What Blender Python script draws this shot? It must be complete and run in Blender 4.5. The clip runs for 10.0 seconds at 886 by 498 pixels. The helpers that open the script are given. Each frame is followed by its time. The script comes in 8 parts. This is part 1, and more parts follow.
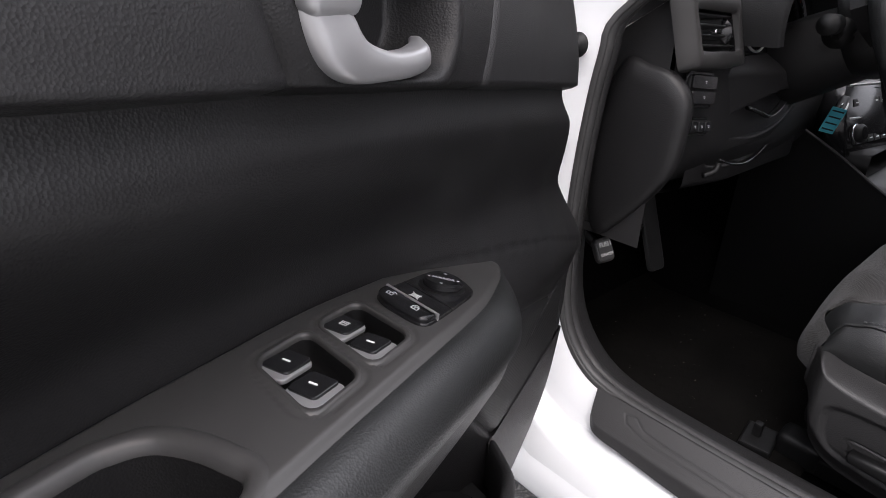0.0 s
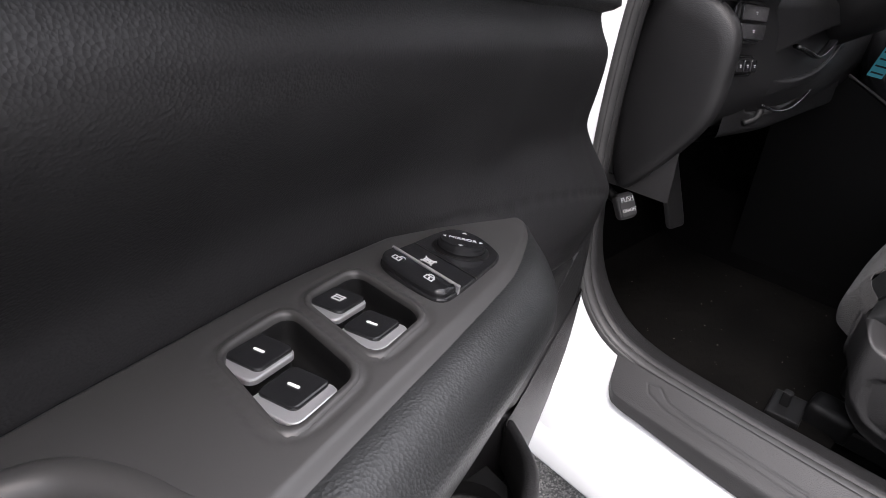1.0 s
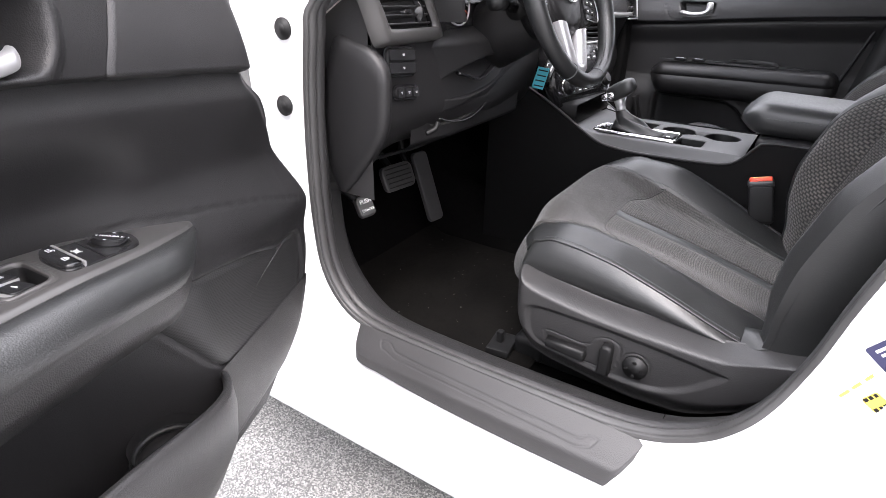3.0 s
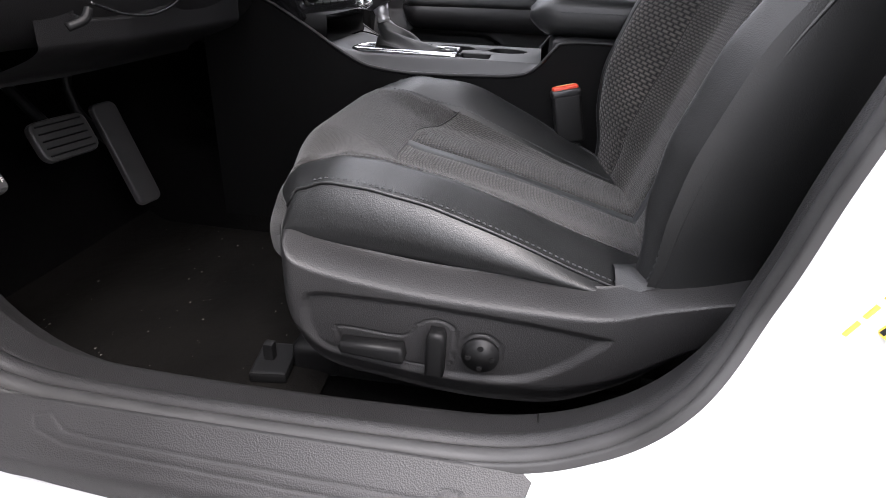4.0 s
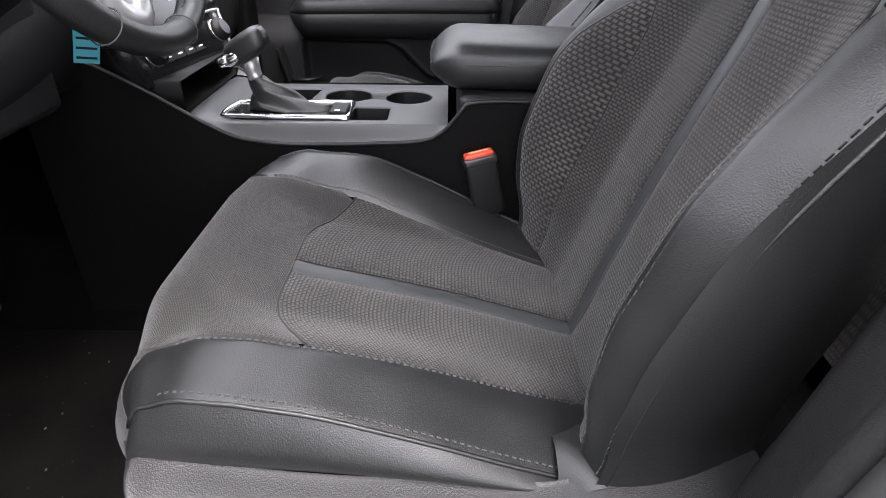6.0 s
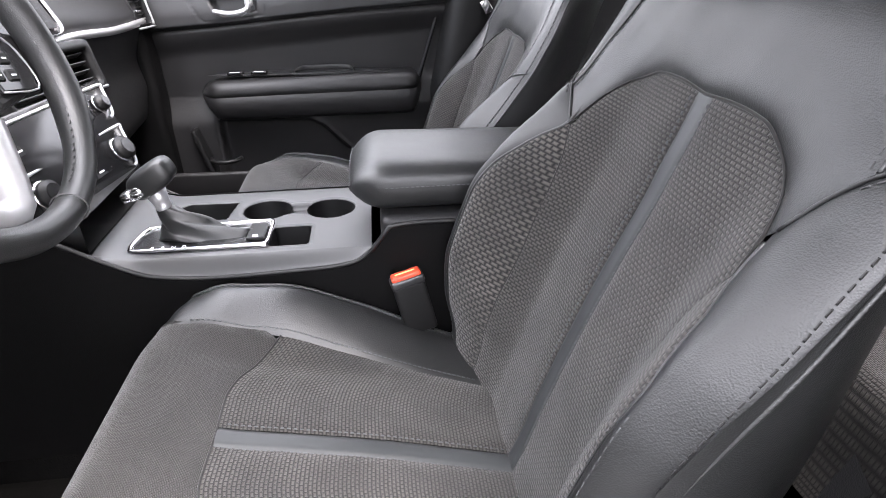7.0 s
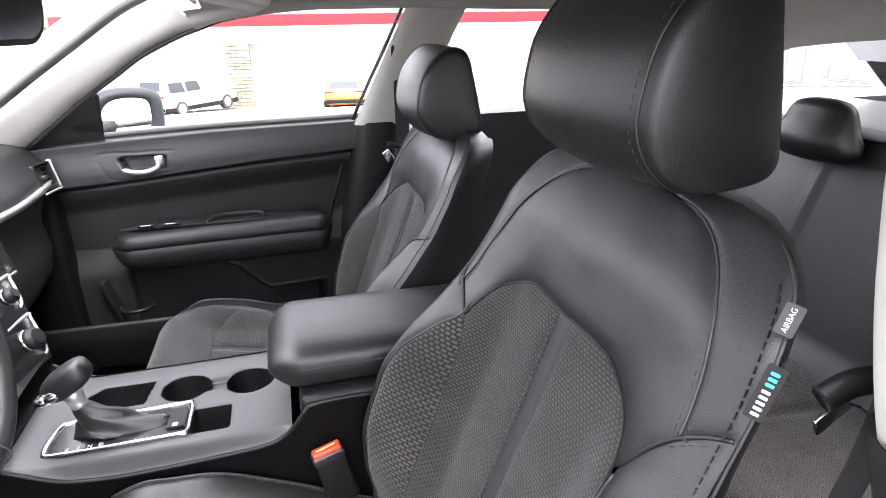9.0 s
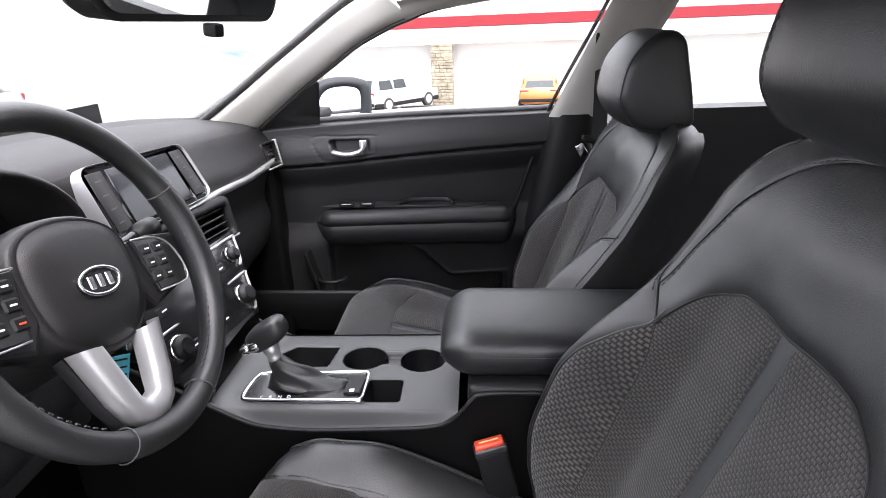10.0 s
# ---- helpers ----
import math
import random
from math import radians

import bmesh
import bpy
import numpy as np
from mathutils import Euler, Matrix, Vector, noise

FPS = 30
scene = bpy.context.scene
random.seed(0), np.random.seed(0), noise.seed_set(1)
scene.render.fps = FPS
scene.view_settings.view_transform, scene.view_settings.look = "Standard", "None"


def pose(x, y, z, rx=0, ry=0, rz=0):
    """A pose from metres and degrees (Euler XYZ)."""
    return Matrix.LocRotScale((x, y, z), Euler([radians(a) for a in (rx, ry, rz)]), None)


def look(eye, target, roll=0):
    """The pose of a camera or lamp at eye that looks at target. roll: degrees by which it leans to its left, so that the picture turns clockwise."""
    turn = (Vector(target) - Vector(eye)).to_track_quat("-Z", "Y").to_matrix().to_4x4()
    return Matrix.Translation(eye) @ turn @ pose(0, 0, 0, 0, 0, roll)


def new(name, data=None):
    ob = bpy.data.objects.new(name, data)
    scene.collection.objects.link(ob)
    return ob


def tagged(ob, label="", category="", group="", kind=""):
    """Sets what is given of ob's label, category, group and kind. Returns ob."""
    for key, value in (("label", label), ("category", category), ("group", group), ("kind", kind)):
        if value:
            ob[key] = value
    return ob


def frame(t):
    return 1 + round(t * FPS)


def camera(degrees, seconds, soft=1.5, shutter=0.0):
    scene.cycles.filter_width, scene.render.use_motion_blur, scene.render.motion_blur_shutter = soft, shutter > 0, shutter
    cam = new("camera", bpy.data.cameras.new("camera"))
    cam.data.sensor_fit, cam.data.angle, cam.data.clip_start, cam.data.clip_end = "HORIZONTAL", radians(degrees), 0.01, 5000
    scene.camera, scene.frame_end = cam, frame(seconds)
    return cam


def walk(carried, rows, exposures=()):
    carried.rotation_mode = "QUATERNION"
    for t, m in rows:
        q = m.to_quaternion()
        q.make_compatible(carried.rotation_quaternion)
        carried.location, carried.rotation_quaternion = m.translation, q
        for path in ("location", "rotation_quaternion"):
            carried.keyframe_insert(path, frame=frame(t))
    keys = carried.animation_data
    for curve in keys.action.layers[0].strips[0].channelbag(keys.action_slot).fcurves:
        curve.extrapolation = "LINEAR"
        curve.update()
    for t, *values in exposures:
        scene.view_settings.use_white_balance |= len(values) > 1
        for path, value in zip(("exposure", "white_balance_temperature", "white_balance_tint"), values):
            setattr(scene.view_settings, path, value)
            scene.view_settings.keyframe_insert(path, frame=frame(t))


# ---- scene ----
cam = camera(75.5, 10.0, soft=0.8)
PATH = [
    (0, (-1.51, 0.307, 0.969), (-0.291, 1.67, 0.159), 1.9),
    (0.5, (-1.472, 0.357, 0.939), (-0.289, 1.683, 0.022), 2.2),
    (1, (-1.468, 0.369, 0.935), (-0.297, 1.68, -0.017), 2.3),
    (1.5, (-1.474, 0.347, 0.949), (-0.297, 1.658, 0.003), 2.4),
    (2, (-1.515, 0.257, 0.991), (-0.318, 1.558, 0.057), 2.3),
    (2.5, (-1.561, 0.126, 1.02), (-0.306, 1.375, 0.09), 2.0),
    (3, (-1.486, 0.077, 1.002), (0.014, 1.06, 0.118), 0.8),
    (3.2, (-1.428, 0.099, 0.991), (0.193, 0.893, 0.128), 0.3),
    (4.3, (-1.114, 0.213, 0.722), (0.665, 0.392, -0.173), 3.0),
    (4.5, (-1.086, 0.212, 0.7), (0.699, 0.371, -0.19), 2.8),
    (5, (-1.042, 0.207, 0.689), (0.741, 0.336, -0.208), 2.3),
    (5.5, (-1.001, 0.192, 0.804), (0.743, 0.292, -0.168), 1.3),
    (5.7, (-0.979, 0.194, 0.854), (0.754, 0.265, -0.143), 0.9),
    (6.8, (-0.878, 0.181, 1.033), (0.828, 0.045, -0.003), -0.7),
    (7, (-0.86, 0.169, 1.041), (0.879, -0.016, 0.071), -0.8),
    (7.5, (-0.855, 0.152, 1.089), (0.914, -0.156, 0.209), -1.3),
    (8, (-0.855, 0.145, 1.116), (0.932, -0.271, 0.318), -1.3),
    (8.5, (-0.877, 0.164, 1.172), (0.925, -0.332, 0.459), -0.4),
    (9, (-0.879, 0.154, 1.211), (0.918, -0.33, 0.478), -1.0),
    (9.5, (-0.879, 0.141, 1.209), (0.95, -0.204, 0.477), -1.0),
    (10, (-0.844, 0.157, 1.184), (1.018, 0.288, 0.467), -2.3),
]
LIGHT = [(0.0, 0.66), (0.5, 1.0), (1.0, 1.2), (1.5, 1.5), (2.0, 2.02), (2.5, 2.22), (3.2, 2.1), (4.5, 1.55), (5.0, 1.6), (5.5, 1.75), (7.0, 2.8), (7.5, 2.95), (8.5, 2.75), (9.0, 2.65), (9.5, 2.65), (10.0, 2.05)]  # seconds, stops
walk(cam, [(t, look(eye, target, roll)) for t, eye, target, roll in PATH], [(t, e, 6450, 17) for t, e in LIGHT])

# ---- light: bright overcast day ----
world = bpy.data.worlds.new("sky")
scene.world = world
world.use_nodes = True
wn = world.node_tree
sky = wn.nodes.new("ShaderNodeTexSky")
sky.sky_type = 'NISHITA'
sky.sun_disc = False
sky.sun_elevation, sky.sun_rotation = radians(55), radians(200)
sky.air_density, sky.dust_density, sky.ozone_density = 1.0, 6.0, 1.0
haze = wn.nodes.new("ShaderNodeMixRGB")
haze.inputs[0].default_value = 0.75
# overcast dome: three times brighter overhead than at the horizon
co = wn.nodes.new("ShaderNodeTexCoord")
sep = wn.nodes.new("ShaderNodeSeparateXYZ")
wn.links.new(co.outputs["Generated"], sep.inputs[0])
dome = wn.nodes.new("ShaderNodeMapRange")
dome.inputs["From Min"].default_value, dome.inputs["From Max"].default_value = 0.0, 1.0
dome.inputs["To Min"].default_value, dome.inputs["To Max"].default_value = 0.5, 1.5
wn.links.new(sep.outputs["Z"], dome.inputs["Value"])
tone = wn.nodes.new("ShaderNodeVectorMath")
tone.operation = 'SCALE'
tone.inputs[0].default_value = (10.0, 10.25, 10.45)
wn.links.new(dome.outputs[0], tone.inputs["Scale"])
wn.links.new(tone.outputs[0], haze.inputs[2])
wn.links.new(sky.outputs[0], haze.inputs[1])
wn.links.new(haze.outputs[0], wn.nodes["Background"].inputs[0])
wn.nodes["Background"].inputs[1].default_value = 0.15
sun = new("sun", bpy.data.lights.new("sun", "SUN"))
sun.data.energy, sun.data.angle, sun.data.color = 1.2, radians(25), (1.0, 0.97, 0.93)
sun.matrix_world = look((-6, -3, 12), (0, 0, 0))

# ---- materials ----
def mat(name, color, rough=0.5, metal=0.0, bump=(), vary=0.0, vscale=8.0, coat=0.0, spec=0.5, uv=False, sheen=0.0):
    """A surface with colour variation at a large scale and relief: bump is (kind, size in metres, strength) items."""
    m = bpy.data.materials.new(name)
    m.use_nodes = True
    nt = m.node_tree
    b = nt.nodes["Principled BSDF"]
    b.inputs["Base Color"].default_value = (*color, 1)
    b.inputs["Roughness"].default_value = rough
    b.inputs["Metallic"].default_value = metal
    b.inputs["Coat Weight"].default_value = coat
    b.inputs["Coat Roughness"].default_value = 0.08
    b.inputs["Specular IOR Level"].default_value = spec
    b.inputs["Sheen Weight"].default_value = sheen
    tc = nt.nodes.new("ShaderNodeTexCoord")
    co = tc.outputs["UV" if uv else "Object"]
    if vary:
        n1 = nt.nodes.new("ShaderNodeTexNoise")
        n1.inputs["Scale"].default_value, n1.inputs["Detail"].default_value = vscale, 6
        nt.links.new(co, n1.inputs["Vector"])
        ramp = nt.nodes.new("ShaderNodeMapRange")
        ramp.inputs["From Min"].default_value, ramp.inputs["From Max"].default_value = 0.3, 0.7
        ramp.inputs["To Min"].default_value, ramp.inputs["To Max"].default_value = 1 - vary, 1 + vary
        nt.links.new(n1.outputs["Fac"], ramp.inputs["Value"])
        mul = nt.nodes.new("ShaderNodeVectorMath")
        mul.operation = 'SCALE'
        mul.inputs[0].default_value = color
        nt.links.new(ramp.outputs[0], mul.inputs["Scale"])
        nt.links.new(mul.outputs[0], b.inputs["Base Color"])
        r2 = nt.nodes.new("ShaderNodeMapRange")
        r2.inputs["To Min"].default_value, r2.inputs["To Max"].default_value = rough - 0.07, rough + 0.07
        nt.links.new(n1.outputs["Fac"], r2.inputs["Value"])
        nt.links.new(r2.outputs[0], b.inputs["Roughness"])
    last = None
    for kind, size, strength in bump:
        if kind == "noise":
            t = nt.nodes.new("ShaderNodeTexNoise")
            t.inputs["Scale"].default_value, t.inputs["Detail"].default_value = 1 / size, 3
            out = t.outputs["Fac"]
        else:
            t = nt.nodes.new("ShaderNodeTexVoronoi")
            t.inputs["Scale"].default_value = 1 / size
            out = t.outputs["Distance"]
        nt.links.new(co, t.inputs["Vector"])
        bp = nt.nodes.new("ShaderNodeBump")
        bp.inputs["Strength"].default_value, bp.inputs["Distance"].default_value = strength, size * 0.4
        nt.links.new(out, bp.inputs["Height"])
        if last:
            nt.links.new(last, bp.inputs["Normal"])
        last = bp.outputs["Normal"]
    if last:
        nt.links.new(last, b.inputs["Normal"])
    return m


def woven(name, dark, light, pitch, wide=1.6):
    """Knitted seat cloth: rows of small lens-shaped loops standing out of a dark ground."""
    m = mat(name, dark, 0.9, sheen=0.15, uv=True)
    nt = m.node_tree
    b = nt.nodes["Principled BSDF"]
    tc = nt.nodes["Texture Coordinate"]
    br = nt.nodes.new("ShaderNodeTexBrick")
    br.offset, br.squash = 0.5, 1.0
    br.inputs["Scale"].default_value = 1.0
    br.inputs["Brick Width"].default_value, br.inputs["Row Height"].default_value = pitch * wide, pitch
    br.inputs["Mortar Size"].default_value, br.inputs["Mortar Smooth"].default_value = pitch * 0.42, 1.0
    nt.links.new(tc.outputs["UV"], br.inputs["Vector"])
    no = nt.nodes.new("ShaderNodeTexNoise")
    no.inputs["Scale"].default_value, no.inputs["Detail"].default_value = 900, 2
    nt.links.new(tc.outputs["UV"], no.inputs["Vector"])
    big = nt.nodes.new("ShaderNodeTexNoise")
    big.inputs["Scale"].default_value, big.inputs["Detail"].default_value = 14, 4
    nt.links.new(tc.outputs["UV"], big.inputs["Vector"])
    inv = nt.nodes.new("ShaderNodeMath")
    inv.operation = 'SUBTRACT'
    inv.inputs[0].default_value = 1.0
    nt.links.new(br.outputs["Fac"], inv.inputs[1])
    mulf = nt.nodes.new("ShaderNodeMath")
    mulf.operation = 'MULTIPLY'
    nt.links.new(inv.outputs[0], mulf.inputs[0])
    nt.links.new(big.outputs["Fac"], mulf.inputs[1])
    mix = nt.nodes.new("ShaderNodeMixRGB")
    mix.inputs[1].default_value, mix.inputs[2].default_value = (*dark, 1), (*[2 * c for c in light], 1)
    nt.links.new(mulf.outputs[0], mix.inputs[0])
    nt.links.new(mix.outputs[0], b.inputs["Base Color"])
    add = nt.nodes.new("ShaderNodeMath")
    add.operation = 'ADD'
    nt.links.new(inv.outputs[0], add.inputs[0])
    nt.links.new(no.outputs["Fac"], add.inputs[1])
    bp = nt.nodes.new("ShaderNodeBump")
    bp.inputs["Strength"].default_value, bp.inputs["Distance"].default_value = 0.6, pitch * 0.3
    nt.links.new(add.outputs[0], bp.inputs["Height"])
    nt.links.new(bp.outputs["Normal"], b.inputs["Normal"])
    return m


def clear_glass(name, gloss=0.08, tint=(1, 1, 1)):
    m = bpy.data.materials.new(name)
    m.use_nodes = True
    nt = m.node_tree
    nt.nodes.remove(nt.nodes["Principled BSDF"])
    tr, gl, mx = (nt.nodes.new(n) for n in ("ShaderNodeBsdfTransparent", "ShaderNodeBsdfGlossy", "ShaderNodeMixShader"))
    tr.inputs[0].default_value = (*tint, 1)
    gl.inputs["Roughness"].default_value = 0.02
    fr = nt.nodes.new("ShaderNodeFresnel")
    fr.inputs[0].default_value = 1.0 + gloss * 5
    nt.links.new(fr.outputs[0], mx.inputs[0])
    nt.links.new(tr.outputs[0], mx.inputs[1])
    nt.links.new(gl.outputs[0], mx.inputs[2])
    nt.links.new(mx.outputs[0], nt.nodes["Material Output"].inputs[0])
    return m


LEATHER = mat("black_leatherette", (0.0120, 0.0126, 0.0129), 0.415, bump=(("voronoi", 0.0014, 0.34), ("noise", 0.03, 0.05)), vary=0.14, vscale=12, spec=0.68)
LEATHER_DK = mat("dark_stripe", (0.036, 0.0385, 0.040), 0.45, bump=(("noise", 0.002, 0.1),), vary=0.08)
CLOTH = woven("knit_cloth", (0.004, 0.0036, 0.0034), (0.046, 0.042, 0.039), 0.0043)
CLOTH_FINE = woven("fine_cloth", (0.008, 0.0072, 0.0068), (0.029, 0.027, 0.0255), 0.0024)
CLOTH_MESH = woven("mesh_cloth", (0.003, 0.003, 0.003), (0.075, 0.068, 0.062), 0.0058, 1.25)
GRAIN = mat("grained_plastic", (0.0205, 0.0200, 0.0206), 0.46, bump=(("voronoi", 0.0015, 0.45),), vary=0.10, vscale=9)
GRAIN_SOFT = mat("soft_touch_panel", (0.018, 0.0177, 0.0186), 0.45, bump=(("voronoi", 0.0012, 0.42),), vary=0.10, vscale=6)
DASH_PAD = mat("matte_dash_pad", (0.017, 0.0168, 0.0175), 0.66, bump=(("voronoi", 0.0016, 0.45),), vary=0.10, vscale=6, spec=0.3)
SMOOTH = mat("smooth_black_vinyl", (0.0120, 0.0117, 0.0123), 0.45, bump=(("voronoi", 0.0013, 0.36),), vary=0.18, vscale=7, spec=0.35)
TRIM = mat("satin_charcoal_trim", (0.056, 0.0545, 0.054), 0.38, metal=0.25, bump=(("noise", 0.0007, 0.08),), vary=0.06)
HARD = mat("hard_black_plastic", (0.007, 0.007, 0.0073), 0.48, bump=(("noise", 0.001, 0.12),), vary=0.1, spec=0.3)
GLOSSY = mat("gloss_black_plastic", (0.012, 0.012, 0.013), 0.18, vary=0.08)
SILVER = mat("satin_silver", (0.47, 0.47, 0.48), 0.36, metal=0.65, vary=0.03)
CHROME = mat("chrome", (0.80, 0.80, 0.82), 0.08, metal=1.0)
CONSOLE = mat("grey_console_trim", (0.070, 0.070, 0.071), 0.46, metal=0.25, bump=(("noise", 0.0008, 0.06),), vary=0.06)
RUBBER = mat("rubber_seal", (0.040, 0.0395, 0.0395), 0.44, bump=(("noise", 0.004, 0.12),), vary=0.15, vscale=20)
# black carpet, coloured darker than real pile to carry the footwell's shade
CARPET = mat("shade_black_carpet", (0.0020, 0.0019, 0.0019), 0.95, bump=(("noise", 0.003, 0.9), ("noise", 0.02, 0.4)), vary=0.35, vscale=18, spec=0.06)
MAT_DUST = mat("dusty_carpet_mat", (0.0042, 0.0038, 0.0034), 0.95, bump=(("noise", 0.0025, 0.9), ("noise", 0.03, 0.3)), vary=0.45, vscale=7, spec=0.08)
PAINT = mat("white_car_paint", (0.82, 0.83, 0.84), 0.3, coat=0.8, vary=0.015, vscale=3)
HEADLINER = mat("beige_headliner", (0.50, 0.48, 0.45), 0.9, bump=(("noise", 0.002, 0.3),), vary=0.05)
PILLAR = mat("beige_pillar_trim", (0.55, 0.53, 0.49), 0.6, bump=(("noise", 0.0015, 0.2),), vary=0.05)
RED = mat("red_release_button", (0.75, 0.07, 0.03), 0.35)
ORANGE = mat("orange_lettering", (0.95, 0.6, 0.25), 0.5)
WHITE = mat("white_print", (0.85, 0.85, 0.85), 0.5)
PRINT = mat("pale_grey_print", (0.50, 0.50, 0.51), 0.5)
TEAL = mat("teal_print", (0.05, 0.55, 0.62), 0.5)
BLACK_LABEL = mat("woven_label", (0.012, 0.012, 0.013), 0.7, bump=(("noise", 0.0008, 0.4),))
GREY_LABEL = mat("grey_woven_label", (0.07, 0.07, 0.073), 0.7, bump=(("noise", 0.0008, 0.4),))
KEYTAG = mat("blue_key_tag", (0.06, 0.36, 0.45), 0.6)
STITCH = mat("grey_thread", (0.066, 0.069, 0.072), 0.8)
# the grey thread again, with shade painted in for the upper outer seam
STITCH_SHADED = mat("shaded_thread", (0.016, 0.016, 0.0165), 0.8)
STITCH_DK = mat("dark_thread", (0.05, 0.05, 0.052), 0.8)
WEB = mat("belt_webbing", (0.018, 0.018, 0.019), 0.75, bump=(("noise", 0.0015, 0.6),))
GLASS = clear_glass("window_glass", 0.08)
MIRROR = mat("mirror_glass", (0.85, 0.87, 0.88), 0.02, metal=1.0)
SCREEN = mat("dark_screen", (0.014, 0.016, 0.019), 0.16, spec=0.35)
ALU_TRIM = mat("brushed_grey_trim", (0.30, 0.30, 0.31), 0.34, metal=0.7, vary=0.04)
# black vinyl darkened further: the footwell's shade is put into its colour
VINYL_SHADED = mat("shaded_black_vinyl", (0.0024, 0.0023, 0.0024), 0.62, bump=(("voronoi", 0.0012, 0.35),), vary=0.15, vscale=7, spec=0.14)
YELLOW = mat("yellow_label", (0.85, 0.55, 0.08), 0.6)
NAVY = mat("dark_label", (0.02, 0.02, 0.06), 0.6)

# ---- mesh helpers ----
def obj(name, verts, faces, material, parent=None, label="", uvs=None, smooth=True):
    me = bpy.data.meshes.new(name)
    me.from_pydata([tuple(v) for v in verts], [], faces)
    if uvs is not None:
        layer = me.uv_layers.new(name="UVMap")
        for l in me.loops:
            layer.data[l.index].uv = uvs[l.vertex_index]
    me.materials.append(material)
    if smooth:
        for p in me.polygons:
            p.use_smooth = True
    me.update()
    ob = new(name, me)
    if parent is not None:
        ob.parent = parent
    if label:
        tagged(ob, label)
    return ob


def part(name, bm, material, parent=None, label="", smooth=False):
    me = bpy.data.meshes.new(name)
    bmesh.ops.recalc_face_normals(bm, faces=bm.faces)
    if smooth:
        for f in bm.faces:
            f.smooth = True
    bm.to_mesh(me)
    bm.free()
    me.materials.append(material)
    ob = new(name, me)
    if parent is not None:
        ob.parent = parent
    if label:
        tagged(ob, label)
    return ob


def thing(name, label, category, kind="", group=""):
    return tagged(new(name), label, category, group, kind)


def lerp(a, b, t):
    return a + (b - a) * t


def curve1(pts):
    """A smooth function through (x, value) points."""
    xs, ys = np.array([p[0] for p in pts], float), np.array([p[1] for p in pts], float)
    if xs[0] > xs[-1]:
        xs, ys = xs[::-1], ys[::-1]
    n = len(xs)
    h = np.diff(xs)
    dl = np.diff(ys) / h
    m = np.zeros(n)
    m[0], m[-1] = dl[0], dl[-1]
    for i in range(1, n - 1):
        m[i] = 0 if dl[i - 1] * dl[i] <= 0 else (h[i - 1] + h[i]) / (h[i] / dl[i - 1] + h[i - 1] / dl[i])

    def f(x):
        x = min(max(x, xs[0]), xs[-1])
        i = min(max(int(np.searchsorted(xs, x)) - 1, 0), n - 2)
        t = (x - xs[i]) / h[i]
        return float(ys[i] * (1 + 2 * t) * (1 - t) ** 2 + m[i] * h[i] * t * (1 - t) ** 2 + ys[i + 1] * t * t * (3 - 2 * t) + m[i + 1] * h[i] * t * t * (t - 1))
    return f


def spline(pts, n=8, closed=False):
    """Catmull-Rom points through pts, n to a span."""
    P = [Vector(p) for p in pts]
    out = []
    N = len(P)
    for i in range(N if closed else N - 1):
        a, b, c, d = (P[(i + k) % N] if closed else P[min(max(i + k, 0), N - 1)] for k in (-1, 0, 1, 2))
        for j in range(n):
            t = j / n
            out.append(0.5 * ((2 * b) + (c - a) * t + (2 * a - 5 * b + 4 * c - d) * t * t + (3 * b - a - 3 * c + d) * t ** 3))
    if not closed:
        out.append(P[-1])
    return out


def grid(name, fn, nu, nv, material, parent=None, label="", uv=None, close_u=False, flip=False):
    """A sheet from fn(a, b), a and b from 0 to 1."""
    vs, uvs, fs = [], [], []
    for j in range(nv + 1):
        for i in range(nu + 1):
            p = fn(i / nu, j / nv)
            vs.append(p)
            uvs.append(uv(i / nu, j / nv) if uv else (i / nu, j / nv))
    for j in range(nv):
        for i in range(nu):
            a = j * (nu + 1) + i
            q = (a, a + 1, a + nu + 2, a + nu + 1)
            fs.append(q[::-1] if flip else q)
    return obj(name, vs, fs, material, parent, label, uvs)


def loft(name, rings, material, parent=None, label="", closed=True, caps=True):
    """Skin over rings of equal numbers of points."""
    n = len(rings[0])
    vs = [p for r in rings for p in r]
    fs = []
    for j in range(len(rings) - 1):
        for i in range(n if closed else n - 1):
            k = (i + 1) % n
            fs.append((j * n + i, j * n + k, (j + 1) * n + k, (j + 1) * n + i))
    if caps and closed:
        fs.append(tuple(range(n))[::-1])
        fs.append(tuple((len(rings) - 1) * n + i for i in range(n)))
    ob = obj(name, vs, fs, material, parent, label)
    bm = bmesh.new()
    bm.from_mesh(ob.data)
    bmesh.ops.recalc_face_normals(bm, faces=bm.faces)
    bm.to_mesh(ob.data)
    bm.free()
    return ob


def sweep_rings(path, section, up=(0, 0, 1), closed=False):
    """Rings of section points (side, up) carried along a path."""
    P = [Vector(p) for p in path]
    rings = []
    N = len(P)
    for i in range(N):
        a, b = (P[(i - 1) % N], P[(i + 1) % N]) if closed else (P[max(i - 1, 0)], P[min(i + 1, N - 1)])
        t = (b - a).normalized()
        side = t.cross(Vector(up)).normalized()
        u = side.cross(t)
        rings.append([P[i] + side * s + u * w for s, w in section])
    if closed:
        rings.append(rings[0])
    return rings


def circle(r, n=10, ry=None):
    return [(r * math.cos(2 * math.pi * k / n), (ry or r) * math.sin(2 * math.pi * k / n)) for k in range(n)]


def tube(name, path, r, material, parent=None, label="", n=8, closed=False, up=(0, 0, 1), ry=None):
    return loft(name, sweep_rings(path, circle(r, n, ry), up, closed), material, parent, label, caps=not closed)


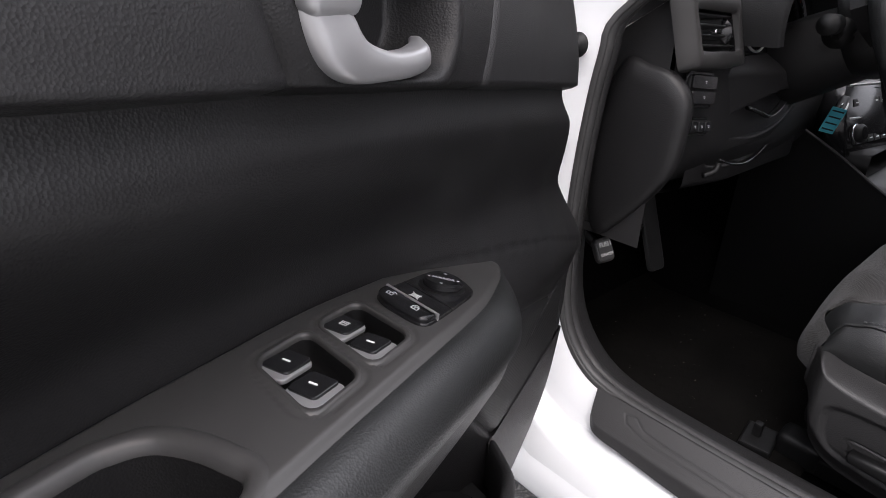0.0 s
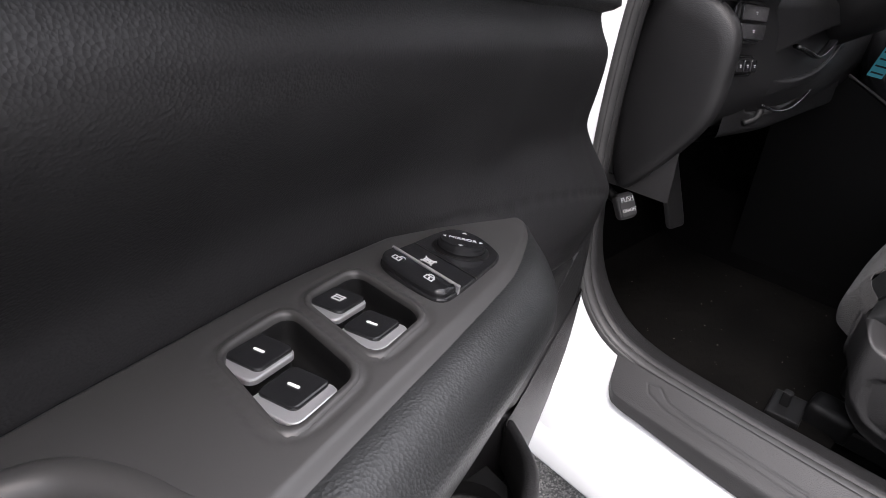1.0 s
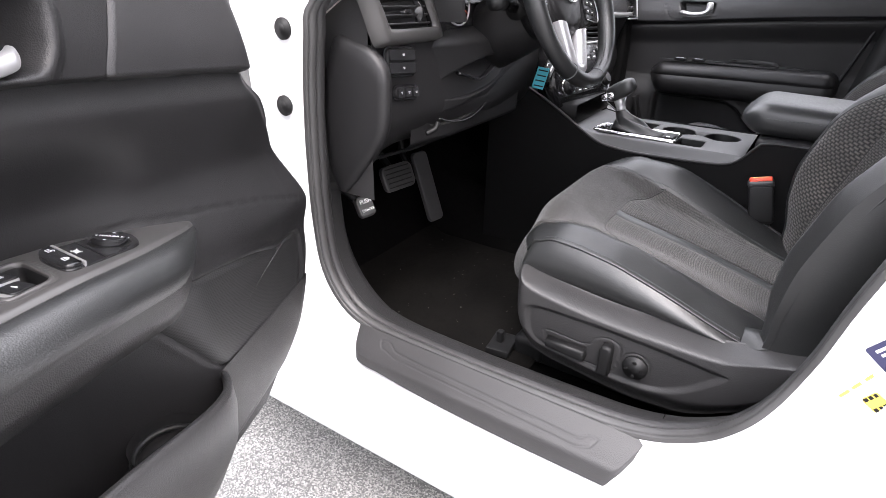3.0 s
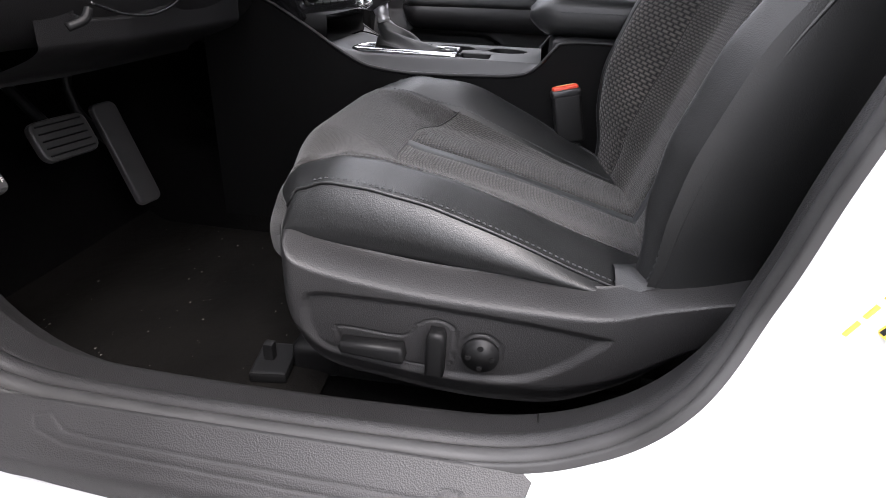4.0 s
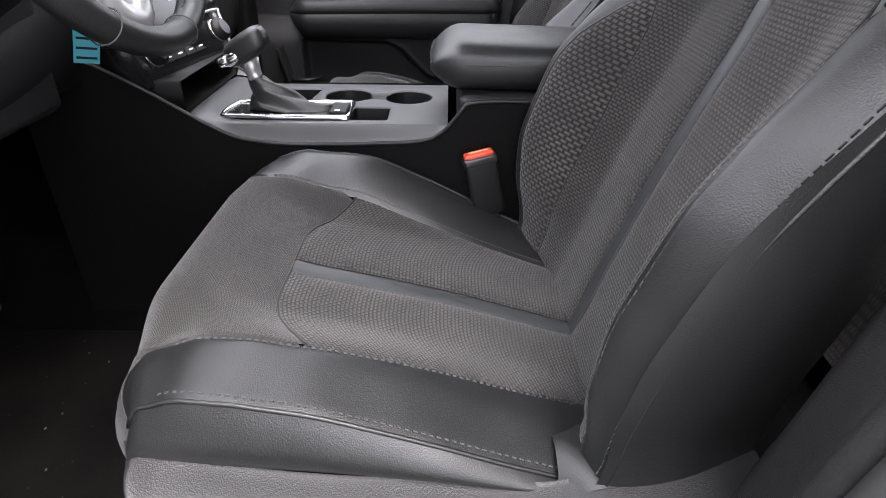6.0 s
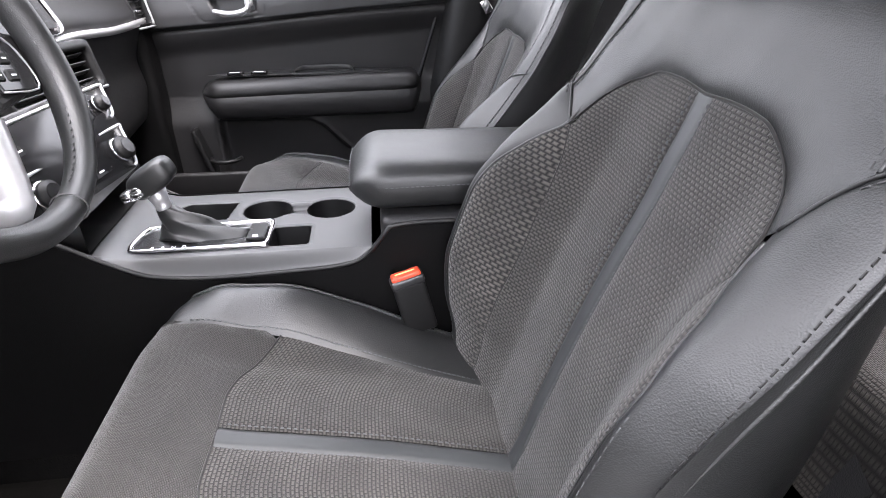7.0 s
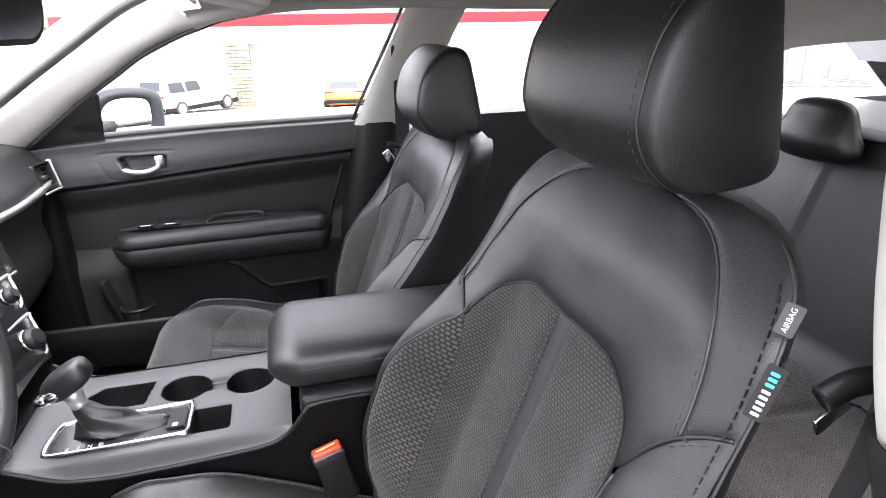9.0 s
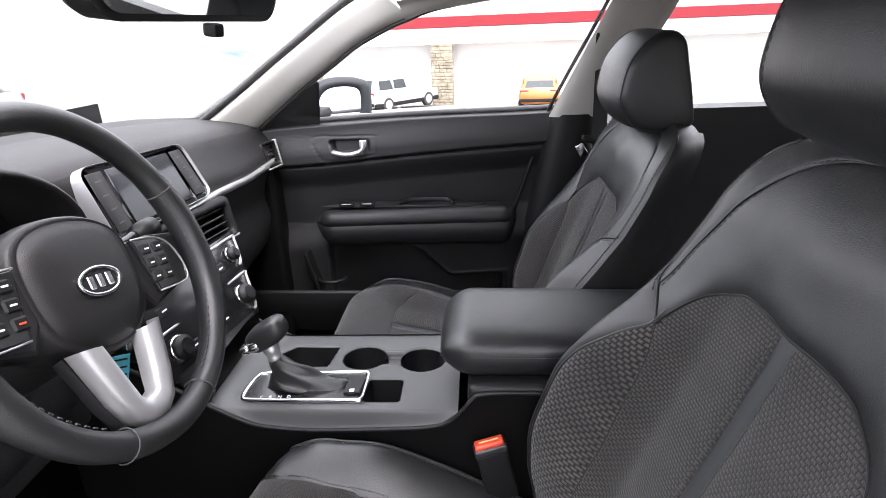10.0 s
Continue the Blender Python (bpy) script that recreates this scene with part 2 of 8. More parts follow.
def rbox(sx, sy, sz, r=0.005, seg=2, m=None):
    bm = bmesh.new()
    bmesh.ops.create_cube(bm, size=1, matrix=Matrix.Diagonal((sx, sy, sz, 1)))
    r = min(r, 0.49 * min(sx, sy, sz))
    bmesh.ops.bevel(bm, geom=bm.edges[:], offset=r, segments=seg, profile=0.6, affect='EDGES')
    if m:
        bmesh.ops.transform(bm, matrix=m, verts=bm.verts)
    return bm


def disc(r, h, seg=28, bevel=0.0, m=None, r2=None):
    bm = bmesh.new()
    bmesh.ops.create_cone(bm, cap_ends=True, segments=seg, radius1=r, radius2=r if r2 is None else r2, depth=h)
    if bevel:
        bmesh.ops.bevel(bm, geom=[e for e in bm.edges if len(e.link_faces) == 2 and max(len(f.verts) for f in e.link_faces) > 4], offset=bevel, segments=2, affect='EDGES')
    if m:
        bmesh.ops.transform(bm, matrix=m, verts=bm.verts)
    return bm


def slab(pts, h, bevel=0.0, m=None, seg=2):
    """A plate with outline pts (x, y), from z = 0 to h."""
    bm = bmesh.new()
    vs = [bm.verts.new((p[0], p[1], 0)) for p in pts]
    f = bm.faces.new(vs)
    r = bmesh.ops.extrude_face_region(bm, geom=[f])
    top = [v for v in r["geom"] if isinstance(v, bmesh.types.BMVert)]
    bmesh.ops.translate(bm, vec=(0, 0, h), verts=top)
    if bevel:
        ed = [e for e in bm.edges if e.verts[0] in top and e.verts[1] in top]
        bmesh.ops.bevel(bm, geom=ed, offset=bevel, segments=seg, affect='EDGES', profile=0.5)
    if m:
        bmesh.ops.transform(bm, matrix=m, verts=bm.verts)
    return bm


def merge(*bms):
    out = bmesh.new()
    for b in bms:
        me = bpy.data.meshes.new("tmp")
        b.to_mesh(me)
        out.from_mesh(me)
        b.free()
        bpy.data.meshes.remove(me)
    return out


def rrect(w, h, r, n=5):
    out = []
    for cx, cy, a0 in ((w / 2 - r, h / 2 - r, 0), (-w / 2 + r, h / 2 - r, 90), (-w / 2 + r, -h / 2 + r, 180), (w / 2 - r, -h / 2 + r, 270)):
        for k in range(n + 1):
            a = radians(a0 + 90 * k / n)
            out.append((cx + r * math.cos(a), cy + r * math.sin(a)))
    return out


def frame3(o, x, y):
    """A pose with its x and y axes along the given directions."""
    x = Vector(x).normalized()
    z = x.cross(Vector(y)).normalized()
    y = z.cross(x)
    return Matrix(((x[0], y[0], z[0], o[0]), (x[1], y[1], z[1], o[1]), (x[2], y[2], z[2], o[2]), (0, 0, 0, 1)))


def sdist(poly, x, y):
    """Distance to an outline: inside negative."""
    d, inside = 9.0, False
    n = len(poly)
    for i in range(n):
        ax, ay = poly[i]
        bx, by = poly[(i + 1) % n]
        ex, ey = bx - ax, by - ay
        t = min(max(((x - ax) * ex + (y - ay) * ey) / (ex * ex + ey * ey + 1e-12), 0), 1)
        d = min(d, math.hypot(x - ax - ex * t, y - ay - ey * t))
        if (ay > y) != (by > y) and x < (bx - ax) * (y - ay) / (by - ay) + ax:
            inside = not inside
    return -d if inside else d


def sstep(a, b, x):
    t = min(max((x - a) / (b - a), 0), 1)
    return t * t * (3 - 2 * t)


def stitches(name, path, up, material, parent, length=0.0045, gap=0.0028, w=0.0011, lift=0.0010):
    """A row of short thread stitches along a path, standing a little proud."""
    P = [Vector(p) for p in path]
    vs, fs = [], []
    acc, on = 0.0, True
    seg = []
    dist = [0.0]
    for a, b in zip(P, P[1:]):
        dist.append(dist[-1] + (b - a).length)

    def at(s):
        i = min(max(int(np.searchsorted(dist, s)) - 1, 0), len(P) - 2)
        return P[i].lerp(P[i + 1], (s - dist[i]) / max(dist[i + 1] - dist[i], 1e-9)), (P[i + 1] - P[i]).normalized()
    s = 0.0
    ups = [Vector(q).normalized() for q in up] if isinstance(up, list) else None
    while s + length < dist[-1]:
        (a, t), (b, _) = at(s), at(s + length)
        U = ups[min(max(int(np.searchsorted(dist, s)) - 1, 0), len(ups) - 1)] if ups else Vector(up).normalized()
        side = t.cross(U).normalized() * w * 0.62
        k = len(vs)
        lo, hi, q = U * -0.0010, U * lift * 0.6, (b - a) * 0.16
        vs += [a + side + lo, a - side + lo, b - side + lo, b + side + lo, a + side * 0.6 + q + hi, a - side * 0.6 + q + hi, b - side * 0.6 - q + hi, b + side * 0.6 - q + hi]
        fs += [(k + 4, k + 5, k + 6, k + 7), (k, k + 1, k + 5, k + 4), (k + 1, k + 2, k + 6, k + 5), (k + 2, k + 3, k + 7, k + 6), (k + 3, k, k + 4, k + 7)]
        s += length + gap
    if not vs:
        return None
    return tagged(obj(name, vs, fs, material, parent, smooth=False), kind="stuff")


def word(name, text, size, m, material, parent, depth=0.0003):
    """Raised lettering as a mesh, centred on the pose m, reading along its x axis."""
    cu = bpy.data.curves.new(name, "FONT")
    cu.body, cu.size, cu.extrude, cu.align_x, cu.align_y = text, size, depth, "CENTER", "CENTER"
    tmp = new("tmp_word", cu)
    me = bpy.data.meshes.new_from_object(tmp.evaluated_get(bpy.context.evaluated_depsgraph_get()))
    bpy.data.objects.remove(tmp)
    bpy.data.curves.remove(cu)
    me.materials.clear()
    me.materials.append(material)
    me.transform(m)
    ob = new(name, me)
    ob.parent = parent
    return ob

# ---- ground ----
def asphalt_material():
    m = mat("asphalt", (0.11, 0.11, 0.108), 0.85, bump=(("noise", 0.012, 0.5), ("noise", 0.2, 0.15)))
    nt = m.node_tree
    b = nt.nodes["Principled BSDF"]
    tc = nt.nodes["Texture Coordinate"]
    v = nt.nodes.new("ShaderNodeTexVoronoi")
    v.inputs["Scale"].default_value = 330
    nt.links.new(tc.outputs["Object"], v.inputs["Vector"])
    n = nt.nodes.new("ShaderNodeTexNoise")
    n.inputs["Scale"].default_value, n.inputs["Detail"].default_value = 6, 8
    nt.links.new(tc.outputs["Object"], n.inputs["Vector"])
    r = nt.nodes.new("ShaderNodeValToRGB")
    r.color_ramp.elements[0].color, r.color_ramp.elements[1].color = (0.13, 0.13, 0.128, 1), (0.52, 0.51, 0.485, 1)
    r.color_ramp.elements[0].position, r.color_ramp.elements[1].position = 0.35, 1.0
    nt.links.new(v.outputs["Color"], r.inputs[0])
    mx = nt.nodes.new("ShaderNodeMixRGB")
    mx.blend_type = 'MULTIPLY'
    mx.inputs[0].default_value = 0.5
    nt.links.new(r.outputs[0], mx.inputs[1])
    nt.links.new(n.outputs["Fac"], mx.inputs[2])
    nt.links.new(mx.outputs[0], b.inputs["Base Color"])
    return m


def ground_z(x, y):
    """The lot is level by the car and falls away beyond it."""
    return -0.094 * min(max(x - 2.5, 0), 57.5)


gx = [-300, -60, -12, -4, -2, 0, 2.5, 8, 16, 24, 32, 44, 60, 120, 300]
gy = [-300, -80, -25, -8, -3, 0, 3, 8, 25, 80, 300]
gv = [(x, y, ground_z(x, y)) for y in gy for x in gx]
gf = [(j * len(gx) + i, j * len(gx) + i + 1, (j + 1) * len(gx) + i + 1, (j + 1) * len(gx) + i) for j in range(len(gy) - 1) for i in range(len(gx) - 1)]
tagged(obj("ground", gv, gf, asphalt_material(), smooth=False), "grey asphalt parking lot with pale aggregate specks", "ground", kind="structure")

# ---- the car's shell ----
car = thing("sedan_body", "white four-door sedan body with its driver's door opening", "car")

# door opening of the driver's side: y and z, at the seal
OPEN_YZ = [(0.744, 0.964), (0.767, 0.90), (0.780, 0.80), (0.786, 0.69), (0.785, 0.58), (0.772, 0.490), (0.732, 0.432), (0.67, 0.408), (0.55, 0.402), (0.42, 0.402), (0.29, 0.405),
           (0.215, 0.409), (0.165, 0.420), (0.127, 0.438), (0.098, 0.458), (0.072, 0.486), (0.052, 0.514), (0.034, 0.550), (0.018, 0.60), (0.000, 0.68), (-0.034, 0.80), (-0.080, 0.95), (-0.125, 1.08), (-0.158, 1.16), (-0.160, 1.22),
           (-0.06, 1.275), (0.20, 1.25), (0.42, 1.19), (0.58, 1.095)]
OPEN = [(p[0], p[1]) for p in spline([(0, *q) for q in OPEN_YZ], 5, closed=True) for p in [(p[1], p[2])]]


def lean(z):
    return max(z - 0.93, 0) * 0.52


def opening_ring(x, off):
    out = []
    n = len(OPEN)
    for i in range(n):
        (ay, az), (by, bz) = OPEN[(i - 2) % n], OPEN[(i + 2) % n]
        ty, tz = by - ay, bz - az
        l = math.hypot(ty, tz)
        ny, nz = -tz / l, ty / l
        y, z = OPEN[i]
        if nz * (z - 0.8) + ny * (y - 0.35) < 0:
            ny, nz = -ny, -nz
        inset = 0.026 * sstep(0.46, 0.58, z) * sstep(0.95, 0.75, z) * sstep(0.12, 0.02, y)
        out.append(Vector((x + lean(z) + inset, y + ny * off, z + nz * off)))
    return out


def opening_band(name, section, material, label="", top=9.0):
    rings = [opening_ring(x, o) for x, o in section]
    rings = [r + [r[0]] for r in rings]
    if top < 2:
        keep = [i for i in range(len(OPEN)) if OPEN[i][1] < top]
        rings = [[r[i] for i in keep] for r in rings]
    return loft(name, rings, material, car, label, closed=False, caps=False)


def arc(cx, co, r, a0, a1, n=8):
    return [(cx + r * math.cos(radians(lerp(a0, a1, k / n))), co + r * math.sin(radians(lerp(a0, a1, k / n)))) for k in range(n + 1)]


opening_band("scuff_trim", [(-0.66, 0.095), (-0.692, 0.078), (-0.703, 0.050), (-0.711, 0.0455), (-0.745, 0.036), (-0.760, 0.031), (-0.764, 0.035)], GRAIN, "grained black plastic scuff trim", 0.78)
opening_band("inner_seal", [(-0.764, 0.036)] + arc(-0.776, 0.0235, 0.0125, 10, -190, 12) + [(-0.789, 0.031)], GRAIN, "grained black inner door seal")
opening_band("outer_seal", [(-0.789, 0.031)] + arc(-0.8005, 0.0160, 0.0112, 20, -190, 12) + [(-0.812, 0.022)], RUBBER, "smooth black rubber seal")
opening_band("seal_lip", [(-0.812, 0.019), (-0.8112, 0.008), (-0.814, 0.0055), (-0.817, 0.008), (-0.818, 0.014)], RUBBER)
opening_band("door_jamb", [(-0.8165, 0.014), (-0.832, 0.032), (-0.842, 0.056), (-0.848, 0.075), (-0.853, 0.080), (-0.895, 0.088), (-0.902, 0.094), (-0.904, 0.15)], PAINT, "white painted door jamb")

# rocker, fenders and rear side of the body
def skin(name, y0, y1, z0, z1, ny, nz, fx):
    return grid(name, lambda a, b: (fx(lerp(y0, y1, a), lerp(z0, z1, b)), lerp(y0, y1, a), lerp(z0, z1, b)), ny, nz, PAINT, car)


def side_x(y, z):
    return -0.915 + 0.35 * (z - 0.62) ** 2 + 0.015 * (y / 2.2) ** 2 + lean(z)


rock = curve1([(0.13, -0.80), (0.17, -0.875), (0.21, -0.908), (0.245, -0.912), (0.29, -0.896), (0.33, -0.866), (0.345, -0.84)])
skin("rocker_panel", -0.9, 1.25, 0.13, 0.345, 20, 16, lambda y, z: rock(z))
for sgn, nm in ((-1, "fender"), (1, "fender")):
    grid(nm, lambda a, b: (sgn * abs(side_x(lerp(0.95, 2.1, a), lerp(0.62, 0.95, b))) * lerp(1, 0.93, a * a), lerp(0.95, 2.1, a), lerp(0.62, 0.95 - 0.12 * a, b)), 12, 8, PAINT, car)
grid("fender_rear_edge", lambda a, b: (side_x(0.95, lerp(0.2, 0.64, b)), lerp(0.93, 1.12, a), lerp(0.2, 0.64, b)), 4, 8, PAINT, car)
grid("fender_rear_edge", lambda a, b: (-side_x(0.95, lerp(0.2, 0.64, b)), lerp(0.93, 1.12, a), lerp(0.2, 0.64, b)), 4, 8, PAINT, car)
grid("bonnet", lambda a, b: (lerp(-0.80, 0.80, a), lerp(1.12, 2.15, b), 0.96 - 0.16 * b ** 1.6 - 0.04 * abs(2 * a - 1) ** 3), 16, 10, PAINT, car)
grid("front_bumper", lambda a, b: (lerp(-0.86, 0.86, a), 2.24 - 0.28 * abs(2 * a - 1) ** 4, lerp(0.2, 0.82, b)), 16, 8, PAINT, car)
for s in (-1, 1):
    grid("rear_side_panel", lambda a, b: (s * abs(side_x(lerp(-2.5, -0.16, a), lerp(0.3, 0.96, b))) * lerp(0.92, 1, min(a * 2, 1)), lerp(-2.5, -0.17, a), lerp(0.3, 0.96, b)), 16, 10, PAINT, car)
    for wy in (1.5, -1.32):
        part("tyre", merge(disc(0.33, 0.21, 40, 0.03, pose(s * 0.80, wy, 0.33, 0, 90, 0))), RUBBER, car)
        part("wheel_rim", disc(0.225, 0.215, 40, 0.02, pose(s * 0.80, wy, 0.33, 0, 90, 0)), SILVER, car)
grid("far_rocker", lambda a, b: (-rock(lerp(0.13, 0.345, b)), lerp(-0.9, 1.25, a), lerp(0.13, 0.345, b)), 12, 10, PAINT, car)
grid("boot_lid", lambda a, b: (lerp(-0.78, 0.78, a), lerp(-1.95, -2.55, b), 1.0 - 0.05 * b - 0.03 * abs(2 * a - 1) ** 3), 10, 6, PAINT, car)
grid("rear_bumper", lambda a, b: (lerp(-0.84, 0.84, a), -2.62 + 0.2 * abs(2 * a - 1) ** 4, lerp(0.25, 0.97, b)), 12, 8, PAINT, car)

# plastic sill plate with an engraved outline
def plate_z(x):
    return curve1([(-0.880, 0.300), (-0.868, 0.345), (-0.862, 0.3615), (-0.854, 0.369), (-0.817, 0.3985)])(x)


groove = [(0.639, -0.828), (0.622, -0.825), (0.602, -0.836), (0.573, -0.838), (0.254, -0.8435), (0.242, -0.835), (0.228, -0.836), (0.236, -0.848), (0.256, -0.853), (0.597, -0.845), (0.630, -0.838)]


def sill_fn(a, b):
    y = lerp(0.697, 0.168, a)
    edge = curve1([(0.168, -0.822), (0.180, -0.845), (0.192, -0.862), (0.205, -0.868), (0.62, -0.864), (0.668, -0.862), (0.684, -0.850), (0.697, -0.820)])(y)
    x = lerp(-0.814, edge, b)
    d = abs(sdist(groove, y, x))
    return (x, y, plate_z(x) + 0.003 - 0.0014 * (1 - sstep(0.0, 0.0016, d)) - 0.010 * sstep(0.93, 1.0, b))


grid("sill_plate", sill_fn, 260, 44, GRAIN, car, "grained black sill plate with an engraved outline", flip=True)
part("trim_joint", rbox(0.045, 0.0016, 0.012, 0.0004, 1, pose(-0.735, 0.162, 0.372)), HARD, car)

# rubber plugs and door check strap on the hinge pillar
for y, z in ((0.800, 0.914), (0.814, 0.795)):
    part("plug", merge(disc(0.0165, 0.008, 28, 0.002, pose(-0.8405, y, z, 0, 90, 0)), disc(0.010, 0.011, 24, 0.002, pose(-0.8405, y, z, 0, 90, 0))), HARD, car, "black plastic hole plug", True)
strap = spline([(-0.80, 0.865, 0.682), (-0.84, 0.85, 0.68), (-0.88, 0.835, 0.676), (-0.93, 0.815, 0.67)], 4)
tube("door_check_strap", strap, 0.011, HARD, car, n=8, ry=0.006)
part("strap_boot", rbox(0.03, 0.03, 0.025, 0.008, 2, pose(-0.845, 0.848, 0.68, 0, 0, 20)), RUBBER, car, smooth=True)

# stickers on the rear jamb
def sticker(y, z, w, h, tilt, base, lines, ink, label):
    m = frame3((-0.8235, y + 0.032, z - 0.008), (0, -1, 0), (0, 0, 1)) @ pose(0, 0, 0, 0, 0, tilt)
    st = part("sticker", slab(rrect(w, h, 0.003), 0.0012, 0, m), base, car, label)
    for k in range(lines):
        for q in range(3):
            part("print_line", slab(rrect(w * (0.25 - 0.03 * ((k + q) % 3)), h * 0.45 / lines, 0.0002, 1), 0.0015, 0, m @ pose(w * (q - 1) * 0.31, h * (0.36 - 0.72 * k / max(lines - 1, 1)), 0)), ink, st)


sticker(-0.110, 0.680, 0.110, 0.052, 52, NAVY, 7, WHITE, "dark printed label on the door jamb")
sticker(-0.064, 0.606, 0.052, 0.007, 62, WHITE, 1, YELLOW, "narrow white and yellow label")
sticker(-0.083, 0.594, 0.018, 0.020, 55, YELLOW, 2, HARD, "small yellow warning label")

# ---- floor, firewall and tunnel ----
def floor_fn(a, b):
    x, y = lerp(-0.735, 0.735, a), lerp(-1.0, 1.28, b)
    z = 0.262 + 0.42 * sstep(0.93, 1.28, y) + 0.02 * sstep(0.60, 0.74, abs(x)) + 0.16 * (1 - sstep(0.09, 0.16, abs(x)))
    return (x, y, z + 0.003 * noise.noise((x * 9, y * 9, 0)))


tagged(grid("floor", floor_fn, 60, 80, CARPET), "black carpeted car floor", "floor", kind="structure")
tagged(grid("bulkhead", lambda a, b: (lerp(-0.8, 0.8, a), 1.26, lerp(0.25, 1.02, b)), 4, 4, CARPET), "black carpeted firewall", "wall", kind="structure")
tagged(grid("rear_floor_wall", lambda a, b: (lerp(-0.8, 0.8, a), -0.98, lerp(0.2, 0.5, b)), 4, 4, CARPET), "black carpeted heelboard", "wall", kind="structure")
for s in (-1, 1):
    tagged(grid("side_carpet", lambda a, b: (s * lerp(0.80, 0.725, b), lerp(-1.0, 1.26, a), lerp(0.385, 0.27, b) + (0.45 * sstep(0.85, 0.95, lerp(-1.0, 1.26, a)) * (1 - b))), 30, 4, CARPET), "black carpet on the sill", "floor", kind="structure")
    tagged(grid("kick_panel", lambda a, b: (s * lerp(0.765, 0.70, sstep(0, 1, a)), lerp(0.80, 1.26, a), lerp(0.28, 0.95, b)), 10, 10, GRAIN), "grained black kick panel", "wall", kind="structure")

# driver's footwell mat
def mat_fn(a, b):
    y = lerp(0.44, 0.98, b)
    xl = curve1([(0.44, -0.70), (0.60, -0.71), (0.75, -0.695), (0.90, -0.66), (0.98, -0.60)])(y)
    x = lerp(xl, -0.165, a)
    z = 0.276 + 0.42 * sstep(0.93, 1.28, y) + 0.004 * noise.noise((x * 6, y * 6, 3))
    e = min(a, 1 - a, b, 1 - b)
    return (x, y, z + 0.006 * sstep(0, 0.03, e))


footmat = thing("floor_mat", "dusty black carpet floor mat in the driver's footwell", "floor mat")
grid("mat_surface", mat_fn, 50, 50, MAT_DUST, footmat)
random.seed(21)
cv, cf = [], []
for k in range(70):
    cx_, cy_ = random.uniform(-0.68, -0.20), random.uniform(0.46, 0.92)
    a_, r_ = random.uniform(0, 6.28), random.choice((0.0007, 0.0009, 0.0011, 0.0016))
    z_ = 0.2865 + 0.004 * noise.noise((cx_ * 6, cy_ * 6, 3))
    i_ = len(cv)
    cv += [(cx_ + r_ * 1.8 * math.cos(a_ + q), cy_ + r_ * math.sin(a_ + q), z_) for q in (0, 2.1, 4.2)] + [(cx_, cy_, z_ + r_)]
    cf += [(i_, i_ + 1, i_ + 3), (i_ + 1, i_ + 2, i_ + 3), (i_ + 2, i_, i_ + 3)]
crumbs = obj("crumbs", cv, cf, mat("pale_grit", (0.16, 0.15, 0.135), 0.9), footmat, "scattered pale grit", smooth=False)
tagged(crumbs, "scattered pale grit", kind="stuff")
part("mat_hook", merge(rbox(0.07, 0.05, 0.016, 0.004, 2, pose(-0.585, 0.515, 0.290, 0, 0, 8)), rbox(0.014, 0.014, 0.03, 0.003, 2, pose(-0.585, 0.52, 0.308))), HARD, footmat)

# ---- roof, pillars and glass ----
def roof_z(x, y):
    return 1.315 - 0.05 * (x / 0.6) ** 2 - 0.10 * max((y - 0.0) / 0.45, 0) ** 2 * 0.35 - 0.13 * max((-y - 0.55) / 0.65, 0) ** 2


def head_fn(a, b):
    y = lerp(0.30, -1.22, b)
    w = lerp(0.60, 0.56, b)
    x = lerp(-w, w, a)
    return (x, y, roof_z(x, y) - 0.02 * sstep(0.85, 1, abs(2 * a - 1)) - 0.012 * sstep(0.94, 1.0, b))


tagged(grid("ceiling", head_fn, 30, 40, HEADLINER, flip=True), "beige woven car headliner", "ceiling", kind="structure")
grid("roof_skin", lambda a, b: (lerp(-0.64, 0.64, a), lerp(0.36, -1.26, b), roof_z(lerp(-0.6, 0.6, a), lerp(0.36, -1.26, b)) + 0.035), 16, 20, PAINT, car)


def rail(name, path, w, h, material, label="", up=(0, 0, 1), twist=0):
    sec = [(c * w, s * h) for c, s in circle(1, 14)]
    return loft(name, sweep_rings(spline(path, 6), sec, up), material, car, label)


WS_EDGE = spline([(0.715, 1.02, 0.90), (0.690, 0.899, 0.980), (0.672, 0.795, 1.045), (0.652, 0.690, 1.114), (0.632, 0.577, 1.186), (0.615, 0.479, 1.248), (0.604, 0.405, 1.282)], 6)
DOOR_EDGE = spline([(0.765, 0.86, 0.87), (0.740, 0.757, 0.951), (0.695, 0.617, 1.050), (0.667, 0.518, 1.113), (0.649, 0.455, 1.153), (0.632, 0.370, 1.192), (0.622, 0.318, 1.210)], 6)
RAIL_EDGE = spline([(0.622, 0.318, 1.210), (0.614, 0.252, 1.230), (0.606, 0.114, 1.248), (0.602, -0.06, 1.261), (0.603, -0.15, 1.258), (0.603, -0.34, 1.250), (0.600, -0.60, 1.240), (0.59, -0.90, 1.205), (0.59, -1.05, 1.165)], 6)
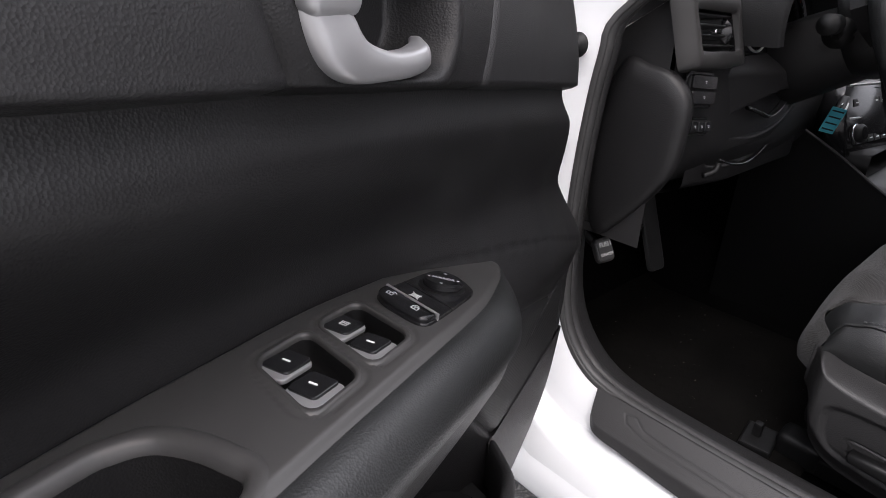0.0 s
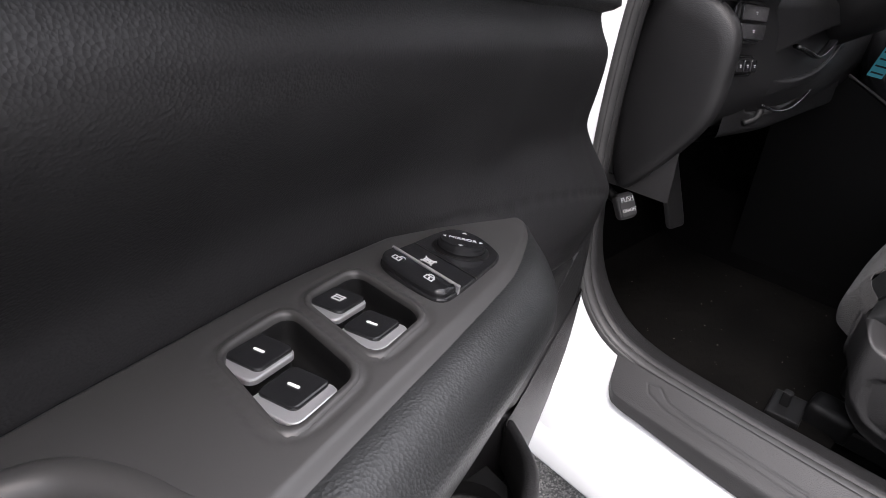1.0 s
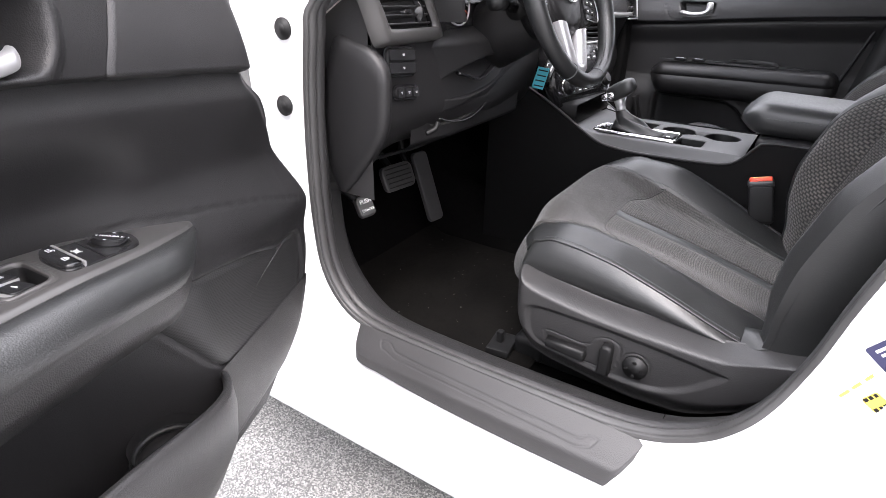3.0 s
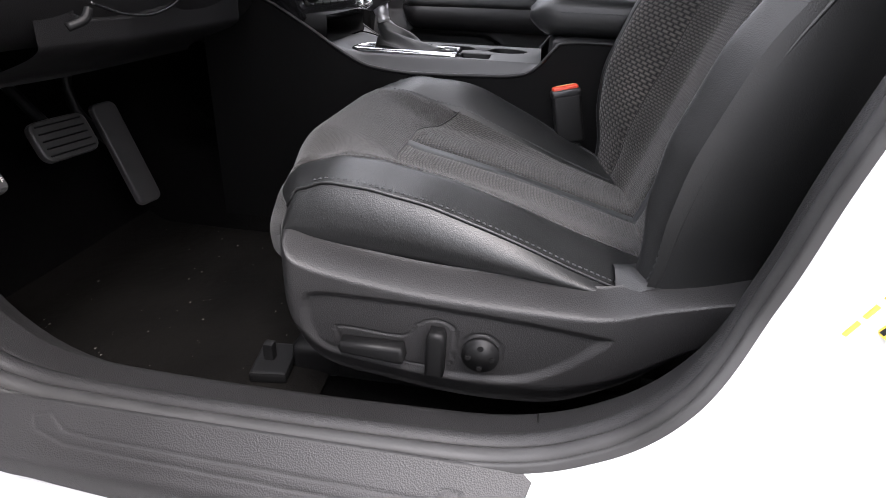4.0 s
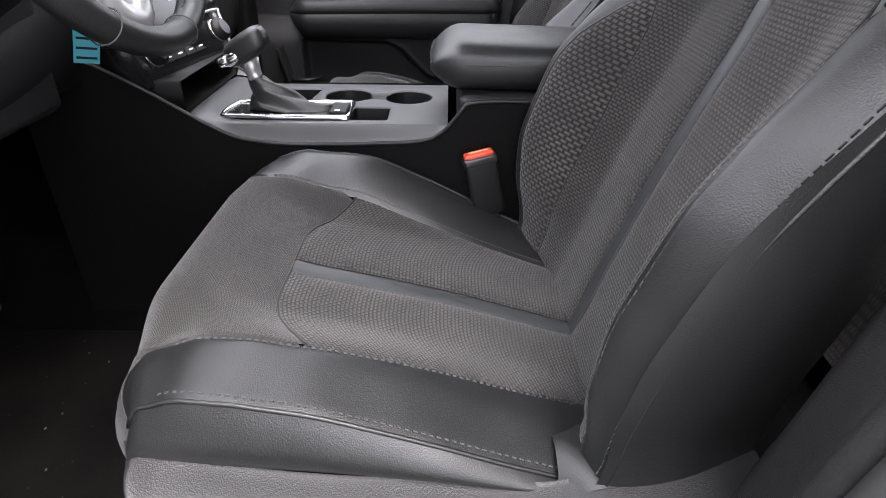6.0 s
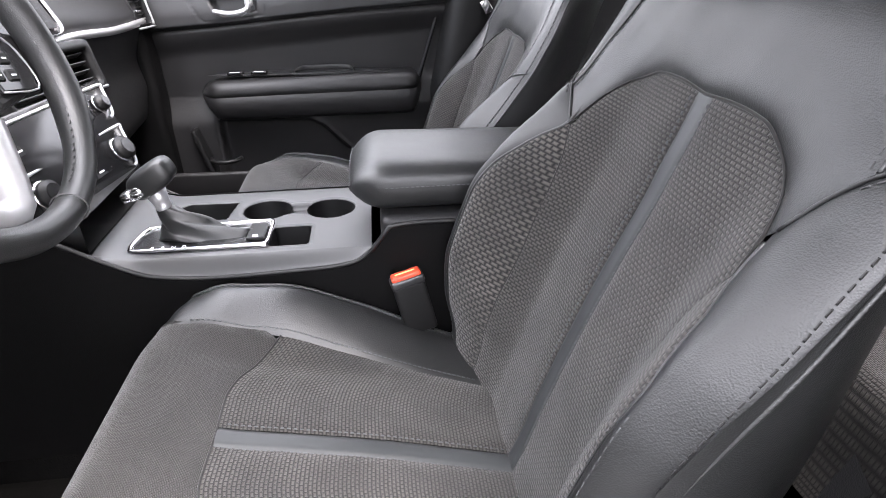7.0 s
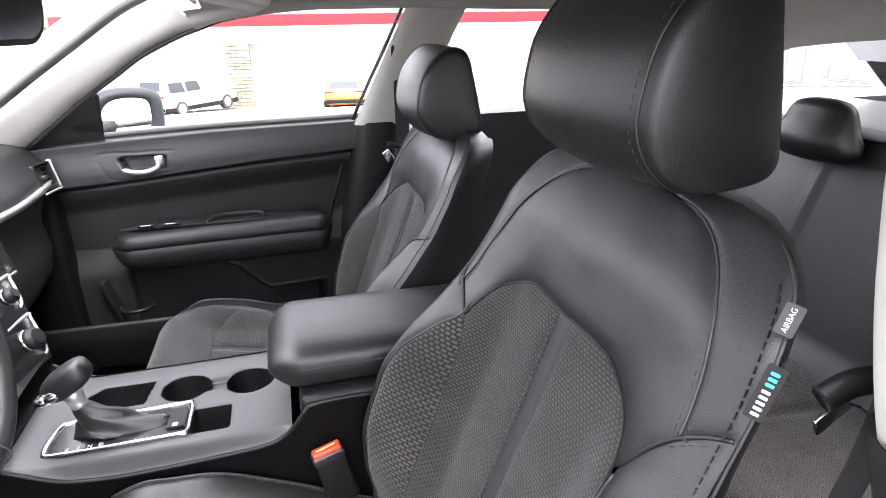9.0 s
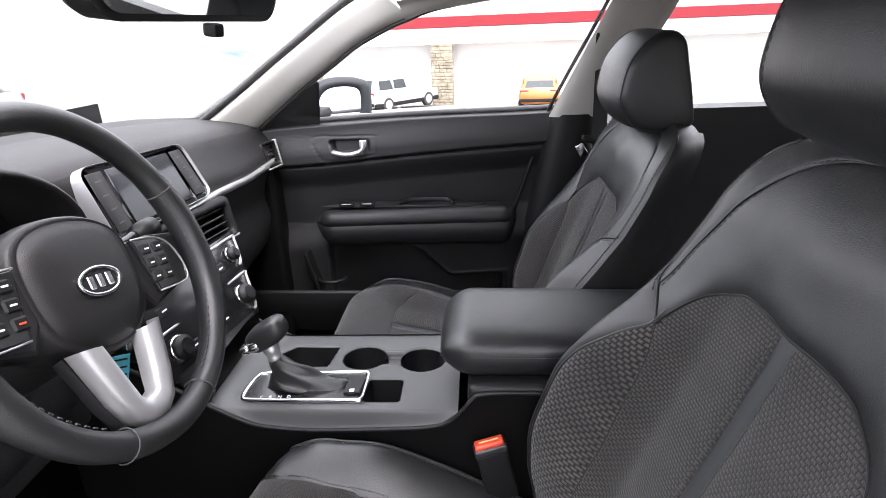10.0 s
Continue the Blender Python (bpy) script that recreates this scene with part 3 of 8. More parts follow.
for s in (-1, 1):
    f = lambda p, s=s: Vector((p.x * s, p.y, p.z)) if s > 0 else Vector((-p.x - 0.01, p.y, p.z))
    w, d, r = [f(p) for p in WS_EDGE], [f(p) for p in DOOR_EDGE], [f(p) for p in RAIL_EDGE]

    def pil(a, b, w=w, d=d, s=s):
        i = a * (len(w) - 1)
        k, t = min(int(i), len(w) - 2), i - min(int(i), len(w) - 2)
        p, q = w[k].lerp(w[k + 1], t), d[k].lerp(d[k + 1], t)
        return p.lerp(q, b) + Vector((-s * 0.020 * (1 - (2 * b - 1) ** 4) + s * 0.012 * (abs(2 * b - 1) ** 6), -0.010 * math.sin(math.pi * b), 0))
    grid("a_pillar_trim", pil, 36, 16, PILLAR, car, "beige front pillar trim")

    def rl(a, b, r=r, s=s):
        i = a * (len(r) - 1)
        k, t = min(int(i), len(r) - 2), i - min(int(i), len(r) - 2)
        p = r[k].lerp(r[k + 1], t)
        q = Vector((p.x - s * 0.085, p.y + 0.02 * (1 - a), roof_z(p.x - s * 0.085, p.y) - 0.012))
        return p.lerp(q, b) + Vector((-s * 0.014, 0, -0.012)) * math.sin(math.pi * min(b * 1.4, 1)) + Vector((s * 0.02 * (1 - sstep(0, 0.15, b)), 0, 0))
    grid("roof_rail_trim", rl, 48, 12, HEADLINER, car, "beige roof rail trim")
    rail("roof_side", [(s * 0.745, 0.98, 0.975), (s * 0.70, 0.70, 1.15), (s * 0.665, 0.48, 1.275), (s * 0.65, 0.25, 1.325), (s * 0.64, -0.2, 1.345), (s * 0.62, -0.75, 1.325), (s * 0.62, -1.00, 1.26), (s * 0.72, -1.26, 1.10), (s * 0.76, -1.42, 0.99)], 0.028, 0.025, PAINT)
    rail("c_pillar_trim", [(s * 0.63, -0.92, 1.24), (s * 0.70, -1.10, 1.12), (s * 0.76, -1.27, 0.98)], 0.040, 0.035, PILLAR, "beige rear pillar trim", (s, 0, 0))
tube("frame_edge", DOOR_EDGE[5:] + RAIL_EDGE[1:31], 0.006, RUBBER, car, "black window edge seal", n=6)

# far side centre pillar: beige above the belt, black below
def bp_fn(a, b):
    z = lerp(0.955, 1.285, b)
    y0, y1 = lerp(-0.030, -0.175, b), lerp(-0.175, -0.33, b ** 0.9)
    x = 0.735 - lean(z) * 0.85
    bul = 0.022 * (1 - (2 * a - 1) ** 4)
    return (x - bul, lerp(y0, y1, a), z)


grid("b_pillar_upper_trim", bp_fn, 16, 20, PILLAR, car, "beige centre pillar trim")
grid("b_pillar_lower_trim", lambda a, b: (0.742 - 0.045 * (1 - (2 * a - 1) ** 4), lerp(lerp(0.105, -0.035, b), lerp(-0.10, -0.165, b), a), lerp(0.30, 0.962, b)), 16, 20, HARD, car, "black centre pillar trim")
tube("far_door_seal", spline([(0.745, 0.115, 0.42), (0.75, 0.085, 0.60), (0.752, 0.015, 0.82), (0.752, -0.027, 0.955), (0.722, -0.068, 1.05), (0.680, -0.115, 1.15), (0.640, -0.160, 1.25)], 6), 0.005, HARD, car, n=8)
# near side centre pillar: beige above, black below, each with a face towards the door opening
pil_y = curve1([(0.34, -0.01), (0.50, -0.050), (0.61, -0.085), (0.70, -0.105), (0.85, -0.125), (1.0, -0.135), (1.05, -0.148), (1.10, -0.168), (1.15, -0.190), (1.20, -0.204), (1.29, -0.215)])


def near_pillar(z0, z1, proud):
    def fn(a, b):
        z = lerp(z0, z1, b)
        sec = spline([(0.0, -0.14, 0), (0.010, -0.09, 0), (0.014, -0.04, 0), (0.008, -0.010, 0), (-0.008, 0.0, 0), (-0.030, 0.008, 0), (-0.060, 0.016, 0)], 4)
        p = sec[min(int(a * (len(sec) - 1) + 0.5), len(sec) - 1)]
        return (-0.735 + lean(z) + p.x + proud, pil_y(z) + p.y + proud, z)
    return fn


grid("b_pillar_upper_trim", near_pillar(0.995, 1.29, 0.0), 24, 20, PILLAR, car, "beige centre pillar trim", flip=True)
grid("b_pillar_lower_trim", near_pillar(0.34, 1.0, 0.004), 24, 30, GRAIN, car, "black centre pillar trim", flip=True)


def pane(name, fn, nu=10, nv=10, label="clear window glass", mt=None):
    ob = grid(name, fn, nu, nv, mt or GLASS, car, label)
    ob.visible_shadow = False
    return ob


pane("windshield", lambda a, b: (lerp(-lerp(0.71, 0.61, b), lerp(0.71, 0.61, b), a), lerp(0.93, 0.40, b) + lerp(0.26, 0.08, b) * (1 - (2 * a - 1) ** 2), lerp(0.965, 1.295, b)))
pane("rear_window", lambda a, b: (lerp(-lerp(0.60, 0.50, b), lerp(0.60, 0.50, b), a), lerp(-1.75, -1.21, b), lerp(0.98, 1.165, b)))
pane("side_window", lambda a, b: (0.772 - lean(lerp(0.95, 1.255, b)), lerp(lerp(0.72, 0.24, b), -0.24, a), lerp(0.95, 1.255, b)), label="clear raised side window")
pane("rear_side_window", lambda a, b: (0.78 - lean(lerp(0.95, 1.27, b)), lerp(-0.24, lerp(-1.28, -0.92, b), a), lerp(0.95, 1.24, b)))
pane("rear_side_window", lambda a, b: (-0.80 + lean(lerp(0.97, 1.27, b)), lerp(-0.20, lerp(-1.28, -0.92, b), a), lerp(0.97, 1.24, b)))
# windshield banner
def ws_pt(a, b, out=0.0):
    return Vector((lerp(-lerp(0.71, 0.61, b), lerp(0.71, 0.61, b), a), lerp(0.93, 0.40, b) + lerp(0.26, 0.08, b) * (1 - (2 * a - 1) ** 2) - out, lerp(0.965, 1.295, b)))


FILM = clear_glass("pale_blue_film", 0.02, (0.50, 0.66, 0.80))
for q in ([(0.75, 0.627), (0.915, 0.513), (0.885, 0.573), (0.762, 0.648)], [(0.885, 0.573), (0.915, 0.513), (0.945, 0.76), (0.915, 0.79)], [(0.78, 0.84), (0.93, 0.80), (0.945, 0.86), (0.80, 0.91)]):
    ob = grid("windshield_sticker", lambda a, b: ws_pt(lerp(lerp(q[0][0], q[1][0], a), lerp(q[3][0], q[2][0], a), b), lerp(lerp(q[0][1], q[1][1], a), lerp(q[3][1], q[2][1], a), b), 0.006), 8, 3, FILM, car, "pale blue film sticker")
    ob.visible_shadow = False
tube("windshield_edge", WS_EDGE, 0.010, RUBBER, car)
visor = thing("sun_visor", "beige folded sun visor under the headliner", "sun visor")
part("visor_board", rbox(0.40, 0.14, 0.018, 0.008, 2, pose(0.33, 0.235, 1.262, 12, 0, 4)), HEADLINER, visor, smooth=True)
tube("visor_rod", [(0.10, 0.29, 1.262), (0.30, 0.30, 1.268), (0.54, 0.31, 1.262)], 0.005, PILLAR, visor)

# rear-view mirror
rvm = thing("rear_view_mirror", "black rear-view mirror on the windshield", "mirror")
M = look((-0.30, 0.40, 1.232), (-0.40, -0.05, 1.17)) @ pose(0, 0, 0)
part("housing", slab(rrect(0.25, 0.068, 0.028, 8), 0.035, 0.01, M @ pose(0, 0, 0.0)), HARD, rvm, smooth=False)
part("mirror_glass", slab(rrect(0.238, 0.056, 0.024, 8), 0.0015, 0, M @ pose(0, 0, -0.002)), MIRROR, rvm)
tube("stalk", [(-0.30, 0.43, 1.235), (-0.20, 0.50, 1.25), (0.0, 0.52, 1.262)], 0.011, HARD, rvm)
part("toggle", rbox(0.014, 0.012, 0.014, 0.003, 2, M @ pose(0.0, -0.04, -0.01)), HARD, rvm)

# ---- seats ----
BACK_D, BACK_N = Vector((0, -0.340, 0.940)), Vector((0, 0.940, 0.340))


class Seat:
    """A bucket seat; side is -1 for the driver's (outboard to -x), 1 for the passenger's."""

    def __init__(self, name, label, xc, dz, side, power, shift=0.0, hdz=0.0):
        self.xc, self.dz, self.side = xc, dz, side
        self.root = thing(name, label, "car seat", group="front seats")
        self.xc = xc + shift
        # the passenger's cushion stands a little higher
        self.dz = dz + (0.028 if side > 0 else 0.0)
        self.cushion()
        self.dz = dz
        self.back()
        self.headrest(hdz)
        self.xc = xc
        self.valance(power)

    # x in seat terms: minus is outboard
    def w(self, x, y, z):
        return Vector((self.xc - self.side * x, y, z + self.dz))

    # --- cushion ---
    ZC = staticmethod(curve1([(-0.06, 0.446), (0.028, 0.464), (0.103, 0.486), (0.202, 0.515), (0.295, 0.537), (0.369, 0.555), (0.43, 0.584), (0.465, 0.593), (0.493, 0.576), (0.511, 0.53), (0.517, 0.42)]))
    RISE = staticmethod(curve1([(-0.05, 0.005), (0.07, 0.010), (0.135, 0.014), (0.20, 0.022), (0.25, 0.028), (0.31, 0.033), (0.36, 0.031), (0.41, 0.012), (0.45, -0.013), (0.475, -0.022), (0.495, -0.038), (0.52, -0.055)]))
    RISE_IN = staticmethod(curve1([(-0.05, 0.005), (0.08, 0.014), (0.143, 0.026), (0.225, 0.046), (0.312, 0.063), (0.385, 0.048), (0.436, 0.015), (0.476, -0.010), (0.495, -0.035), (0.52, -0.06)]))

    def cz(self, x, y):
        a = abs(x)
        if x < 0:
            return self.ZC(y) + self.RISE(y) * sstep(0.08, 0.175, a) - 0.004 * sstep(0.10, 0.17, a) - 0.011 * sstep(0.165, 0.235, a)
        return self.ZC(y) + self.RISE_IN(y) * (sstep(0.115, 0.222, a) - 0.12 * sstep(0.215, 0.245, a))

    def ry(self, x, y):
        """The cushion's front corners are rounded back."""
        return y - 0.030 * sstep(0.70, 1.0, abs(x) / 0.243) ** 2 * sstep(0.42, 0.50, y)

    def cpatch(self, name, lo, hi, x_of, material, nu=20, nv=30, puff=0.004, uvs=1.0, swap=False):
        """x_of(y) gives left and right; or, when swap, y limits over x."""
        def pos(a, b):
            if swap:
                x = lerp(lo, hi, a)
                y0, y1 = x_of(x)
                return x, lerp(y0, y1, b)
            y = lerp(lo, hi, b)
            x0, x1 = x_of(y)
            return lerp(x0, x1, a), y

        def fn(a, b):
            x, y = pos(a, b)
            e = (1 - abs(2 * a - 1) ** 6) * (1 - abs(2 * b - 1) ** 10)
            f = sstep(0.44, 0.50, y)
            return self.w(x, self.ry(x, y) + puff * f * e, self.cz(x, y) + puff * e * (1 - f) + 0.0012 * noise.noise((x * 25, y * 25, self.xc * 9)))
        return grid(name, fn, nu, nv, material, self.root, uv=lambda a, b: (pos(a, b)[0], pos(a, b)[1] * 1.05), flip=self.side > 0)

    def cushion(self):
        edge = curve1([(-0.06, 0.128), (0.07, 0.136), (0.16, 0.143), (0.253, 0.153), (0.32, 0.160), (0.40, 0.163), (0.455, 0.168), (0.488, 0.196)])
        arch = curve1([(0.0, 0.374), (0.06, 0.375), (0.09, 0.369), (0.125, 0.350), (0.161, 0.322)])
        piping = curve1([(-0.06, 0.224), (0.09, 0.228), (0.24, 0.233), (0.38, 0.234), (0.46, 0.230)])
        self.edge, self.piping = edge, piping
        for s in (-1, 1):
            # insert between stripe and bolster, ending in the arch
            def fn(a, b, s=s):
                x = s * lerp(0.014, 0.161, a)
                y = lerp(-0.05, arch(abs(x)), b)
                x = s * lerp(0.014, min(edge(y), 0.161), a)
                e = (1 - abs(2 * a - 1) ** 8) * (1 - abs(2 * b - 1) ** 14)
                return self.w(x, y, self.cz(x, y) + 0.005 * e)
            grid("seat_insert", fn, 22, 44, CLOTH, self.root, uv=lambda a, b, s=s: (s * lerp(0.014, 0.18, a), lerp(-0.05, 0.37, b)), flip=(s * self.side < 0))
            # leather bolster top
            self.cpatch("bolster", -0.055, 0.488, lambda y, s=s: (s * edge(y), s * piping(y)) if s * 1 > 0 else (s * piping(y), s * edge(y)), LEATHER, 14, 50, 0.003)
            # bolster side
            low = curve1([(-0.06, 0.455), (0.10, 0.468), (0.30, 0.475), (0.462, 0.485)])

            def side_fn(a, b, s=s):
                y = lerp(-0.055, 0.488, a)
                x, z = piping(y), self.cz(s * piping(y), y)
                zz = lerp(z, low(y), b)
                return self.w(s * (x + 0.018 * math.sin(math.pi * min(b * 1.1, 1)) - 0.004 * b), self.ry(x, y), zz)
            grid("bolster_side", side_fn, 40, 12, LEATHER, self.root, flip=(s * self.side < 0))
            pth = [self.w(s * (piping(y) + 0.001), self.ry(piping(y), y), self.cz(s * piping(y), y) + 0.001) for y in np.linspace(-0.02, 0.486, 60)]
            tube("piping", pth, 0.0022, LEATHER, self.root, n=6)
            for off in (0.006, ):
                stitches("stitching", [self.w(s * (edge(y) + off), y, self.cz(s * (edge(y) + off), y) + 0.0036) for y in np.linspace(0.06, 0.440, 60)], (0, 0, 1), STITCH, self.root)
                stitches("stitching", [self.w(s * (piping(y) - 0.007), y, self.cz(s * (piping(y) - 0.007), y) + 0.0034) for y in np.linspace(0.06, 0.440, 60)], (0, 0, 1), STITCH, self.root)
        # centre stripe
        def stripe(a, b):
            x, y = lerp(-0.014, 0.014, a), lerp(-0.05, arch(0) + 0.0, b)
            return self.w(x, y, self.cz(x, y) + 0.003 * (1 - abs(2 * a - 1) ** 4) - 0.001)
        grid("centre_stripe", stripe, 8, 40, LEATHER_DK, self.root, "smooth dark stripe", flip=self.side > 0)
        for s in (-1, 1):
            stitches("stitching", [self.w(s * 0.017, y, self.cz(0.02, y) + 0.004) for y in np.linspace(0.0, 0.365, 50)], (0, 0, 1), STITCH, self.root, w=0.0008)
        # front nose of cloth, over the full width
        def nose(a, b):
            t = lerp(-1, 1, a)
            x = t * 0.234
            y0 = arch(min(abs(x), 0.161))
            if abs(x) > 0.161:
                y0 = lerp(0.322, 0.486, sstep(0.161, 0.176, abs(x)))
            n = b
            if n < 0.72:
                y = lerp(y0, 0.496, n / 0.72)
                z = self.cz(x, y)
                if abs(x) > 0.176:
                    z = min(z, self.cz(x, max(y, 0.486)) + 0.0)
            else:
                k = (n - 0.72) / 0.28
                y = 0.496 + 0.018 * math.sin(k * math.pi * 0.7) * (1 - 0.9 * abs(t) ** 5)
                z = lerp(self.cz(x, 0.496), 0.468, k)
            rnd = y - self.ry(x, y)
            return self.w(x, y - rnd, z + 0.004 * (1 - abs(2 * min(b / 0.72, 1) - 1) ** 8) * (1 - abs(t) ** 8))
        grid("seat_nose", nose, 60, 50, CLOTH_FINE, self.root, uv=lambda a, b: (lerp(-0.243, 0.243, a), lerp(0.32, 0.62, b)), flip=self.side > 0)
        pth = [self.w(x, arch(abs(x)), self.cz(x, arch(abs(x))) + 0.0005) for x in np.linspace(-0.161, 0.161, 50)]
        tube("arch_seam", pth, 0.0016, CLOTH_FINE, self.root, n=6)
        # body under the cushion, flap at the back corner
        part("seat_pan", rbox(0.42, 0.44, 0.10, 0.03, 3, pose(self.xc, 0.25, 0.40 + self.dz)), HARD, self.root, smooth=True)
        for s in (-1, 1):
            def flap(a, b, s=s):
                y = lerp(-0.03, 0.092, a)
                x = s * lerp(0.17, 0.252, b)
                return self.w(x, y, 0.478 + 0.012 * math.sin(a * 7 + b * 3) * b + 0.02 * (1 - a) + 0.012 * math.sin(math.pi * b))
            grid("cover_flap", flap, 16, 12, LEATHER, self.root, flip=(s * self.side < 0))

    # --- backrest ---
    PROT = staticmethod(curve1([(-0.08, 0.030), (0.0, 0.058), (0.06, 0.088), (0.13, 0.104), (0.21, 0.104), (0.28, 0.086), (0.35, 0.052), (0.42, 0.022), (0.50, 0.006), (0.58, 0.0), (0.64, 0.0)]))
    WID = staticmethod(curve1([(-0.08, 0.240), (0.0, 0.250), (0.12, 0.257), (0.29, 0.258), (0.39, 0.250), (0.44, 0.245), (0.50, 0.239), (0.534, 0.231), (0.562, 0.218), (0.584, 0.198), (0.600, 0.168), (0.609, 0.130), (0.612, 0.09)]))
    # line of the cloth's outer seam, of the insert's seam and of the bolster's upper seam
    CREST = staticmethod(curve1([(-0.08, 0.206), (0.0, 0.209), (0.20, 0.212), (0.255, 0.209), (0.29, 0.197), (0.317, 0.187), (0.342, 0.174), (0.372, 0.172)]))
    INSERT = staticmethod(curve1([(-0.08, 0.166), (0.02, 0.157), (0.09, 0.150), (0.18, 0.145), (0.24, 0.147), (0.30, 0.154), (0.342, 0.170)]))
    TUCK = staticmethod(lambda v: lerp(0.035, 0.085, sstep(0.2, 0.45, v)))
    BTOP = staticmethod(curve1([(0.170, 0.372), (0.188, 0.409), (0.207, 0.434), (0.234, 0.455), (0.262, 0.466)]))
    BTOP_IN = staticmethod(curve1([(0.170, 0.342), (0.190, 0.366), (0.210, 0.382), (0.234, 0.396), (0.262, 0.408)]))

    def bdepth(self, x, v):
        a = abs(x)
        c = self.PROT(v) * (0.74 if x < 0 else 1.0) * (sstep(0.10, 0.222, a) - 0.42 * sstep(0.212, 0.262, a))
        return c + 0.008 * math.sin(math.pi * min(max(v / 0.4, 0), 1)) + 0.006 * sstep(0.3, 0.45, v) - 0.035 * sstep(0.50, 0.66, v) - 0.010 * sstep(0.20, 0.27, a) * sstep(0.3, 0.5, v)

    def bp(self, x, v, up=0.0):
        p = Vector((0, 0.025, 0.503)) + BACK_D * v + BACK_N * (self.bdepth(x, v) + up)
        return self.w(x, p.y, p.z)

    def bnorm(self, x, v):
        """Outward direction of the backrest's surface."""
        e = 0.004
        n = (self.bp(x + e, v) - self.bp(x - e, v)).cross(self.bp(x, v + e) - self.bp(x, v - e)).normalized()
        return n if n.y > 0 else -n

    def bstitch(self, xf, vs, out, thread):
        path = [(xf(v), v) for v in vs]
        stitches("stitching", [self.bp(x, v) + self.bnorm(x, v) * out for x, v in path], [self.bnorm(x, v) for x, v in path], thread, self.root, 0.0062, 0.0026, 0.0011)

    def bpatch(self, name, xf, vf, material, nu, nv, puff=0.004, label="", flip=False):
        """xf(a, v) and vf(a, b): across and up."""
        def fn(a, b):
            v = vf(a, b)
            x = xf(a, v)
            e = (1 - abs(2 * a - 1) ** 8) * (1 - abs(2 * b - 1) ** 12)
            return self.bp(x, v, puff * e + 0.0010 * noise.noise((x * 22, v * 22, self.xc * 7)))
        return grid(name, fn, nu, nv, material, self.root, label, uv=lambda a, b: (xf(a, vf(a, b)), vf(a, b)), flip=flip ^ (self.side < 0))

    def back(self):
        arch = curve1([(0.0, 0.434), (0.05, 0.437), (0.085, 0.435), (0.113, 0.424), (0.136, 0.411), (0.152, 0.395), (0.164, 0.371), (0.172, 0.342)])
        self.barch = arch
        inner = curve1([(0.33, 0.208), (0.40, 0.209), (0.434, 0.207), (0.469, 0.199), (0.501, 0.188), (0.538, 0.166), (0.563, 0.143), (0.581, 0.116), (0.592, 0.084), (0.598, 0.04)])
        self.inner = inner
        v0 = -0.075
        N = (0, 0.94, 0.34)
        for s in (-1, 1):
            fl = s < 0
            btop = self.BTOP if s < 0 else self.BTOP_IN

            def insert_v(a, b):
                v = 0.3
                for _ in range(5):
                    v = lerp(v0, arch(lerp(0.0125, self.INSERT(v), a)), b)
                return v
            self.bpatch("back_insert", lambda a, v: s * lerp(0.0125, self.INSERT(v), a), insert_v, CLOTH, 22, 70, 0.005, flip=fl)
            self.bpatch("back_wing_cloth", lambda a, v: s * lerp(self.INSERT(v), self.CREST(v), a), lambda a, b: lerp(v0, 0.343, b), CLOTH_MESH if s > 0 else CLOTH, 10, 60, 0.004, "coarse mesh cloth" if s > 0 else "", flip=fl)

            # leather bolster outside the crest
            def bolster_v(a, b, btop=btop):
                v = 0.3
                for _ in range(5):
                    v = lerp(v0, btop(lerp(self.CREST(v), self.WID(v), a)), b)
                return v
            self.bpatch("back_bolster", lambda a, v: s * lerp(self.CREST(v), self.WID(v), a), bolster_v, LEATHER, 14, 60, 0.005, flip=fl)

            # outer strip of the yoke
            def yoke_edge(a, b, s=s, btop=btop):
                v = 0.5
                for _ in range(5):
                    v = lerp(btop(lerp(inner(v), self.WID(v), a)), 0.6095, b)
                e = (1 - abs(2 * a - 1) ** 8) * (1 - abs(2 * b - 1) ** 12)
                return self.bp(s * lerp(inner(v), self.WID(v), a), v, 0.003 * e)
            grid("yoke_edge", yoke_edge, 12, 44, LEATHER, self.root, flip=fl)
            # seams and stitching
            lo = btop(0.207)
            vs_ = np.linspace(lo + 0.002, 0.594, 60)
            tube("yoke_seam", [self.bp(s * inner(v), v, 0.0006) for v in vs_], 0.0016, LEATHER, self.root, n=6)
            stitches("stitching", [self.bp(s * (inner(v) + 0.0065), v, 0.0021) for v in vs_], N, STITCH_DK, self.root, 0.0062, 0.0026, 0.0010)
            stitches("stitching", [self.bp(s * (inner(v) - 0.0065), v, 0.0012) for v in vs_], N, STITCH_DK, self.root, 0.0062, 0.0026, 0.0010)
            self.bstitch(lambda v, s=s: s * (self.WID(v) - 0.0095), np.linspace(-0.06, 0.20, 50), 0.0052, STITCH)
            # same seam higher up, its thread darkened as if in shade
            self.bstitch(lambda v, s=s: s * (self.WID(v) - 0.0095), np.linspace(0.205, 0.57, 64), 0.0048, STITCH_SHADED)
            self.bstitch(lambda v, s=s: s * (self.CREST(v) + 0.007), np.linspace(-0.06, 0.25, 60), 0.0040, STITCH)
            tube("bolster_seam", [self.bp(s * x, btop(x), 0.0008) for x in np.linspace(0.174, 0.24, 24)], 0.0018, LEATHER, self.root, n=6)
            stitches("stitching", [self.bp(s * x, btop(x) - 0.007, 0.0020) for x in np.linspace(0.205, 0.236, 14)], N, STITCH_DK, self.root, 0.0062, 0.0026, 0.0010)
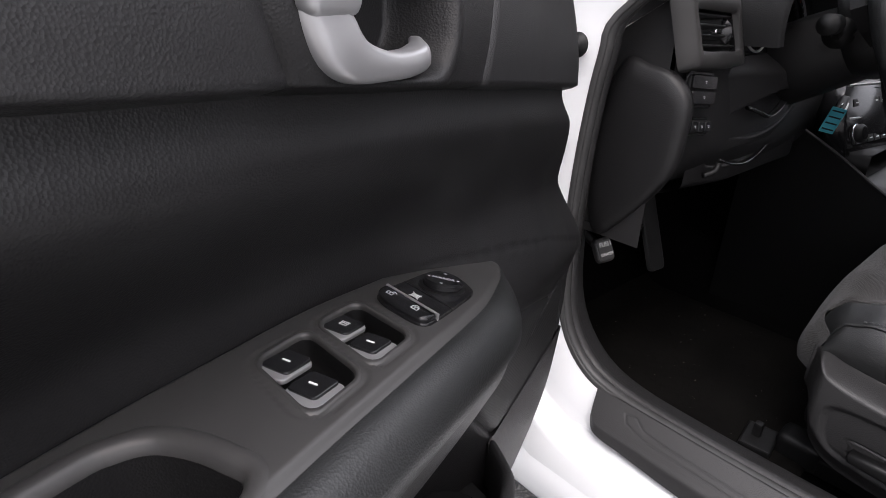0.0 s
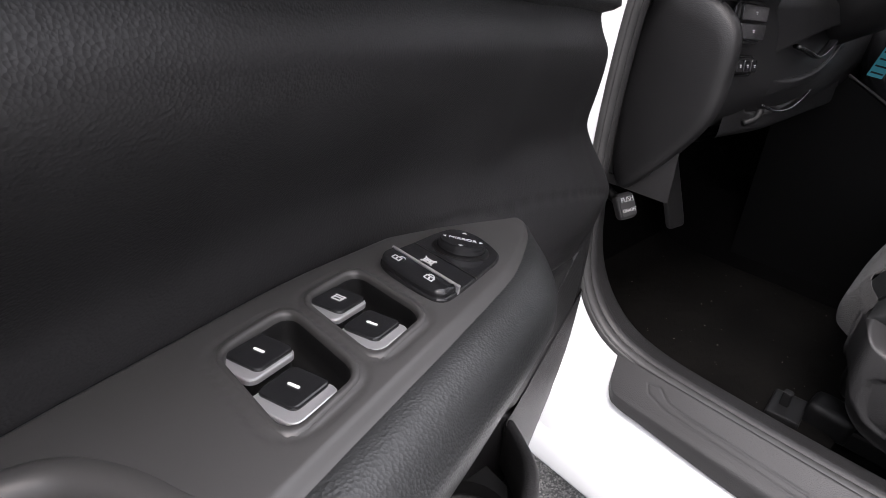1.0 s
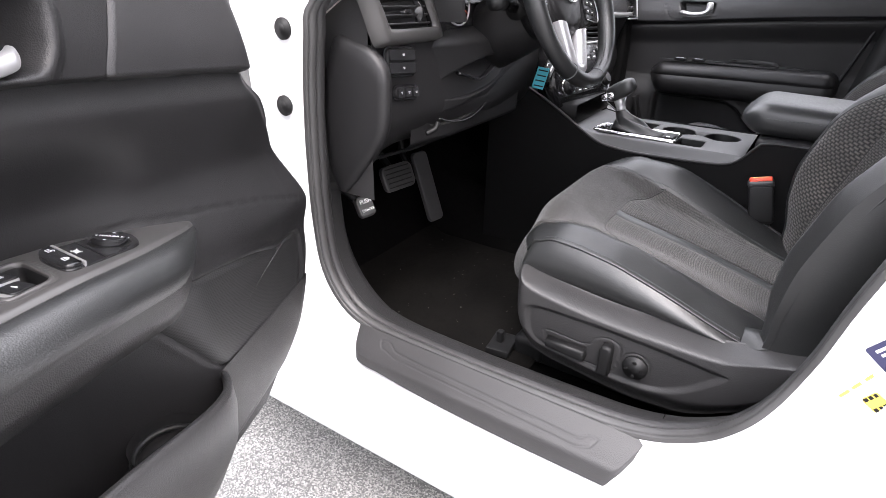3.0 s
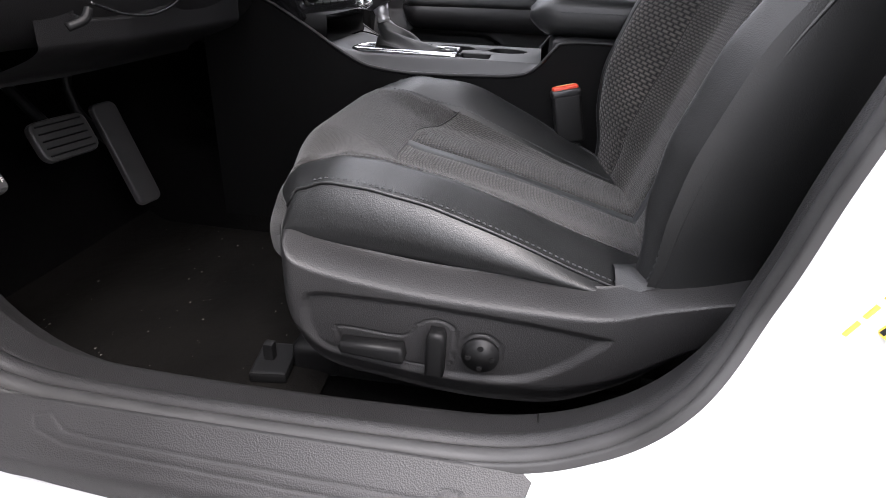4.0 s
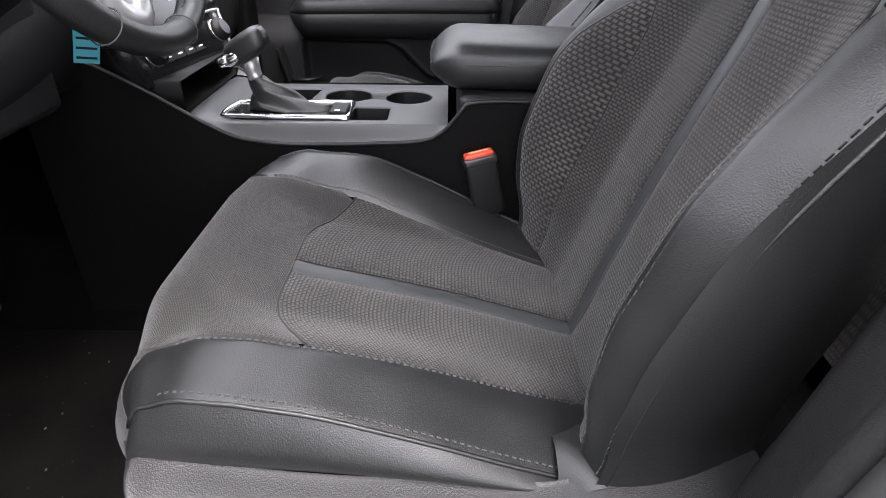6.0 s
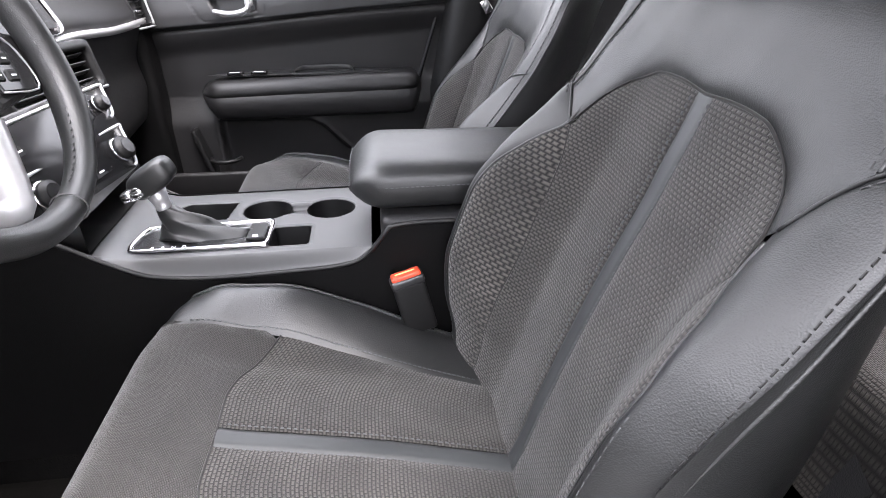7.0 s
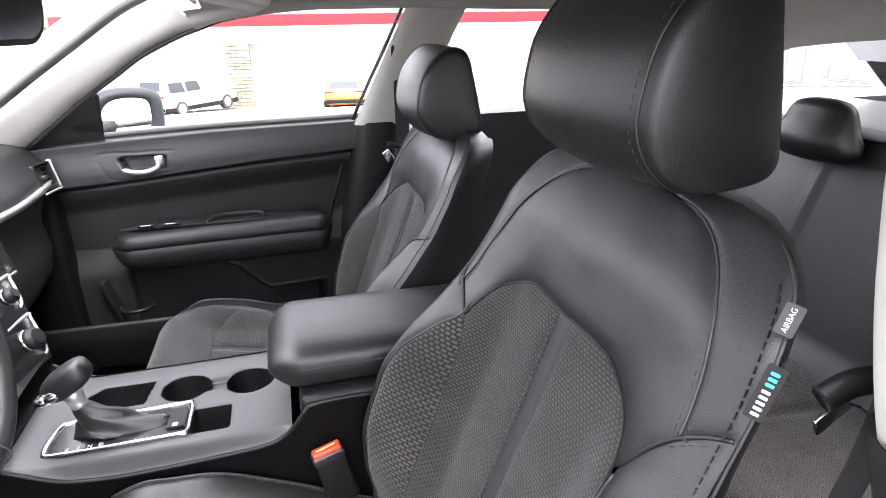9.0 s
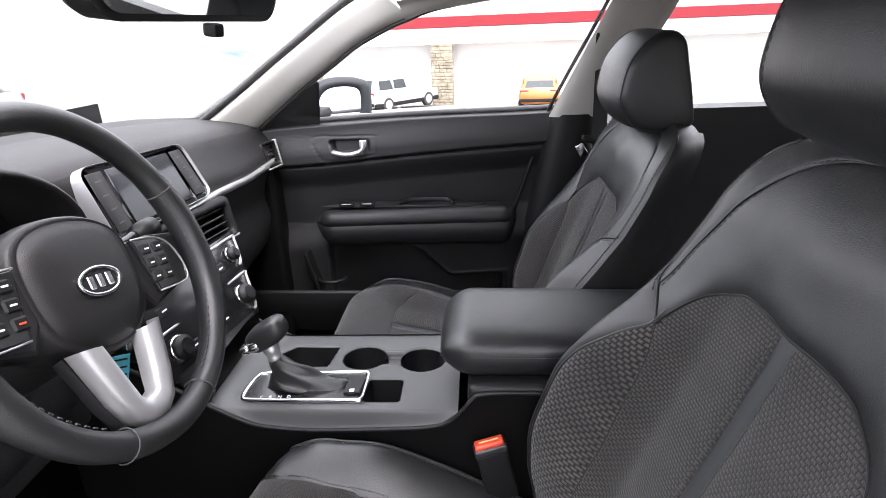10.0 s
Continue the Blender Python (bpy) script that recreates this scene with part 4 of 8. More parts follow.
            tube("edge_piping", [self.bp(s * (self.WID(v) + 0.0005), v, 0.0) for v in np.linspace(v0, 0.595, 80)], 0.0022, LEATHER, self.root, n=6)
            tube("crest_piping", [self.bp(s * self.CREST(v), v, 0.0006) for v in np.linspace(v0, 0.370, 60)], 0.0018, LEATHER, self.root, n=6)
            tube("insert_seam", [self.bp(s * self.INSERT(v), v, -0.0002) for v in np.linspace(v0, 0.342, 50)], 0.0011, CLOTH_FINE, self.root, n=5)

            # side of the backrest, rolling to the rear shell
            def side_fn(a, b, s=s):
                v = lerp(v0, 0.606, a)
                x, d = self.WID(v), self.bdepth(self.WID(v), v)
                th = lerp(0.15, 0.085, sstep(0.1, 0.6, v))
                p = Vector((0, 0.025, 0.503)) + BACK_D * v + BACK_N * (d - b * th)
                return self.w(s * (x + lerp(0.012, 0.003, sstep(0.2, 0.45, v)) * math.sin(math.pi * b) - self.TUCK(v) * b ** 1.4), p.y, p.z)
            grid("back_side", side_fn, 60, 14, LEATHER, self.root, flip=(s * self.side > 0))
        self.bpatch("centre_stripe", lambda a, v: lerp(-0.0122, 0.0122, a), lambda a, b: lerp(v0, arch(0), b), LEATHER_DK, 8, 50, 0.002, "smooth dark stripe")
        # yoke
        def yx(a, v):
            return lerp(-1, 1, a) * self.inner(v)

        def yoke(a, b):
            t = lerp(-1, 1, a)
            v = lerp(0.0, 0.600, b)
            for _ in range(14):
                x = t * self.inner(max(v, 0.43))
                lo = arch(min(abs(x), 0.172))
                if abs(x) > 0.165:
                    lo = max(lo, (self.BTOP if x < 0 else self.BTOP_IN)(abs(x)))
                v = lerp(v, lerp(lo, 0.6095, b), 0.6)
            x = t * self.inner(max(v, 0.43))
            e = (1 - abs(t) ** 10) * (1 - abs(2 * b - 1) ** 10)
            return self.bp(x, v, 0.004 * e + 0.0015 * noise.noise((x * 18, v * 18, self.xc * 5)))
        grid("back_yoke", yoke, 50, 40, LEATHER, self.root, uv=lambda a, b: (a, b), flip=self.side < 0)
        tube("arch_seam", [self.bp(x, arch(abs(x)), 0.0008) for x in np.linspace(-0.172, 0.172, 80)], 0.0016, CLOTH, self.root, n=6)
        for s in (-1, 1):
            stitches("stitching", [self.bp(s * 0.0155, v, 0.004) for v in np.linspace(0.0, 0.43, 60)], (0, 0.94, 0.34), STITCH, self.root, w=0.0008)
        # rounded top and rear shell
        def topcap(a, b):
            t = lerp(-1, 1, a)
            if abs(t) < 0.55:
                x, v = t / 0.55 * 0.130, 0.609
                tuck = self.TUCK(v) * abs(t) / 0.55
            else:
                v = lerp(0.609, 0.44, (abs(t) - 0.55) / 0.45)
                x = math.copysign(self.WID(v), t)
                tuck = self.TUCK(v)
            d = self.bdepth(x, v)
            roll = 0.010 * math.sin(math.pi * b)
            p = Vector((0, 0.025, 0.503)) + BACK_D * (v + roll * (1 - sstep(0.45, 0.8, abs(t))) - 0.006 * b) + BACK_N * (d - b * 0.085)
            return self.w(x - math.copysign(tuck * b ** 1.4, t) - math.copysign(0.002 * sstep(0.5, 0.7, abs(t)), t), p.y, p.z)
        grid("back_top", topcap, 64, 10, LEATHER, self.root, flip=self.side < 0)
        def shell(a, b):
            v = lerp(v0, 0.604, b)
            x = lerp(-1, 1, a) * (self.WID(v) - self.TUCK(v))
            th = lerp(0.15, 0.085, sstep(0.1, 0.6, v))
            p = Vector((0, 0.025, 0.503)) + BACK_D * v + BACK_N * (self.bdepth(self.WID(v), v) - th - 0.012 * (1 - (2 * a - 1) ** 4))
            return self.w(x, p.y, p.z)
        grid("back_shell", shell, 20, 30, HARD, self.root, flip=self.side > 0)

    # --- headrest ---
    def headrest(self, hdz):
        # side outline: y, z
        prof = [(-0.122, 1.095), (-0.104, 1.128), (-0.106, 1.165), (-0.118, 1.205), (-0.145, 1.240), (-0.172, 1.257), (-0.196, 1.256), (-0.213, 1.24), (-0.222, 1.205), (-0.233, 1.155), (-0.241, 1.108), (-0.242, 1.092), (-0.232, 1.080), (-0.20, 1.074), (-0.152, 1.076)]
        prof = [(p[1], p[2]) for p in spline([(0, *q) for q in prof], 4, closed=True)]
        cy, cz = -0.172, 1.150
        rings = []
        # the front cushion is slightly crowned; past the seam a flat side panel closes it
        SECTS = [(t, 1.0 - 0.05 * t * t, 0.012 * t * t) for t in np.linspace(0, 0.88, 15)] + [(0.93, 0.945, 0.011), (0.965, 0.90, 0.010), (0.985, 0.80, 0.008), (1.0, 0.60, 0.005), (1.012, 0.35, 0.002), (1.016, 0.02, 0.0)]
        for t, k, back in [(-t, k, q) for t, k, q in SECTS[:0:-1]] + SECTS:
            rings.append([self.w(0.124 * t, cy + (y + 0.010 - cy) * k - back, hdz + cz + (z - cz) * k) for y, z in prof])
        mid = len(rings) // 2
        hr = loft("headrest", rings, LEATHER, self.root, "rounded leatherette headrest")
        for s in (-1, 1):
            ring, near = rings[mid + s * 14], rings[mid + s * 13]
            tube("headrest_seam", [Vector(p) for p in ring], 0.0017, LEATHER, hr, n=6, closed=True, up=(1, 0, 0))
            centre = self.w(0, cy, cz + hdz)
            pth = [Vector(near[k % len(near)]) for k in range(len(near) + 1)]
            stitches("stitching", pth, [Vector((0, q.y - centre.y, q.z - centre.z)) for q in pth], STITCH_DK, hr, 0.0062, 0.0026, 0.0010)
            part("headrest_post", disc(0.006, 0.10, 12, 0, pose(self.xc + s * 0.065, -0.222, 1.05 + self.dz, -18, 0, 0)), CHROME, self.root, smooth=True)
            part("post_guide", rbox(0.034, 0.03, 0.016, 0.005, 2, pose(self.xc + s * 0.065, -0.215, 1.054 + self.dz, -18, 0, 0)), HARD, self.root, smooth=True)

    # --- side valance ---
    def valance(self, power):
        top = curve1([(-0.085, 0.505), (-0.046, 0.514), (0.049, 0.500), (0.113, 0.484), (0.188, 0.486), (0.274, 0.489), (0.383, 0.501), (0.435, 0.512), (0.458, 0.524)])
        bot = curve1([(-0.085, 0.482), (-0.037, 0.470), (0.02, 0.424), (0.081, 0.373), (0.163, 0.338), (0.232, 0.334), (0.341, 0.345), (0.409, 0.358), (0.44, 0.385), (0.458, 0.43)])
        recess = [(p[1], p[2]) for p in spline([(0, *q) for q in [(0.425, 0.462), (0.35, 0.466), (0.281, 0.464), (0.186, 0.458), (0.12, 0.452), (0.093, 0.447), (0.112, 0.424), (0.150, 0.392), (0.201, 0.371), (0.284, 0.368), (0.36, 0.374), (0.414, 0.386), (0.432, 0.42)]], 4, closed=True)]
        bezel = [(p[1], p[2]) for p in spline([(0, *q) for q in [(0.388, 0.420), (0.32, 0.417), (0.302, 0.434), (0.285, 0.442), (0.268, 0.440), (0.258, 0.428), (0.262, 0.392), (0.272, 0.380), (0.30, 0.380), (0.36, 0.386), (0.386, 0.394), (0.392, 0.408)]], 4, closed=True)]

        def vx(y, z, b):
            x = -0.295 + 0.045 * (1 - sstep(0.0, 0.16, b)) ** 2 - 0.004 * math.sin(math.pi * b) + 0.016 * sstep(0.72, 1.0, b)
            x += 0.06 * sstep(0.435, 0.478, y) ** 2 + 0.02 * sstep(-0.02, -0.085, y)
            if power:
                x += 0.0065 * (1 - sstep(-0.010, 0.001, sdist(recess, y, z)))
                x += 0.0022 * (1 - sstep(0.0004, 0.0016, abs(sdist(bezel, y, z))))
                x += 0.002 * (1 - sstep(0.0005, 0.0018, abs(math.hypot(y - 0.229, z - 0.409) - 0.0225)))
            return x

        def fn(a, b):
            y = lerp(0.478, -0.085, a)
            z = lerp(top(y), bot(y), b)
            return self.w(vx(y, z, b), y, z)
        grid("side_valance", fn, 210, 110, GRAIN, self.root, "grained charcoal side shield", flip=self.side < 0)

        def inb(a, b):
            y = lerp(0.46, -0.085, a)
            z = lerp(top(y) - 0.01, bot(y), b)
            return self.w(0.262 + 0.01 * math.sin(math.pi * b), y, z)
        grid("inner_valance", inb, 20, 8, GRAIN, self.root, flip=self.side > 0)

        def under(a, b):
            y = lerp(0.462, -0.085, a)
            return self.w(lerp(vx(y, bot(y), 1.0), 0.262, b), y, bot(y))
        grid("valance_floor", under, 20, 4, HARD, self.root)
        grid("valance_front", lambda a, b: self.w(lerp(-0.24, 0.24, a), 0.477 - 0.02 * abs(2 * a - 1) ** 4, lerp(0.50, 0.40, b)), 12, 4, HARD, self.root)
        for x in (-0.18, 0.18):
            part("seat_rail", rbox(0.045, 0.56, 0.035, 0.006, 2, pose(self.xc + x, 0.19, 0.285)), HARD, self.root)
            part("rail_cover", rbox(0.055, 0.07, 0.05, 0.014, 3, pose(self.xc + x, 0.46, 0.292)), HARD, self.root, smooth=True)
            for yy in (0.05, 0.33):
                part("rail_leg", rbox(0.03, 0.05, 0.10, 0.008, 2, pose(self.xc + x, yy, 0.335)), HARD, self.root)
        if power:
            X = Vector((-1, 0, 0))
            # sliding lever, tilt lever and lumbar button
            m = frame3(self.w(-0.2955, 0.349, 0.402), (0, -1, 0), (0, 0.02, 1))
            part("seat_slide_switch", merge(slab([(-0.036, -0.006), (0.034, -0.012), (0.037, -0.006), (0.034, 0.010), (-0.036, 0.009), (-0.039, 0.002)], 0.017, 0.005, m, 3)), HARD, self.root, "black seat switch", True)
            m = frame3(self.w(-0.2955, 0.279, 0.410), (0, -1, 0), (0, 0.06, 1))
            part("recline_switch", merge(slab([(-0.010, -0.030), (0.011, -0.030), (0.012, 0.018), (0.009, 0.027), (-0.006, 0.027), (-0.009, 0.018)], 0.018, 0.005, m, 3)), HARD, self.root, "black seat switch", True)
            m = frame3(self.w(-0.2935, 0.229, 0.409), (0, -1, 0), (0, 0, 1))
            lum = merge(disc(0.0208, 0.014, 36, 0.004, m @ pose(0, 0, 0.005)))
            lb = part("lumbar_switch", lum, HARD, self.root, "round black lumbar button", True)
            for k in range(4):
                part("arrow_mark", disc(0.0035, 0.003, 12, 0.001, m @ pose(0.013 * math.cos(k * math.pi / 2), 0.013 * math.sin(k * math.pi / 2), 0.012)), HARD, lb)


driver_seat = Seat("driver_seat", "black leatherette and dark cloth driver's seat with power switches", -0.37, 0.0, -1, True, -0.012)
passenger_seat = Seat("passenger_seat", "black leatherette and dark cloth passenger seat", 0.37, -0.062, 1, False, 0.0, -0.026)

# sewn tags on the driver's backrest
def seat_tag(name, v, length, base, label):
    o = driver_seat.bp(-driver_seat.WID(v), v, 0.0) + Vector((-0.018, 0.017, 0.002))
    m = frame3(o, BACK_D, (0.75, 0.62, 0.20))
    t = part(name, slab(rrect(length, 0.0125, 0.001, 1), 0.0010, 0, m @ pose(0, -0.006, 0)), base, driver_seat.root, label)
    return t, m @ pose(0, -0.006, 0.0011)


t1, m1 = seat_tag("seat_tag", 0.555, 0.0225, GREY_LABEL, "grey woven tag sewn into the seam")
word("tag_lettering", "AIRBAG", 0.0052, m1, WHITE, t1)
t2, m2 = seat_tag("seat_tag", 0.507, 0.040, BLACK_LABEL, "black woven tag with white and teal print")
for k in range(8):
    part("print_bar", slab(rrect(0.0024, 0.0056, 0.0005, 1), 0.0005, 0, m2 @ pose(-0.0160 + 0.0042 * k + (0.001 if k > 4 else 0), 0, 0)), PRINT if k < 5 else TEAL, t2)

# ---- the driver's open door ----
# door terms: s from the hinge edge along the door, d out of its inner face, z up
DOOR_O, DOOR_S, DOOR_N = Vector((-0.925, 0.735, 0)), Vector((-0.926, -0.378, 0)), Vector((0.378, -0.926, 0))


def dw(s, d, z):
    p = DOOR_O + DOOR_S * s + DOOR_N * d
    return Vector((p.x, p.y, z))


ddoor = thing("driver_door", "open driver's door with a black trimmed inner side", "car door")
seam_z = curve1([(0.05, 0.874), (0.137, 0.886), (0.25, 0.899), (0.352, 0.911), (0.45, 0.921), (0.522, 0.928), (0.605, 0.934), (0.678, 0.941), (1.02, 0.962)])
front_s = curve1([(0.42, 0.17), (0.44, 0.13), (0.49, 0.035), (0.52, 0.012), (0.607, -0.020), (0.66, -0.014), (0.70, -0.002), (0.77, 0.024), (0.842, 0.072), (0.873, 0.100), (0.905, 0.108), (0.96, 0.118), (1.02, 0.14)])


def upper_d(s, z):
    return 0.004 + 0.018 * sstep(0.0, 0.007, z - seam_z(s)) - 0.012 * sstep(0.02, 0.12, z - seam_z(s))


def upper_fn(s0, s1):
    def fn(a, b):
        s = lerp(s0(0.9) if callable(s0) else s0, s1(0.9) if callable(s1) else s1, a)
        z = lerp(seam_z(s) + 0.001, 1.02, b)
        sl, sr = (f(z) if callable(f) else f for f in (s0, s1))
        s = lerp(sl, sr, a)
        z = lerp(seam_z(s) + 0.001, 1.02, b)
        e = sstep(0, 0.03, a) * (1 - sstep(0.985, 1.0, a))
        return dw(s, upper_d(s, z) - 0.004 * (1 - e) - 0.008 * (1 - sstep(0.0, 0.02, s - front_s(z))) + 0.014 * sstep(0.22, 0.10, s), z)
    return fn


seam_front = curve1([(0.89, 0.338), (0.911, 0.334), (0.945, 0.320), (0.975, 0.305), (1.02, 0.288)])
seam_rear = curve1([(0.90, 0.524), (0.928, 0.521), (0.96, 0.531), (0.98, 0.535), (1.02, 0.541)])
grid("upper_front_panel", upper_fn(front_s, seam_front), 50, 40, GRAIN_SOFT, ddoor, "grained soft-touch upper trim")
grid("upper_rear_panel", upper_fn(seam_rear, lambda z: 1.02), 80, 40, GRAIN_SOFT, ddoor, "grained soft-touch upper trim")

grid("upper_backing", lambda a, b: dw(lerp(0.13, 1.02, a), -0.045, lerp(0.86, 1.02, b)), 6, 4, HARD, ddoor)

# handle surround with its hollow, and the pull
HOLLOW = [(0.525, 0.978), (0.523, 0.962), (0.516, 0.946), (0.503, 0.937), (0.46, 0.931), (0.42, 0.927), (0.402, 0.930), (0.392, 0.942), (0.387, 0.955), (0.383, 0.972), (0.386, 0.990), (0.400, 0.996), (0.512, 0.998), (0.524, 0.992)]
HOLLOW = [(p[0], p[1]) for p in spline([(x, y, 0) for x, y in HOLLOW], 3, closed=True)]


def surround(a, b):
    s = lerp(seam_front(0.93), seam_rear(0.93), a)
    z = lerp(seam_z(s) + 0.001, 1.02, b)
    s = lerp(seam_front(z) - 0.003, seam_rear(z) + 0.006, a)
    z = lerp(seam_z(s) + 0.001, 1.02, b)
    d = sdist(HOLLOW, s + 0.006, z)
    return dw(s, upper_d(s, z) - 0.0012 - 0.004 * (sstep(0.03, 0.0, a) + sstep(0.97, 1.0, a)) + 0.004 * (1 - sstep(0.0, 0.012, abs(d - 0.004))) - 0.040 * (1 - sstep(-0.012, 0.001, d)), z)


grid("handle_surround", surround, 110, 80, SMOOTH, ddoor, "smooth black handle surround")
grip = spline([(0.5155, 0.020, 0.972), (0.5145, 0.022, 0.962), (0.508, 0.024, 0.951), (0.494, 0.024, 0.9435), (0.468, 0.023, 0.9395), (0.444, 0.021, 0.939), (0.426, 0.018, 0.9415), (0.414, 0.010, 0.945)], 6)


def grip_rings():
    out = []
    n = len(grip)
    for i, p in enumerate(grip):
        t = (grip[min(i + 1, n - 1)] - grip[max(i - 1, 0)]).normalized()
        f = i / (n - 1)
        half = lerp(0.0145, 0.0068, sstep(0.2, 0.6, f)) * lerp(1, 0.8, sstep(0.8, 1, f))
        thick = 0.0085 * lerp(1, 0.6, sstep(0.8, 1, f))
        side = Vector((t.z, 0, -t.x)).normalized()
        out.append([dw(*(p + side * c * half + Vector((-0.007, s * thick, -0.002)))) for c, s in [(math.copysign(abs(math.cos(k)) ** 0.6, math.cos(k)), math.copysign(abs(math.sin(k)) ** 0.7, math.sin(k))) for k in np.linspace(0, 2 * math.pi, 16, endpoint=False)]])
    return out


dh = loft("inner_door_handle", grip_rings(), SILVER, ddoor, "satin silver door handle")
lockm = frame3(dw(0.5065, 0.026, 0.9705), DOOR_S * -1, (0, 0, 1))
part("lock_tab", slab(rrect(0.034, 0.021, 0.006), 0.010, 0.004, lockm @ pose(0, 0, -0.004), 3), SILVER, ddoor, "satin silver lock tab", True)

# main panel under the seam
def main_d(s, z):
    t = seam_z(s) - z
    d = 0.004 + 0.008 * sstep(0.0, 0.03, t) - lerp(0.026, 0.052, sstep(0.25, 0.42, s)) * sstep(0.02, 0.115, t)
    d += 0.034 * sstep(0.10, 0.20, t) * sstep(0.42, 0.26, s)
    d += 0.016 * sstep(0.26, 0.10, s) * sstep(0.62, 0.70, z)
    d -= lerp(0.030, 0.010, sstep(0.60, 0.68, z)) * (1 - sstep(0.0, lerp(0.012, 0.030, math.exp(-((z - 0.842) / 0.045) ** 2)), s - front_s(z)))
    return d


crease = [(0.022, 0.690), (0.12, 0.722), (0.20, 0.741), (0.31, 0.765), (0.34, 0.768)]
SPEAKER = [(0.018, 0.628), (0.06, 0.643), (0.09, 0.640), (0.16, 0.664), (0.26, 0.683), (0.325, 0.690), (0.345, 0.676), (0.322, 0.640), (0.285, 0.585), (0.262, 0.556), (0.245, 0.545), (0.18, 0.530), (0.10, 0.525), (0.05, 0.532), (0.018, 0.56)]
SPEAKER = [(p[0], p[1]) for p in spline([(x, y, 0) for x, y in SPEAKER], 3, closed=True)]


def seg_dist(pl, s, z):
    return min(abs(sdist([a, b], s, z)) for a, b in zip(pl, pl[1:]))


def main_fn(a, b):
    z = lerp(0.425, 0.90, b)
    s = lerp(front_s(z), 1.02, a)
    z = lerp(0.425, seam_z(s) - 0.0005, b)
    s = lerp(front_s(z), 1.02, a ** 1.15)
    d = main_d(s, z)
    d -= 0.0022 * (1 - sstep(0.0004, 0.0022, seg_dist(crease, s, z)))
    ds = sdist(SPEAKER, s, z)
    d -= 0.003 * (1 - sstep(-0.004, 0.0, ds))
    d += 0.002 * (1 - sstep(0.0, 0.006, abs(ds - 0.004)))
    return dw(s, d, z)


grid("main_panel", main_fn, 170, 130, SMOOTH, ddoor, "smooth black vinyl door panel")

# dark return of the panel towards the hinges
ret_s = curve1([(0.42, 0.05), (0.46, -0.02), (0.50, -0.07), (0.554, -0.098), (0.59, -0.092), (0.667, -0.068), (0.723, -0.078), (0.768, -0.078), (0.818, -0.076), (0.872, -0.072), (0.909, -0.054), (0.96, -0.044), (1.02, -0.03)])


def return_fn(a, b):
    z = lerp(0.425, 1.02, b)
    s0 = front_s(z) + 0.003
    d0 = main_d(s0, min(z, seam_z(s0))) - 0.001
    return dw(lerp(s0, ret_s(z), a), lerp(d0, -0.078, a) - 0.010 * math.sin(math.pi * a), z)


grid("front_return", return_fn, 14, 50, SMOOTH, ddoor, "smooth black edge of the panel")
grid("pocket_back", lambda a, b: dw(lerp(0.24, 1.02, a), -0.048, lerp(0.41, 0.70, b)), 8, 8, HARD, ddoor)

# speaker grille: perforated sheet of small dimples
def perforated():
    m = mat("perforated_grille", (0.02, 0.02, 0.021), 0.5, uv=True)
    nt = m.node_tree
    b = nt.nodes["Principled BSDF"]
    v = nt.nodes.new("ShaderNodeTexVoronoi")
    v.inputs["Scale"].default_value, v.inputs["Randomness"].default_value = 1 / 0.0030, 0.0
    v.voronoi_dimensions = '2D'
    nt.links.new(nt.nodes["Texture Coordinate"].outputs["UV"], v.inputs["Vector"])
    r = nt.nodes.new("ShaderNodeValToRGB")
    r.color_ramp.elements[0].position, r.color_ramp.elements[1].position = 0.25, 0.42
    r.color_ramp.elements[0].color, r.color_ramp.elements[1].color = (0.002, 0.002, 0.002, 1), (0.015, 0.015, 0.0155, 1)
    nt.links.new(v.outputs["Distance"], r.inputs[0])
    nt.links.new(r.outputs[0], b.inputs["Base Color"])
    bp = nt.nodes.new("ShaderNodeBump")
    bp.inputs["Strength"].default_value, bp.inputs["Distance"].default_value = 0.35, 0.0007
    nt.links.new(v.outputs["Distance"], bp.inputs["Height"])
    nt.links.new(bp.outputs["Normal"], b.inputs["Normal"])
    return m


def speaker():
    cs, cz = 0.185, 0.605
    vs, uvs, fs = [dw(cs, main_d(cs, cz) + 0.003, cz)], [(cs * 0.7 + cz * 0.7, cz * 0.7 - cs * 0.7)], []
    rings = 12
    n = len(SPEAKER)
    for r in range(1, rings + 1):
        f = r / rings * 0.975
        for x, y in SPEAKER:
            s, z = cs + (x - cs) * f, cz + (y - cz) * f
            vs.append(dw(s, main_d(s, z) - 0.0015 + 0.0045 * (1 - sstep(0.9, 1.0, f / 0.975)), z))
            uvs.append((s * 0.707 + z * 0.707, z * 0.707 - s * 0.707))
    for k in range(n):
        fs.append((0, 1 + k, 1 + (k + 1) % n))
    for r in range(rings - 1):
        for k in range(n):
            a, b = 1 + r * n + k, 1 + r * n + (k + 1) % n
            fs.append((a, a + n, b + n, b))
    return obj("speaker_grille", vs, fs, perforated(), ddoor, "fine black perforated speaker grille", uvs)


speaker()

# armrest: trim plate on top, padded edge, pull cup
top_z = curve1([(0.24, 0.7415), (0.30, 0.757), (0.40, 0.777), (0.45, 0.785), (0.53, 0.7925), (0.58, 0.797), (0.70, 0.803), (0.95, 0.81)])
in_z = curve1([(0.24, 0.7405), (0.30, 0.756), (0.40, 0.776), (0.45, 0.784), (0.53, 0.7915), (0.58, 0.796), (0.70, 0.802), (0.95, 0.808)])
in_d = curve1([(0.24, -0.008), (0.248, 0.010), (0.27, 0.022), (0.315, 0.036), (0.39, 0.050), (0.465, 0.053), (0.545, 0.052), (0.95, 0.052)])
